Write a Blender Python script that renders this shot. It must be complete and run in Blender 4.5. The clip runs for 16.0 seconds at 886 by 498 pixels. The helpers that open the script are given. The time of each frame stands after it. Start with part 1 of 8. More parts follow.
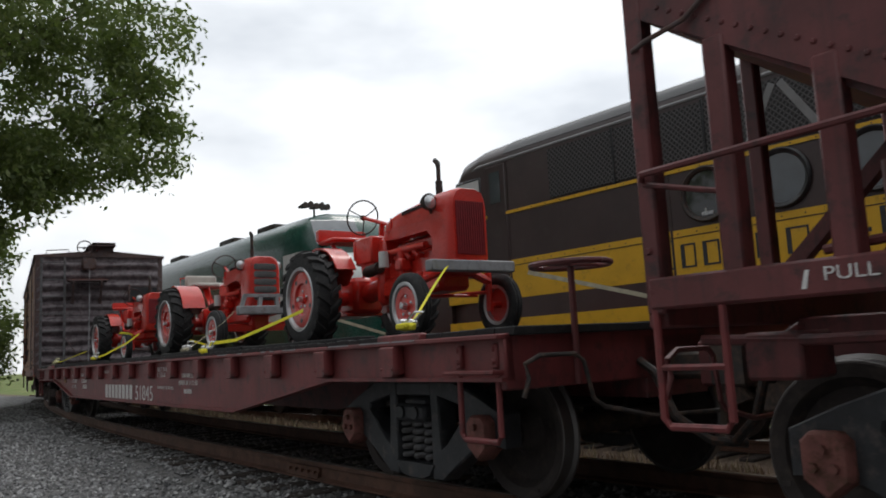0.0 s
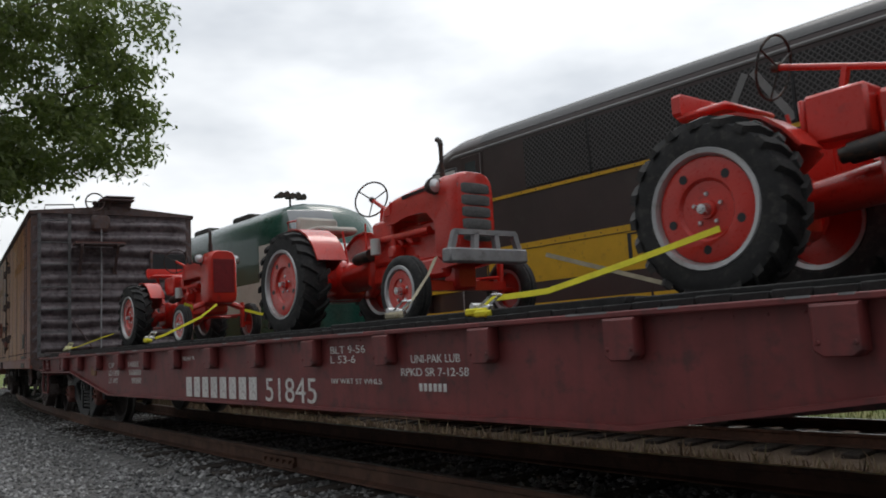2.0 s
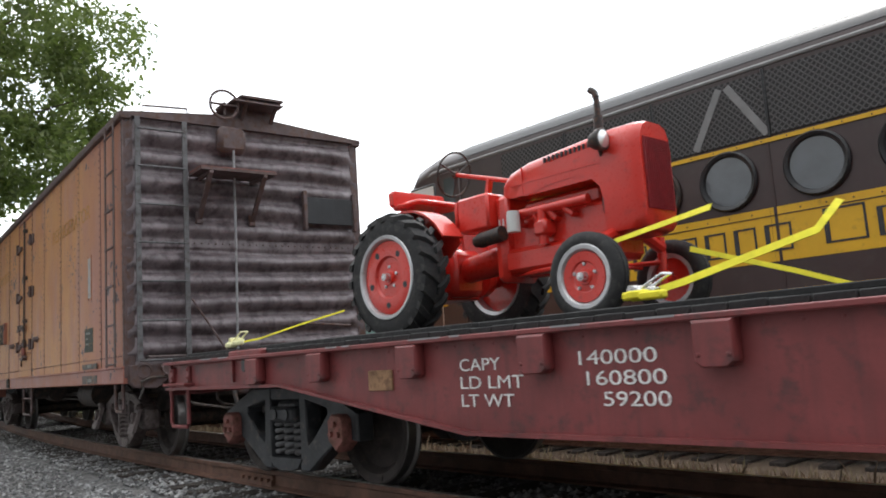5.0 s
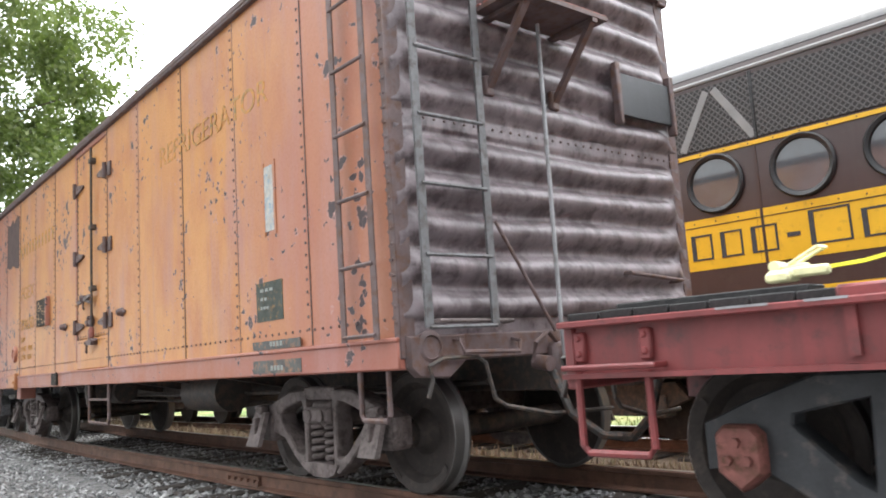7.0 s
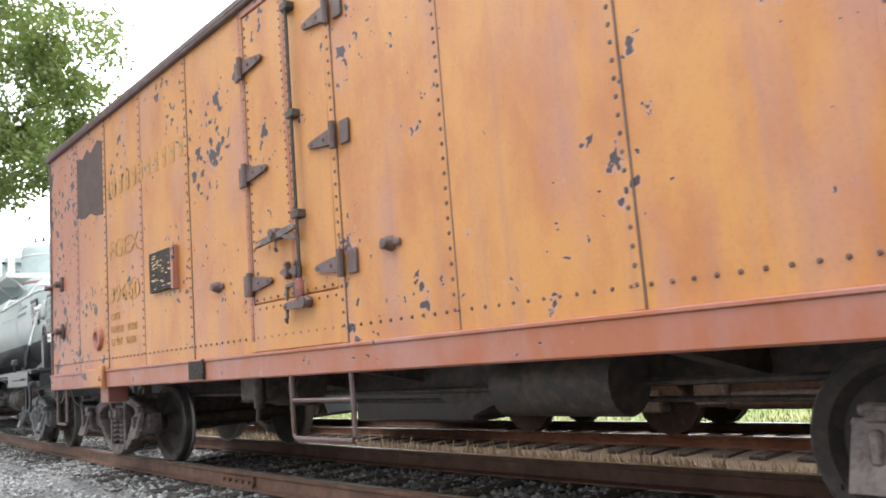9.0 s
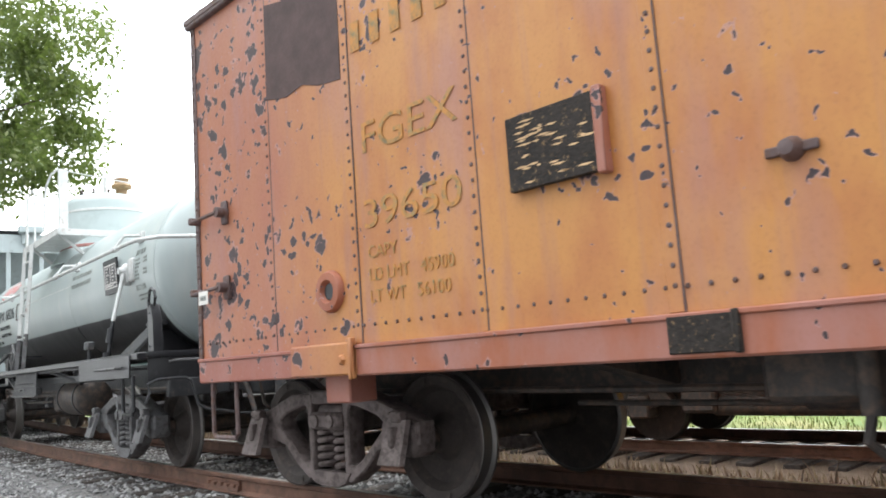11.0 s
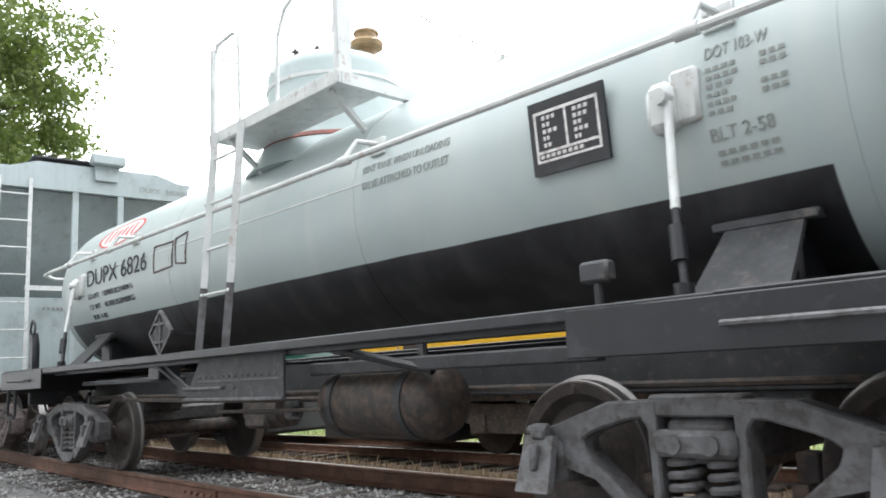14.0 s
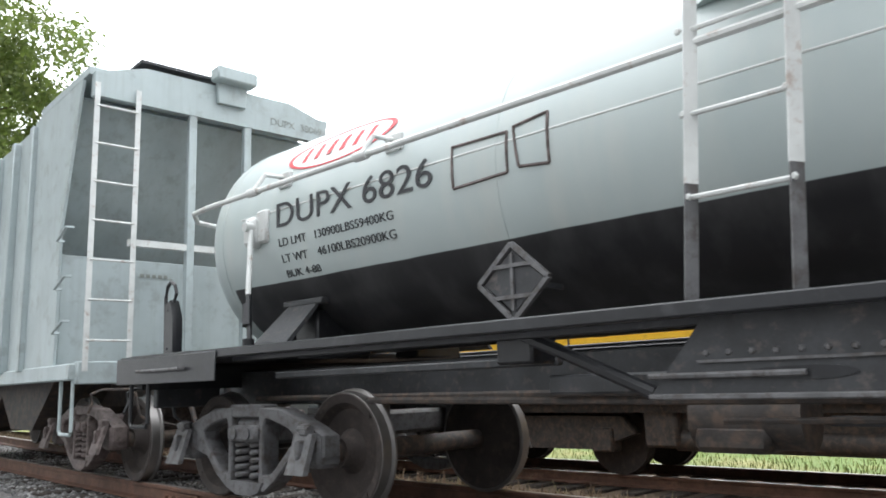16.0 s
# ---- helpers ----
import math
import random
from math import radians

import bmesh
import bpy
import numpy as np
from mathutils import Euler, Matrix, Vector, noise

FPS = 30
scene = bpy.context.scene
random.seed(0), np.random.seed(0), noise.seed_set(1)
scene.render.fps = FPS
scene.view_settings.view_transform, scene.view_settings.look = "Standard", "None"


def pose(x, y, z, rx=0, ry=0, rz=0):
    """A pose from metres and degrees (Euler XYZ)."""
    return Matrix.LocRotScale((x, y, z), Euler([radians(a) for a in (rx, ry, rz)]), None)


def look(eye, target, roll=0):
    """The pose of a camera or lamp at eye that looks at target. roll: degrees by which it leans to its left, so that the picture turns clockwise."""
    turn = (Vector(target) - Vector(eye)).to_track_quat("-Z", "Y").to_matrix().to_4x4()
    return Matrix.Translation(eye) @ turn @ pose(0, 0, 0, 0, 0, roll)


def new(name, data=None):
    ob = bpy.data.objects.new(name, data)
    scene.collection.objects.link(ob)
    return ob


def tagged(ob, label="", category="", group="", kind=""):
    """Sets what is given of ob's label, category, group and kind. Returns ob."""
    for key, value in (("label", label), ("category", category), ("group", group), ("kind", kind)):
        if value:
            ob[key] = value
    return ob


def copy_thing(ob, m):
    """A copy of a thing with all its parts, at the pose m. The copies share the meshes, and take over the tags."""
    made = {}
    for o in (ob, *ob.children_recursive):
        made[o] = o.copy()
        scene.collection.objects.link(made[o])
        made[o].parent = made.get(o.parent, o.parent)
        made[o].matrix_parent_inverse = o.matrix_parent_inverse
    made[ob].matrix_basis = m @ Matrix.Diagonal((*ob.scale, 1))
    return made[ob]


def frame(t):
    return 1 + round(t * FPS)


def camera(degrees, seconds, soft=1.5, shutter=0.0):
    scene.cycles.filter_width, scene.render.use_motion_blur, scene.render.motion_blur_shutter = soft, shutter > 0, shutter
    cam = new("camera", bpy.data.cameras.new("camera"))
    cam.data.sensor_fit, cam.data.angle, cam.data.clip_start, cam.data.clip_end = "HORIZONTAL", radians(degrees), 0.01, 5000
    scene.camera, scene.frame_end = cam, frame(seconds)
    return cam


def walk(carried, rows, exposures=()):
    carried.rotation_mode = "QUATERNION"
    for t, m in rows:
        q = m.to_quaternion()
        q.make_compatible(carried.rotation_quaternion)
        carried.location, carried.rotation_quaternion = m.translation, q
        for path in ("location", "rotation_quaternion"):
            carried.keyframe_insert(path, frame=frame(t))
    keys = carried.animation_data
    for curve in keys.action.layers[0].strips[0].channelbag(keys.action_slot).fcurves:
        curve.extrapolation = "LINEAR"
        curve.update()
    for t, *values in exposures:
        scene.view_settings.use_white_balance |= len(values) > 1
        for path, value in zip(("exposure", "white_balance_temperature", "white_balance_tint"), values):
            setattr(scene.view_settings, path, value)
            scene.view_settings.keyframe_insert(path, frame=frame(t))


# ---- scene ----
import collections

# ---- camera and its walk ----
cam = camera(59.0, 16.0, soft=1.8, shutter=0.12)
# seconds, place, yaw, pitch, roll: a hand-held camera beside the track that turns slowly to the right
VIEWS = [
    (0.0, -0.015, -0.045, 0.971, 51.19, 7.44, 2.99), (0.5, -0.013, -0.038, 0.968, 50.96, 7.50, 2.26),
    (1.0, -0.011, -0.032, 0.966, 51.04, 7.04, 2.69), (1.5, -0.009, -0.026, 0.963, 50.31, 6.89, 3.44),
    (2.0, -0.007, -0.020, 0.960, 49.59, 6.65, 3.25), (2.5, -0.006, -0.014, 0.958, 49.17, 6.52, 3.15),
    (3.0, -0.004, -0.007, 0.955, 48.12, 6.83, 3.36), (3.2, -0.004, -0.009, 0.953, 47.92, 7.10, 3.60),
    (5.3, -0.002, -0.022, 0.935, 48.08, 7.84, 3.88), (5.5, -0.002, -0.023, 0.933, 47.93, 7.82, 4.08),
    (6.0, -0.002, -0.026, 0.929, 47.49, 7.86, 3.97), (6.5, -0.001, -0.020, 0.930, 47.33, 7.86, 3.55),
    (7.0, -0.001, -0.013, 0.932, 47.26, 7.80, 3.75), (7.5, -0.000, -0.007, 0.933, 47.08, 7.72, 4.21),
    (8.0, 0.000, 0.000, 0.934, 47.06, 7.65, 4.39), (8.2, 0.002, 0.002, 0.936, 47.10, 7.63, 4.45),
    (10.3, 0.026, 0.020, 0.956, 46.49, 7.50, 4.45), (10.5, 0.028, 0.022, 0.958, 46.42, 7.60, 4.28),
    (11.0, 0.023, 0.026, 0.954, 46.23, 7.73, 4.03), (11.5, 0.018, 0.030, 0.950, 46.14, 7.86, 4.05),
    (12.0, 0.014, 0.034, 0.946, 45.96, 8.00, 3.87), (12.5, 0.009, 0.038, 0.942, 45.64, 8.22, 3.40),
    (13.0, 0.004, 0.042, 0.938, 45.41, 8.31, 3.27), (13.5, 0.002, 0.033, 0.926, 45.06, 8.66, 2.76),
    (14.0, -0.000, 0.023, 0.914, 44.84, 8.95, 2.68), (14.5, -0.003, 0.014, 0.902, 44.57, 9.33, 2.26),
    (15.0, -0.005, 0.005, 0.890, 44.24, 9.56, 1.81), (15.5, -0.007, -0.004, 0.877, 43.81, 9.79, 1.60),
    (16.0, -0.009, -0.013, 0.865, 43.59, 9.88, 1.70)]
EXPOSURES = [(0.0, -1.38), (0.6, -1.50), (1.5, -1.56), (2.5, -1.26), (3.2, -0.72), (5.3, -0.05), (6.0, 0.46), (7.0, 1.02), (8.2, 1.06),
             (10.3, 0.96), (11.5, 0.70), (12.5, 0.52), (14.0, 0.62), (15.0, 0.60), (16.0, 0.52)]
walk(cam, [(v[0], pose(v[1], v[2], v[3], 90 + v[5], v[6], v[4])) for v in VIEWS], EXPOSURES)

# ---- the train's way: a curve of 158 m radius, middle of the track at TRACK_Y beside the camera ----
BEND = 0.00631
TRACK_Y = 4.37


def travelled(t):
    """Metres that the train has gone at t seconds."""
    drift = np.interp(t, [0, 1, 2.5, 3.2, 5.3, 6, 7, 8.2, 10.3, 11, 12, 12.5, 14, 15, 16], [-0.01, 0.02, -0.02, -0.01, 0.016, 0.04, 0.002, -0.05, 0, 0.02, 0.004, 0.02, -0.018, -0.01, 0.01])
    return drift + ((6.143e-5 * t - 2.5934e-3) * t + 1.98528e-2) * t * t + 2.47647 * t + 0.0096


def rear_travel_fit(t):
    """Fitted metres added to the travel of the rear cars only; not a real movement."""
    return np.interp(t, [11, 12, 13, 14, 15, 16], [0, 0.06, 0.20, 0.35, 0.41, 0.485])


def on_curve(a, lat=0.0):
    """Place and heading at a metres along the track, lat metres to its far side."""
    th = BEND * a
    return math.sin(th) / BEND - lat * math.sin(th), TRACK_Y + (1 - math.cos(th)) / BEND + lat * math.cos(th), th


def car_pose(middle, half, t):
    """Pose of a car whose middle starts at that station and whose trucks stand half metres from it."""
    x, y, th = on_curve(middle + travelled(t) + (rear_travel_fit(t) if middle < -35 else 0.0), BEND * half * half / 2)
    return pose(x, y, 0, 0, 0, math.degrees(th))


# ---- world, sun ----
SUN_UP, SUN_TURN = radians(58), radians(-25)
world = bpy.data.worlds.new("overcast")
scene.world = world
world.use_nodes = True
wn, wl = world.node_tree.nodes, world.node_tree.links
wn.clear()
w_out = wn.new("ShaderNodeOutputWorld")
w_bg = wn.new("ShaderNodeBackground")
w_sky = wn.new("ShaderNodeTexSky")
w_sky.sky_type, w_sky.sun_disc = "NISHITA", False
w_sky.sun_elevation, w_sky.sun_rotation = SUN_UP, SUN_TURN
w_co = wn.new("ShaderNodeTexCoord")
w_map = wn.new("ShaderNodeMapping")
w_map.inputs["Scale"].default_value = (1, 1, 2.6)
w_map.inputs["Location"].default_value = (0.3, 0.1, 0.2)
w_noise = wn.new("ShaderNodeTexNoise")
w_noise.inputs["Scale"].default_value, w_noise.inputs["Detail"].default_value = 2.1, 5
w_ramp = wn.new("ShaderNodeValToRGB")
w_ramp.color_ramp.elements[0].position, w_ramp.color_ramp.elements[0].color = 0.36, (0.95, 1.0, 1.06, 1)
w_ramp.color_ramp.elements[1].position, w_ramp.color_ramp.elements[1].color = 0.58, (1.55, 1.58, 1.6, 1)
w_dim = wn.new("ShaderNodeVectorMath")
w_dim.operation = "SCALE"
w_dim.inputs["Scale"].default_value = 0.08
w_mix = wn.new("ShaderNodeMix")
w_mix.data_type = "RGBA"
w_mix.inputs["Factor"].default_value = 0.86
wl.new(w_co.outputs["Generated"], w_map.inputs[0])
wl.new(w_map.outputs[0], w_noise.inputs["Vector"])
wl.new(w_noise.outputs[0], w_ramp.inputs[0])
wl.new(w_sky.outputs[0], w_dim.inputs[0])
wl.new(w_dim.outputs[0], w_mix.inputs["A"])
wl.new(w_ramp.outputs[0], w_mix.inputs["B"])
# sky brightened towards the sun and dimmed behind the camera, to darken near sides
w_dot = wn.new("ShaderNodeVectorMath")
w_dot.operation = "DOT_PRODUCT"
w_dot.inputs[1].default_value = (math.sin(SUN_TURN) * 0.55, math.cos(SUN_TURN) * 0.55, 0.62)
w_range = wn.new("ShaderNodeMapRange")
w_range.interpolation_type = "SMOOTHSTEP"
for key, value in (("From Min", -0.55), ("From Max", 0.75), ("To Min", 0.22), ("To Max", 2.35)):
    w_range.inputs[key].default_value = value
w_graded = wn.new("ShaderNodeVectorMath")
w_graded.operation = "SCALE"
wl.new(w_co.outputs["Generated"], w_dot.inputs[0])
wl.new(w_dot.outputs["Value"], w_range.inputs["Value"])
wl.new(w_mix.outputs["Result"], w_graded.inputs[0])
wl.new(w_range.outputs[0], w_graded.inputs["Scale"])
wl.new(w_graded.outputs[0], w_bg.inputs[0])
wl.new(w_bg.outputs[0], w_out.inputs[0])
sun = new("sun", bpy.data.lights.new("sun", "SUN"))
sun.data.energy, sun.data.angle, sun.data.color = 0.9, radians(14), (1.0, 0.97, 0.93)
sun.matrix_basis = look((0, 0, 30), (-30 * math.sin(SUN_TURN) / math.tan(SUN_UP), -30 * math.cos(SUN_TURN) / math.tan(SUN_UP), 0))


# ---- materials ----
def material(name):
    m = bpy.data.materials.new(name)
    m.use_nodes = True
    n, l = m.node_tree.nodes, m.node_tree.links
    return m, n, l, n["Principled BSDF"]


def noise_of(n, l, co, scale, detail=4.0, stretch=None, rough=0.55, seed=0.0):
    tex = n.new("ShaderNodeTexNoise")
    tex.inputs["Scale"].default_value, tex.inputs["Detail"].default_value = scale, detail
    tex.inputs["Roughness"].default_value = rough
    mp = n.new("ShaderNodeMapping")
    mp.inputs["Scale"].default_value = stretch or (1, 1, 1)
    mp.inputs["Location"].default_value = (seed, seed * 0.7, seed * 1.3)
    l.new(co, mp.inputs[0])
    l.new(mp.outputs[0], tex.inputs["Vector"])
    return tex.outputs[0]


def step_of(n, l, value, lo, hi):
    r = n.new("ShaderNodeMapRange")
    r.inputs["From Min"].default_value, r.inputs["From Max"].default_value = lo, hi
    l.new(value, r.inputs["Value"])
    return r.outputs[0]


def blend(n, l, fac, a, b, mode="MIX"):
    x = n.new("ShaderNodeMix")
    x.data_type, x.blend_type = "RGBA", mode
    for key, v in (("Factor", fac), ("A", a), ("B", b)):
        if isinstance(v, (int, float)):
            x.inputs[key].default_value = v
        elif isinstance(v, tuple):
            x.inputs[key].default_value = (*v, 1) if len(v) == 3 else v
        else:
            l.new(v, x.inputs[key])
    return x.outputs["Result"]


def calc(n, l, op, a, b=0.0):
    x = n.new("ShaderNodeMath")
    x.operation = op
    for i, v in enumerate((a, b)):
        if isinstance(v, (int, float)):
            x.inputs[i].default_value = v
        else:
            l.new(v, x.inputs[i])
    return x.outputs[0]


def bumped(n, l, bsdf, height, strength, distance=0.01):
    b = n.new("ShaderNodeBump")
    b.inputs["Strength"].default_value, b.inputs["Distance"].default_value = strength, distance
    l.new(height, b.inputs["Height"])
    l.new(b.outputs[0], bsdf.inputs["Normal"])


def surface(name, colour, rough=0.5, metal=0.0, vary=0.25, scale=3.0, dirt=None, dirty=0.0, streaks=0.0, bump=0.15, fine=60.0, coat=0.0, random_tone=0.0):
    """A weathered surface: tone at two scales, dirt patches, runs down the face, fine relief."""
    m, n, l, b = material(name)
    co = n.new("ShaderNodeTexCoord").outputs["Object"]
    big = noise_of(n, l, co, scale, 5)
    small = noise_of(n, l, co, fine, 3, seed=3.0)
    dark = tuple(c * (1 - vary) for c in colour)
    light = tuple(min(1, c * (1 + vary)) for c in colour)
    col = blend(n, l, step_of(n, l, big, 0.3, 0.7), dark, light)
    col = blend(n, l, calc(n, l, "MULTIPLY", step_of(n, l, small, 0.45, 0.75), vary * 0.8), col, dark)
    if dirty:
        mask = step_of(n, l, noise_of(n, l, co, scale * 2.3, 7, seed=8.0, rough=0.65), 0.62 - dirty * 0.35, 0.72 - dirty * 0.2)
        col = blend(n, l, calc(n, l, "MULTIPLY", mask, min(1.0, 0.45 + dirty)), col, dirt)
    if streaks:
        run = step_of(n, l, noise_of(n, l, co, 1.0, 5, (16, 16, 0.9), seed=5.0), 0.5, 0.72)
        col = blend(n, l, calc(n, l, "MULTIPLY", run, streaks), col, dirt or dark)
    if random_tone:
        info = n.new("ShaderNodeObjectInfo").outputs["Random"]
        col = blend(n, l, calc(n, l, "MULTIPLY", info, random_tone), col, tuple(c * 0.35 for c in colour))
    l.new(col, b.inputs["Base Color"])
    l.new(calc(n, l, "ADD", calc(n, l, "MULTIPLY", small, 0.25), rough - 0.12), b.inputs["Roughness"])
    b.inputs["Metallic"].default_value = metal
    b.inputs["Coat Weight"].default_value = coat
    if bump:
        bumped(n, l, b, calc(n, l, "ADD", big, calc(n, l, "MULTIPLY", small, 0.4)), bump)
    return m


RUST, SOOT = (0.10, 0.045, 0.025), (0.025, 0.022, 0.022)
M_MAROON = surface("maroon_paint", (0.20, 0.042, 0.042), 0.48, vary=0.22, dirt=(0.06, 0.03, 0.03), dirty=0.25, streaks=0.35)
M_MAROON2 = surface("brown_red_paint", (0.15, 0.040, 0.040), 0.5, vary=0.25, dirt=SOOT, dirty=0.3, streaks=0.4)
M_BLACK = surface("black_paint", (0.016, 0.017, 0.020), 0.36, vary=0.3, dirt=(0.05, 0.05, 0.055), dirty=0.15, streaks=0.15)
M_GRIME = surface("grimy_steel", (0.045, 0.038, 0.035), 0.62, vary=0.4, scale=6, dirt=(0.11, 0.075, 0.055), dirty=0.45, bump=0.3)
M_CAST = surface("dusty_cast_steel", (0.15, 0.12, 0.115), 0.7, vary=0.35, scale=7, dirt=(0.06, 0.045, 0.04), dirty=0.45, bump=0.35)
M_CASTDARK = surface("dark_cast_steel", (0.038, 0.040, 0.044), 0.55, vary=0.35, scale=6, dirt=(0.12, 0.10, 0.09), dirty=0.2, bump=0.25)
M_CASTGREY = surface("grey_cast_steel", (0.125, 0.125, 0.13), 0.6, vary=0.3, scale=7, dirt=(0.06, 0.05, 0.045), dirty=0.4, bump=0.3)
M_RUSTBOX = surface("red_rusty_casting", (0.24, 0.09, 0.075), 0.7, vary=0.35, scale=8, dirt=RUST, dirty=0.4, bump=0.3)
M_WHEEL = surface("wheel_steel", (0.045, 0.036, 0.033), 0.78, metal=0.0, vary=0.35, scale=5, dirt=(0.085, 0.065, 0.055), dirty=0.3, bump=0.2)
M_TREAD = surface("polished_tread", (0.20, 0.19, 0.185), 0.42, metal=0.8, vary=0.15, bump=0.05)
M_RAIL = surface("rusty_rail", (0.15, 0.075, 0.05), 0.75, vary=0.35, scale=4, dirt=(0.09, 0.05, 0.035), dirty=0.4, bump=0.4)
M_RAILTOP = surface("worn_rail_head", (0.36, 0.34, 0.32), 0.35, metal=0.8, vary=0.2, dirt=RUST, dirty=0.3, bump=0.1)
M_TIE = surface("weathered_tie", (0.040, 0.031, 0.026), 0.9, vary=0.4, scale=5, dirt=(0.09, 0.072, 0.06), dirty=0.3, bump=0.6, random_tone=0.4)
M_DECK = surface("blackened_planks", (0.020, 0.020, 0.021), 0.8, vary=0.5, scale=9, dirt=(0.05, 0.047, 0.045), dirty=0.3, bump=0.5, random_tone=0.5)
M_RED = surface("tractor_red", (0.62, 0.030, 0.018), 0.30, vary=0.10, scale=5, dirt=(0.30, 0.02, 0.015), dirty=0.12, bump=0.03, coat=0.4)
M_TYRE = surface("tyre_rubber", (0.022, 0.022, 0.023), 0.75, vary=0.3, scale=9, dirt=(0.06, 0.055, 0.05), dirty=0.3, bump=0.2)
M_RIM = surface("silver_rim", (0.52, 0.52, 0.53), 0.34, metal=0.55, vary=0.15, dirt=(0.25, 0.22, 0.2), dirty=0.2, bump=0.05)
M_CHROME = surface("bare_metal", (0.55, 0.55, 0.56), 0.28, metal=0.9, vary=0.2, bump=0.05)
M_BLACKPIPE = surface("black_pipe", (0.025, 0.022, 0.02), 0.55, vary=0.4, scale=12, dirt=RUST, dirty=0.4, bump=0.2)
M_GREYPLANK = surface("grey_steel_bar", (0.30, 0.30, 0.31), 0.5, vary=0.2, scale=5, dirt=(0.16, 0.15, 0.14), dirty=0.3, bump=0.2)
M_STRAP = surface("yellow_webbing", (0.80, 0.72, 0.03), 0.7, vary=0.12, scale=14, bump=0.2, fine=240)
M_STRAPPALE = surface("sun_bleached_webbing", (0.74, 0.72, 0.42), 0.75, vary=0.15, scale=14, bump=0.2, fine=240)
M_STRAPGREY = surface("dull_webbing", (0.38, 0.34, 0.24), 0.8, vary=0.2, scale=14, bump=0.2, fine=240)
M_WHITE = surface("white_stencil", (0.78, 0.77, 0.75), 0.7, vary=0.18, scale=14, dirt=(0.36, 0.24, 0.24), dirty=0.3, bump=0.05)
M_LETTER = surface("black_stencil", (0.035, 0.037, 0.042), 0.6, vary=0.3, scale=12, bump=0.05)
M_FADED = surface("faded_stencil", (0.27, 0.29, 0.27), 0.7, vary=0.2, scale=14, bump=0.05)
M_OLIVE = surface("olive_stencil", (0.235, 0.185, 0.09), 0.75, vary=0.35, scale=9, dirt=(0.50, 0.23, 0.06), dirty=0.75, bump=0.05)
M_REDLOGO = surface("red_logo_paint", (0.62, 0.06, 0.07), 0.6, vary=0.15, bump=0.05)
M_TANK = surface("pale_tank_grey", (0.42, 0.49, 0.49), 0.36, vary=0.07, scale=1.4, dirt=(0.36, 0.42, 0.42), dirty=0.25, streaks=0.12, bump=0.05)
M_TANKWHITE = surface("chalky_white", (0.62, 0.64, 0.63), 0.5, vary=0.12, scale=6, dirt=(0.33, 0.22, 0.17), dirty=0.16, bump=0.08)
M_HOPGREY = surface("pale_hopper_grey", (0.41, 0.475, 0.485), 0.5, vary=0.10, scale=2, dirt=(0.30, 0.33, 0.33), dirty=0.25, streaks=0.3, bump=0.08)
M_YELLOW = surface("loco_yellow", (0.72, 0.42, 0.022), 0.4, vary=0.08, dirt=(0.45, 0.26, 0.03), dirty=0.15, bump=0.05)
M_LOCO = surface("loco_dark_brown", (0.050, 0.030, 0.029), 0.32, vary=0.18, scale=1.5, dirt=(0.06, 0.045, 0.04), dirty=0.2, streaks=0.25, bump=0.05)
M_LOCOROOF = surface("loco_black_roof", (0.016, 0.016, 0.018), 0.38, vary=0.2, dirt=(0.05, 0.05, 0.05), dirty=0.2, bump=0.05)
M_GREYEDGE = surface("grey_roof_trim", (0.22, 0.22, 0.22), 0.45, vary=0.15, bump=0.05)
M_GREEN = surface("loco_green", (0.012, 0.075, 0.055), 0.28, vary=0.15, dirt=(0.02, 0.05, 0.04), dirty=0.15, bump=0.04, coat=0.3)
M_CREAM = surface("loco_white", (0.66, 0.68, 0.66), 0.35, vary=0.08, dirt=(0.5, 0.5, 0.46), dirty=0.15, bump=0.04)
M_GOLD = surface("gold_line", (0.55, 0.38, 0.10), 0.4, vary=0.1, bump=0.03)
M_LENS = surface("lamp_glass", (0.65, 0.67, 0.68), 0.12, metal=0.6, vary=0.1, bump=0.0)
M_BARK = surface("bark", (0.12, 0.09, 0.07), 0.9, vary=0.4, scale=6, dirt=(0.05, 0.04, 0.03), dirty=0.4, bump=0.8)
M_ENDCAR = surface("sooty_violet_steel", (0.195, 0.163, 0.173), 0.42, vary=0.28, scale=3.5, dirt=(0.062, 0.045, 0.048), dirty=0.42, streaks=0.5, bump=0.2)
M_ENDPOST = surface("rusty_corner_post", (0.115, 0.080, 0.080), 0.6, vary=0.3, scale=6, dirt=RUST, dirty=0.4, streaks=0.3, bump=0.2)
M_PAPER = surface("paper_tag", (0.75, 0.74, 0.70), 0.7, vary=0.08, bump=0.02)


def glass(name, tint, rough=0.05):
    m, n, l, b = material(name)
    co = n.new("ShaderNodeTexCoord").outputs["Object"]
    l.new(blend(n, l, step_of(n, l, noise_of(n, l, co, 3, 3), 0.3, 0.7), tint, tuple(c * 1.4 for c in tint)), b.inputs["Base Color"])
    b.inputs["Roughness"].default_value = rough
    b.inputs["Specular IOR Level"].default_value = 0.9
    b.inputs["Coat Weight"].default_value = 1.0
    return m


M_GLASS = glass("dusty_window_glass", (0.06, 0.07, 0.08), 0.06)
M_DARKGLASS = glass("dark_window_glass", (0.015, 0.016, 0.018))


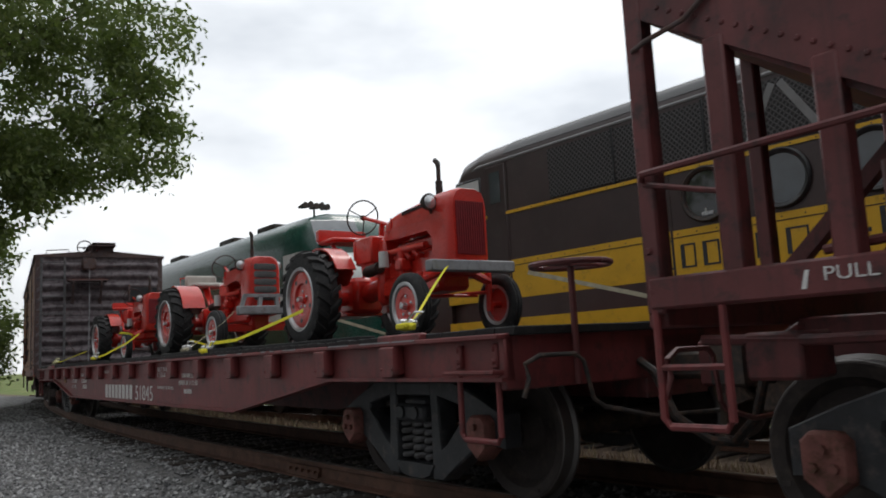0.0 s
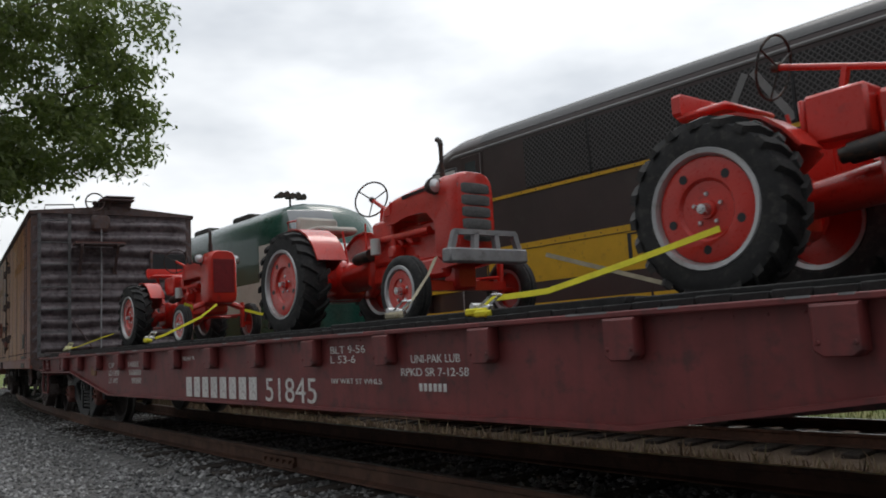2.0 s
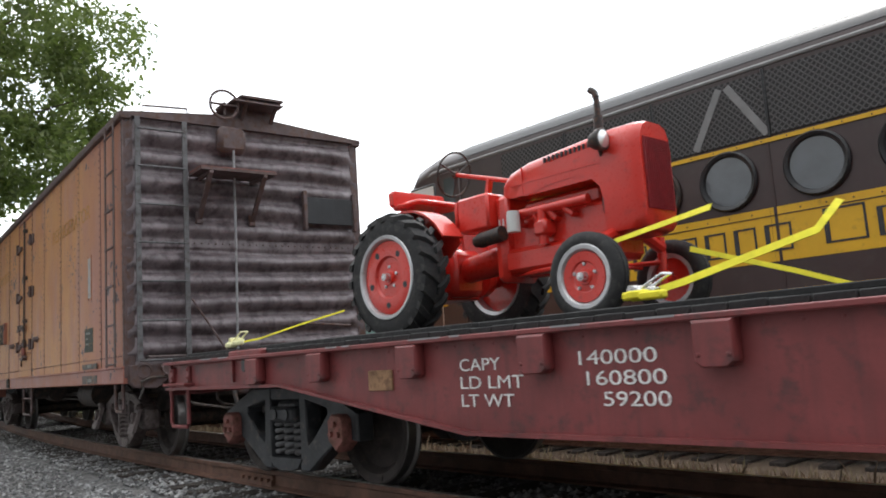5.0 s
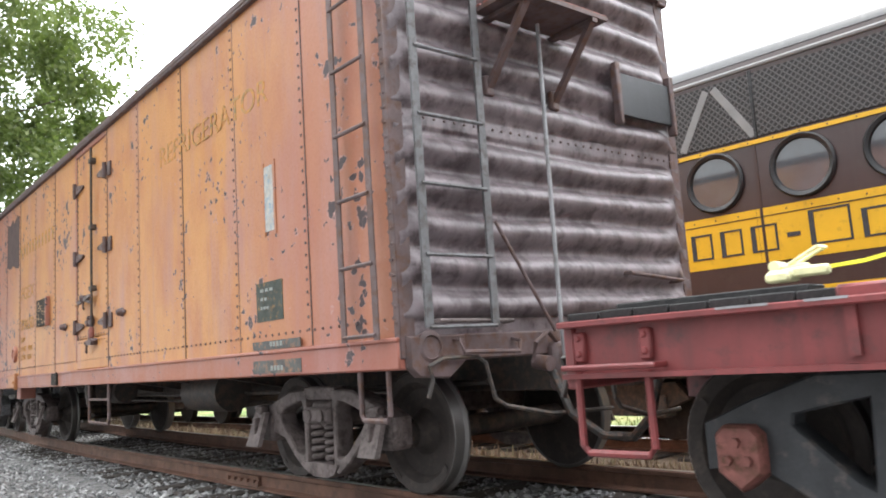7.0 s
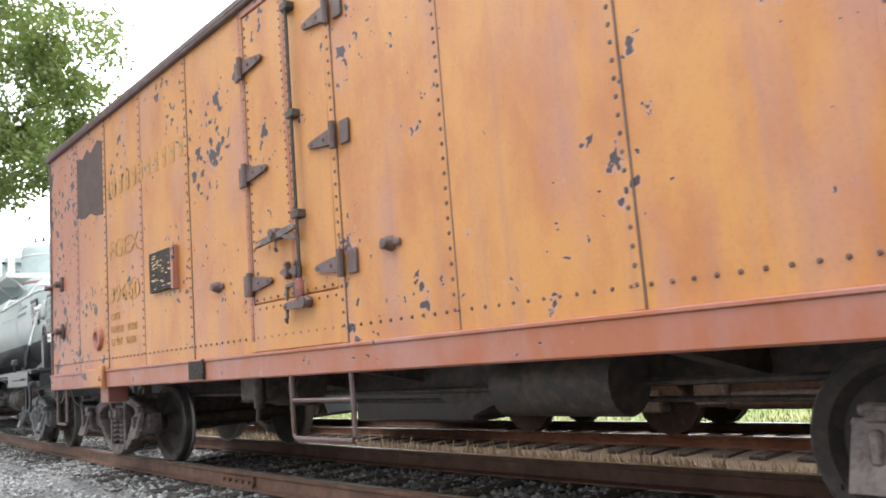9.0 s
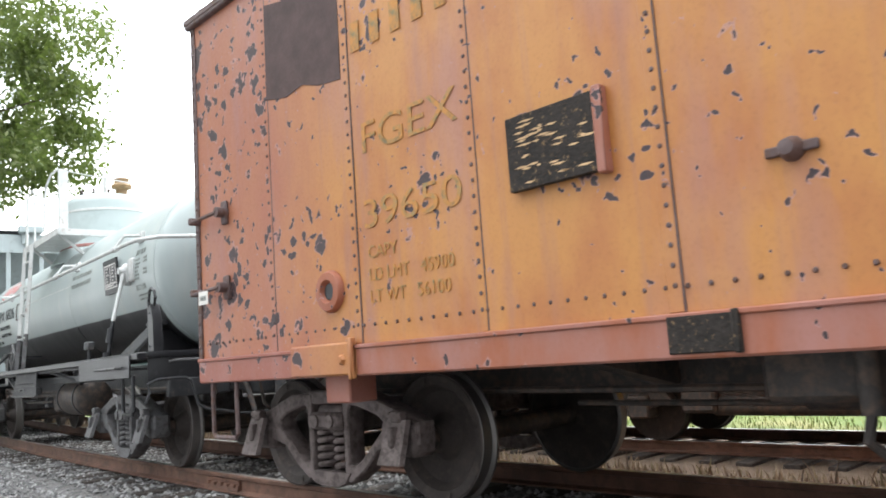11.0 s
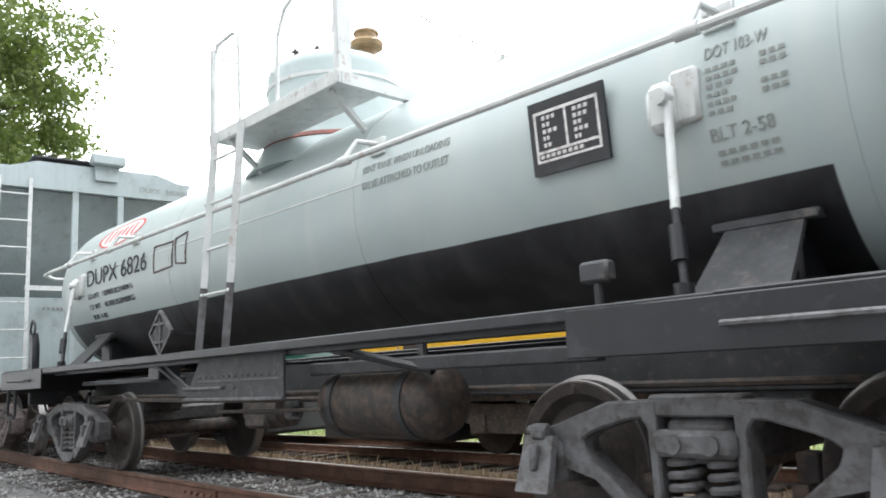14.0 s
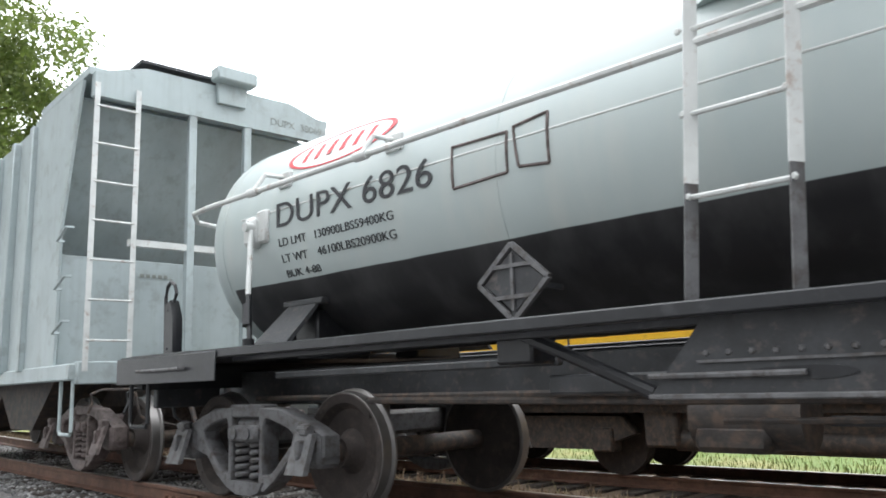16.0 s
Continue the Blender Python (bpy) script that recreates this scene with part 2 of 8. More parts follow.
def boxcar_paint(name, grounds, half):
    """Orange paint that fades to red-brown towards the ends, with dark rust spots that have pale rims, and runs."""
    m, n, l, b = material(name)
    co = n.new("ShaderNodeTexCoord").outputs["Object"]
    sep = n.new("ShaderNodeSeparateXYZ")
    l.new(co, sep.inputs[0])
    big = noise_of(n, l, co, 0.9, 5)
    mid = noise_of(n, l, co, 3.4, 6, (1, 1, 0.55), seed=4.0)
    fine = noise_of(n, l, co, 46, 4, seed=2.0)
    end = calc(n, l, "ADD", calc(n, l, "ABSOLUTE", sep.outputs[0]), calc(n, l, "MULTIPLY", calc(n, l, "SUBTRACT", big, 0.5), 1.6))
    red = step_of(n, l, end, half - 2.1, half - 1.0)
    base, worn, brown = grounds
    col = blend(n, l, step_of(n, l, mid, 0.42, 0.68), base, worn)
    col = blend(n, l, calc(n, l, "MULTIPLY", red, 0.72), col, brown)
    # bare pinkish fading in broad runs
    run = noise_of(n, l, co, 1.0, 6, (2.6, 2.6, 0.55), seed=11.0)
    col = blend(n, l, calc(n, l, "MULTIPLY", step_of(n, l, run, 0.50, 0.66), 0.58), col, (0.37, 0.185, 0.165))
    streak = noise_of(n, l, co, 1.0, 4, (9, 9, 0.5), seed=6.0)
    col = blend(n, l, calc(n, l, "MULTIPLY", step_of(n, l, streak, 0.54, 0.74), 0.42), col, (0.30, 0.15, 0.13))
    # rust spots, in clusters
    warp = n.new("ShaderNodeVectorMath")
    warp.operation = "ADD"
    wob = n.new("ShaderNodeTexNoise")
    wob.inputs["Scale"].default_value = 13
    l.new(co, wob.inputs["Vector"])
    sc = n.new("ShaderNodeVectorMath")
    sc.operation = "SCALE"
    sc.inputs["Scale"].default_value = 0.16
    l.new(wob.outputs["Color"], sc.inputs[0])
    l.new(co, warp.inputs[0])
    l.new(sc.outputs[0], warp.inputs[1])
    cluster = noise_of(n, l, co, 1.3, 3, seed=21.0)
    spots = None
    for scale, lo, hi in ((3.6, -0.06, 0.34), (9.5, -0.06, 0.40)):
        v = n.new("ShaderNodeTexVoronoi")
        v.inputs["Scale"].default_value = scale
        l.new(warp.outputs[0], v.inputs["Vector"])
        size = calc(n, l, "ADD", calc(n, l, "MULTIPLY", step_of(n, l, cluster, 0.36, 0.72), hi - lo), lo)
        size = calc(n, l, "ADD", size, calc(n, l, "MULTIPLY", step_of(n, l, sep.outputs[0], -3.6, -4.8), 0.11))
        rim = calc(n, l, "SUBTRACT", calc(n, l, "ADD", size, 0.035), v.outputs["Distance"])
        core = calc(n, l, "SUBTRACT", size, v.outputs["Distance"])
        rim, core = step_of(n, l, rim, 0.0, 0.03), step_of(n, l, core, 0.0, 0.03)
        col = blend(n, l, calc(n, l, "MULTIPLY", rim, 0.7), col, (0.42, 0.24, 0.22))
        col = blend(n, l, core, col, (0.040, 0.026, 0.030))
        spots = core if spots is None else calc(n, l, "MAXIMUM", spots, core)
    col = blend(n, l, calc(n, l, "MULTIPLY", step_of(n, l, fine, 0.5, 0.8), 0.22), col, (0.22, 0.09, 0.04))
    l.new(col, b.inputs["Base Color"])
    l.new(calc(n, l, "ADD", calc(n, l, "MULTIPLY", fine, 0.3), 0.33), b.inputs["Roughness"])
    bumped(n, l, b, calc(n, l, "SUBTRACT", calc(n, l, "MULTIPLY", mid, 0.7), spots), 0.35, 0.004)
    return m


M_ORANGE = boxcar_paint("worn_orange_paint", ((0.50, 0.225, 0.062), (0.41, 0.155, 0.050), (0.34, 0.122, 0.088)), 5.87)
M_SILL = boxcar_paint("worn_red_sill", ((0.33, 0.105, 0.05), (0.34, 0.155, 0.125), (0.30, 0.10, 0.075)), 5.87)


def tank_paint():
    """Pale grey shell with a black lower half that stops short of each head."""
    m, n, l, b = material("tank_shell_paint")
    co = n.new("ShaderNodeTexCoord").outputs["Object"]
    sep = n.new("ShaderNodeSeparateXYZ")
    l.new(co, sep.inputs[0])
    big = noise_of(n, l, co, 0.8, 4)
    mid = noise_of(n, l, co, 1.0, 5, (3.5, 3.5, 0.6), seed=4.0)
    fine = noise_of(n, l, co, 60, 3, seed=2.0)
    pale = blend(n, l, step_of(n, l, big, 0.3, 0.7), (0.37, 0.43, 0.43), (0.45, 0.51, 0.505))
    pale = blend(n, l, calc(n, l, "MULTIPLY", step_of(n, l, mid, 0.5, 0.75), 0.35), pale, (0.53, 0.53, 0.485))
    black = blend(n, l, step_of(n, l, mid, 0.45, 0.8), (0.016, 0.016, 0.018), (0.06, 0.06, 0.062))
    edge = calc(n, l, "ADD", sep.outputs[2], calc(n, l, "MULTIPLY", calc(n, l, "SUBTRACT", big, 0.5), 0.03))
    low = step_of(n, l, edge, 1.704, 1.698)
    inside = step_of(n, l, calc(n, l, "ABSOLUTE", calc(n, l, "SUBTRACT", sep.outputs[0], -0.30)), 4.622, 4.615)
    l.new(blend(n, l, calc(n, l, "MULTIPLY", low, inside), pale, black), b.inputs["Base Color"])
    l.new(calc(n, l, "ADD", calc(n, l, "MULTIPLY", fine, 0.15), 0.26), b.inputs["Roughness"])
    bumped(n, l, b, calc(n, l, "ADD", big, calc(n, l, "MULTIPLY", fine, 0.1)), 0.08)
    return m


M_SHELL = tank_paint()


def mesh_grille():
    """Dark woven screen."""
    m, n, l, b = material("woven_screen")
    co = n.new("ShaderNodeTexCoord").outputs["Object"]
    heights = []
    for turn in (45, -45):
        mp = n.new("ShaderNodeMapping")
        mp.inputs["Rotation"].default_value = (0, radians(turn), 0)
        l.new(co, mp.inputs[0])
        w = n.new("ShaderNodeTexWave")
        w.inputs["Scale"].default_value = 5.2
        l.new(mp.outputs[0], w.inputs["Vector"])
        heights.append(w.outputs["Fac"])
    wire = step_of(n, l, calc(n, l, "MAXIMUM", heights[0], heights[1]), 0.72, 0.9)
    l.new(blend(n, l, wire, (0.010, 0.009, 0.009), (0.075, 0.07, 0.07)), b.inputs["Base Color"])
    b.inputs["Roughness"].default_value = 0.5
    bumped(n, l, b, wire, 0.8, 0.01)
    return m


M_SCREEN = mesh_grille()


def ground_cover():
    """Grey crushed stone beside the train, dry weeds between the tracks, lawn beyond."""
    m, n, l, b = material("ground_cover")
    co = n.new("ShaderNodeTexCoord").outputs["Object"]
    sep = n.new("ShaderNodeSeparateXYZ")
    l.new(co, sep.inputs[0])
    fine, mid, big = noise_of(n, l, co, 38, 6, rough=0.7), noise_of(n, l, co, 5, 5, seed=2.0), noise_of(n, l, co, 0.6, 4, seed=5.0)
    v = n.new("ShaderNodeTexVoronoi")
    v.inputs["Scale"].default_value = 24
    l.new(co, v.inputs["Vector"])
    stone = blend(n, l, step_of(n, l, v.outputs["Color"], 0.2, 0.9), (0.07, 0.07, 0.073), (0.27, 0.267, 0.265))
    stone = blend(n, l, step_of(n, l, mid, 0.4, 0.75), stone, (0.15, 0.14, 0.13))
    straw = blend(n, l, step_of(n, l, fine, 0.35, 0.7), (0.085, 0.055, 0.04), (0.25, 0.185, 0.125))
    straw = blend(n, l, step_of(n, l, mid, 0.55, 0.75), straw, (0.17, 0.11, 0.085))
    lawn = blend(n, l, step_of(n, l, fine, 0.3, 0.7), (0.055, 0.10, 0.018), (0.17, 0.24, 0.05))
    lawn = blend(n, l, step_of(n, l, big, 0.45, 0.65), lawn, (0.22, 0.21, 0.07))
    x2 = calc(n, l, "MULTIPLY", calc(n, l, "MULTIPLY", sep.outputs[0], sep.outputs[0]), BEND / 2)
    lat = calc(n, l, "SUBTRACT", calc(n, l, "SUBTRACT", sep.outputs[1], TRACK_Y), calc(n, l, "MINIMUM", x2, 4.5))
    lat = calc(n, l, "ADD", lat, calc(n, l, "MULTIPLY", calc(n, l, "SUBTRACT", mid, 0.5), 0.5))
    col = blend(n, l, step_of(n, l, lat, 0.85, 1.15), stone, straw)
    far = calc(n, l, "ADD", sep.outputs[1], calc(n, l, "MULTIPLY", calc(n, l, "SUBTRACT", mid, 0.5), 0.8))
    col = blend(n, l, step_of(n, l, far, 12.9, 13.4), col, lawn)
    l.new(col, b.inputs["Base Color"])
    b.inputs["Roughness"].default_value = 0.95
    bumped(n, l, b, calc(n, l, "ADD", v.outputs["Distance"], fine), 0.7, 0.03)
    return m


M_GROUND = ground_cover()


def varied(name, colours, rough=0.9):
    """Pieces of one mesh that differ island by island."""
    m, n, l, b = material(name)
    ramp = n.new("ShaderNodeValToRGB")
    ramp.color_ramp.interpolation = "LINEAR"
    while len(ramp.color_ramp.elements) < len(colours):
        ramp.color_ramp.elements.new(0.5)
    for i, c in enumerate(colours):
        ramp.color_ramp.elements[i].position = i / (len(colours) - 1)
        ramp.color_ramp.elements[i].color = (*c, 1)
    l.new(n.new("ShaderNodeNewGeometry").outputs["Random Per Island"], ramp.inputs[0])
    co = n.new("ShaderNodeTexCoord").outputs["Object"]
    l.new(blend(n, l, calc(n, l, "MULTIPLY", step_of(n, l, noise_of(n, l, co, 30, 3), 0.4, 0.7), 0.35), ramp.outputs[0], tuple(c * 0.4 for c in colours[0])), b.inputs["Base Color"])
    b.inputs["Roughness"].default_value = rough
    return m


def leaf_surface():
    """Thin leaves that let some light through."""
    m = varied("leaves", [(0.05, 0.072, 0.02), (0.088, 0.12, 0.032), (0.13, 0.165, 0.05), (0.20, 0.225, 0.08)], 0.55)
    n, l = m.node_tree.nodes, m.node_tree.links
    b = n["Principled BSDF"]
    tr = n.new("ShaderNodeBsdfTranslucent")
    tr.inputs[0].default_value = (0.20, 0.28, 0.06, 1)
    mix = n.new("ShaderNodeMixShader")
    mix.inputs[0].default_value = 0.35
    l.new(b.outputs[0], mix.inputs[1])
    l.new(tr.outputs[0], mix.inputs[2])
    l.new(mix.outputs[0], n["Material Output"].inputs[0])
    return m


M_STONES = varied("crushed_stone", [(0.07, 0.07, 0.073), (0.18, 0.177, 0.175), (0.31, 0.31, 0.31), (0.52, 0.516, 0.51)])
M_WEEDS = varied("dry_weeds", [(0.12, 0.08, 0.055), (0.21, 0.15, 0.10), (0.30, 0.23, 0.15), (0.14, 0.13, 0.06)])
M_LAWN = varied("lawn_blades", [(0.09, 0.13, 0.03), (0.19, 0.23, 0.06), (0.28, 0.30, 0.09), (0.36, 0.32, 0.14)])
M_LEAF = leaf_surface()


# ---- shapes ----
class Shape:
    """Collects the corners and faces of one mesh."""

    def __init__(self):
        self.v, self.f = [], []

    def add(self, vs, fs):
        k = len(self.v)
        self.v += [tuple(p) for p in vs]
        self.f += [tuple(i + k for i in f) for f in fs]
        return self

    def box(self, x0, x1, y0, y1, z0, z1, c=0.0):
        c = min(c, (x1 - x0) * 0.45, (y1 - y0) * 0.45, (z1 - z0) * 0.45)
        if c <= 0:
            vs = [(x, y, z) for x in (x0, x1) for y in (y0, y1) for z in (z0, z1)]
            return self.add(vs, [(0, 1, 3, 2), (4, 6, 7, 5), (0, 4, 5, 1), (2, 3, 7, 6), (0, 2, 6, 4), (1, 5, 7, 3)])
        vs, at = [], {}
        for i in (0, 1):
            for j in (0, 1):
                for k in (0, 1):
                    p = ((x0, x1)[i], (y0, y1)[j], (z0, z1)[k])
                    s = (c if i == 0 else -c, c if j == 0 else -c, c if k == 0 else -c)
                    for a in range(3):
                        at[i, j, k, a] = len(vs)
                        vs.append(tuple(p[b] + (s[b] if b != a else 0) for b in range(3)))
        fs = []
        for a in range(3):
            b, d = (a + 1) % 3, (a + 2) % 3
            for side in (0, 1):
                loop = []
                for u, w in ((0, 0), (1, 0), (1, 1), (0, 1)):
                    idx = [0, 0, 0]
                    idx[a], idx[b], idx[d] = side, u, w
                    loop.append(at[(*idx, a)])
                fs.append(tuple(loop))
            for u in (0, 1):
                for w in (0, 1):
                    p, q = [0, 0, 0], [0, 0, 0]
                    p[b] = q[b] = u
                    p[d] = q[d] = w
                    p[a], q[a] = 0, 1
                    fs.append((at[(*p, b)], at[(*q, b)], at[(*q, d)], at[(*p, d)]))
        for i in (0, 1):
            for j in (0, 1):
                for k in (0, 1):
                    fs.append((at[i, j, k, 0], at[i, j, k, 1], at[i, j, k, 2]))
        return self.add(vs, fs)

    def tube(self, p0, p1, r, n=10, r2=None, caps=True):
        p0, p1 = Vector(p0), Vector(p1)
        r2 = r if r2 is None else r2
        q = (p1 - p0).to_track_quat("Z", "Y")
        vs = []
        for p, rr in ((p0, r), (p1, r2)):
            vs += [p + q @ Vector((rr * math.cos(6.28319 * i / n), rr * math.sin(6.28319 * i / n), 0)) for i in range(n)]
        fs = [(i, (i + 1) % n, n + (i + 1) % n, n + i) for i in range(n)]
        if caps:
            fs += [tuple(range(n - 1, -1, -1)), tuple(range(n, 2 * n))]
        return self.add(vs, fs)

    def pipe(self, pts, r, n=7):
        pts = [Vector(p) for p in pts]
        vs, fs = [], []
        up = Vector((0.13, 0.21, 1)).normalized()
        for i, p in enumerate(pts):
            d = (pts[min(i + 1, len(pts) - 1)] - pts[max(i - 1, 0)]).normalized()
            side = d.cross(up)
            if side.length < 0.2:
                side = d.cross(Vector((1, 0.2, 0)))
            side.normalize()
            up2 = side.cross(d)
            vs += [p + r * (math.cos(6.28319 * k / n) * side + math.sin(6.28319 * k / n) * up2) for k in range(n)]
        for i in range(len(pts) - 1):
            fs += [(i * n + k, i * n + (k + 1) % n, (i + 1) * n + (k + 1) % n, (i + 1) * n + k) for k in range(n)]
        fs += [tuple(range(n - 1, -1, -1)), tuple(range((len(pts) - 1) * n, len(pts) * n))]
        return self.add(vs, fs)

    def bar(self, p0, p1, w, h):
        """A square bar from p0 to p1, w wide (level) and h high."""
        p0, p1 = Vector(p0), Vector(p1)
        d = (p1 - p0).normalized()
        side = d.cross(Vector((0, 0, 1)))
        if side.length < 0.05:
            side = Vector((1, 0, 0))
        side.normalize()
        up = side.cross(d)
        vs = [p + a * side * w / 2 + b * up * h / 2 for p in (p0, p1) for a, b in ((-1, -1), (1, -1), (1, 1), (-1, 1))]
        return self.add(vs, [(3, 2, 1, 0), (4, 5, 6, 7), (0, 1, 5, 4), (1, 2, 6, 5), (2, 3, 7, 6), (3, 0, 4, 7)])

    def holed(self, outer, hole, y0, y1, n=28):
        """Upright plate between y0 and y1 with one rounded opening; outlines are (x, z)."""
        mx, mz = sum(p[0] for p in hole) / len(hole), sum(p[1] for p in hole) / len(hole)

        def reach(poly, dx, dz):
            best = 0.0
            for (ax, az), (bx, bz) in zip(poly, poly[1:] + poly[:1]):
                ex, ez = bx - ax, bz - az
                det = ex * dz - ez * dx
                if abs(det) > 1e-9:
                    u = ((mx - ax) * dz - (mz - az) * dx) / det
                    k = ((mx - ax) * ez - (mz - az) * ex) / det
                    if -1e-6 <= u <= 1 + 1e-6 and k > best:
                        best = k
            return best

        inside = [reach(hole, math.cos(6.28319 * i / n), math.sin(6.28319 * i / n)) for i in range(n)]
        flat = min(inside)
        inside = [min(0.5 * r + 0.5 * min(r, flat * 2.2), flat * 2.5) for r in inside]
        rims = []
        angles = sorted([6.28319 * i / n for i in range(n)] + [math.atan2(p[1] - mz, p[0] - mx) % 6.28319 for p in outer])
        for ang in angles:
            dx, dz = math.cos(ang), math.sin(ang)
            j = ang / 6.28319 * n
            r = inside[int(j) % n] * (1 - j % 1) + inside[(int(j) + 1) % n] * (j % 1)
            w = reach(outer, dx, dz)
            e = 0.012
            rims.append([(dx * w, y0 + e, dz * w), (dx * (w - e), y0, dz * (w - e)), (dx * (r + e), y0, dz * (r + e)), (dx * r, y0 + e, dz * r),
                         (dx * r, y1 - e, dz * r), (dx * (r + e), y1, dz * (r + e)), (dx * (w - e), y1, dz * (w - e)), (dx * w, y1 - e, dz * w)])
        vs = [(mx + p[0], p[1], mz + p[2]) for ring in rims for p in ring]
        c, q = len(rims), 8
        fs = [(i * q + k, ((i + 1) % c) * q + k, ((i + 1) % c) * q + (k + 1) % q, i * q + (k + 1) % q) for i in range(c) for k in range(q)]
        return self.add(vs, fs)

    def prism(self, pts, a0, a1, axis="y", c=0.0):
        """A flat outline in the other two axes, drawn out along the axis; c: bevel of both rims."""
        n = len(pts)
        cx, cy = sum(p[0] for p in pts) / n, sum(p[1] for p in pts) / n
        ext = max(max(abs(p[0] - cx), abs(p[1] - cy)) for p in pts)
        small = [(cx + (p[0] - cx) * (1 - c / ext), cy + (p[1] - cy) * (1 - c / ext)) for p in pts]
        s = 1 if a1 > a0 else -1
        rings = [(small, a0), (pts, a0 + s * c), (pts, a1 - s * c), (small, a1)] if c else [(pts, a0), (pts, a1)]

        def put(p, a):
            return {"y": (p[0], a, p[1]), "x": (a, p[0], p[1]), "z": (p[0], p[1], a)}[axis]
        vs = [put(p, a) for ring, a in rings for p in ring]
        k = len(rings)
        fs = [(j * n + i, j * n + (i + 1) % n, (j + 1) * n + (i + 1) % n, (j + 1) * n + i) for j in range(k - 1) for i in range(n)]
        fs += [tuple(range(n - 1, -1, -1)), tuple(range((k - 1) * n, k * n))]
        return self.add(vs, fs)

    def lathe(self, prof, at=(0, 0, 0), axis="y", n=24):
        """A profile of (radius, place along the axis) turned round the axis."""
        vs = []
        for r, h in prof:
            for i in range(n):
                u, w = r * math.cos(6.28319 * i / n), r * math.sin(6.28319 * i / n)
                p = {"y": (u, h, w), "x": (h, u, w), "z": (u, w, h)}[axis]
                vs.append((p[0] + at[0], p[1] + at[1], p[2] + at[2]))
        fs = [(j * n + i, j * n + (i + 1) % n, (j + 1) * n + (i + 1) % n, (j + 1) * n + i) for j in range(len(prof) - 1) for i in range(n)]
        for j in (0, len(prof) - 1):
            if prof[j][0] > 1e-5:
                fs.append(tuple(j * n + i for i in range(n)))
        return self.add(vs, fs)

    def loft(self, rings, close=True):
        n = len(rings[0])
        vs = [p for r in rings for p in r]
        fs = [(j * n + i, j * n + (i + 1) % n, (j + 1) * n + (i + 1) % n, (j + 1) * n + i) for j in range(len(rings) - 1) for i in range(n)]
        if close:
            fs += [tuple(range(n - 1, -1, -1)), tuple(range((len(rings) - 1) * n, len(rings) * n))]
        return self.add(vs, fs)

    def stud(self, x, y, z, r, axis=(0, -1, 0), n=6):
        """A rivet or bolt head."""
        d = Vector(axis)
        q = d.to_track_quat("Z", "Y")
        p = Vector((x, y, z))
        vs = [p + q @ Vector((r * math.cos(6.28319 * i / n), r * math.sin(6.28319 * i / n), 0)) for i in range(n)]
        vs += [p + q @ Vector((0.6 * r * math.cos(6.28319 * i / n), 0.6 * r * math.sin(6.28319 * i / n), 0.6 * r)) for i in range(n)]
        fs = [(i, (i + 1) % n, n + (i + 1) % n, n + i) for i in range(n)] + [tuple(range(n, 2 * n))]
        return self.add(vs, fs)

    def mesh(self, name, mat, angle=38):
        me = bpy.data.meshes.new(name)
        me.from_pydata(self.v, [], self.f)
        bm = bmesh.new()
        bm.from_mesh(me)
        bmesh.ops.recalc_face_normals(bm, faces=bm.faces)
        bm.to_mesh(me)
        bm.free()
        me.materials.append(mat)
        me.polygons.foreach_set("use_smooth", [True] * len(me.polygons))
        me.set_sharp_from_angle(angle=radians(angle))
        return me


def thing(name, label, category, m=None, group="", kind=""):
    ob = new(name)
    ob.empty_display_size = 0.2
    if m is not None:
        ob.matrix_basis = m
    return tagged(ob, label, category, group, kind)


def part(name, shape, mat, parent=None, label="", angle=38, kind=""):
    ob = new(name, shape.mesh(name, mat, angle) if isinstance(shape, Shape) else shape)
    ob.parent = parent
    return tagged(ob, label, kind=kind)


def again(ob, parent, m):
    """The same part once more, on the same mesh, with its own pieces."""
    o = copy_thing(ob, m)
    o.parent = parent
    return o


def writing(name, text, parent, m, height, mat, width=None, label="", thick=0.0015, spread=1.0):
    """Letters of that height on a face whose pose m has x along the line and y up."""
    cu = bpy.data.curves.new(name, "FONT")
    cu.body, cu.extrude, cu.space_character = text, thick, spread
    ob = bpy.data.objects.new(name, cu)
    scene.collection.objects.link(ob)
    bpy.context.view_layer.update()
    me = bpy.data.meshes.new_from_object(ob.evaluated_get(bpy.context.evaluated_depsgraph_get()))
    bpy.data.objects.remove(ob)
    co = np.empty(len(me.vertices) * 3)
    me.vertices.foreach_get("co", co)
    co = co.reshape(-1, 3)
    co[:, 0] -= co[:, 0].min()
    co[:, 1] -= max(0.0, co[:, 1].min()) if "." not in text else 0
    k = height / max(1e-6, co[:, 1].max())
    kx = width / max(1e-6, co[:, 0].max()) if width else k
    co[:, 0] *= kx
    co[:, 1] *= k
    co = np.array([m @ Vector(p) for p in co])
    me.vertices.foreach_set("co", co.ravel())
    me.update()
    # each letter is a part of its own
    root = list(range(len(me.vertices)))

    def top_of(i):
        while root[i] != i:
            root[i] = root[root[i]]
            i = root[i]
        return i
    for e in me.edges:
        root[top_of(e.vertices[0])] = top_of(e.vertices[1])
    letters = collections.defaultdict(list)
    for p in me.polygons:
        letters[top_of(p.vertices[0])].append(tuple(p.vertices))
    for faces in letters.values():
        used = sorted({i for f in faces for i in f})
        at = {i: k for k, i in enumerate(used)}
        one = bpy.data.meshes.new(name)
        one.from_pydata([me.vertices[i].co[:] for i in used], [], [tuple(at[i] for i in f) for f in faces])
        one.materials.append(mat)
        ob = new(name, one)
        ob.parent = parent
        tagged(ob, label)
    bpy.data.meshes.remove(me)


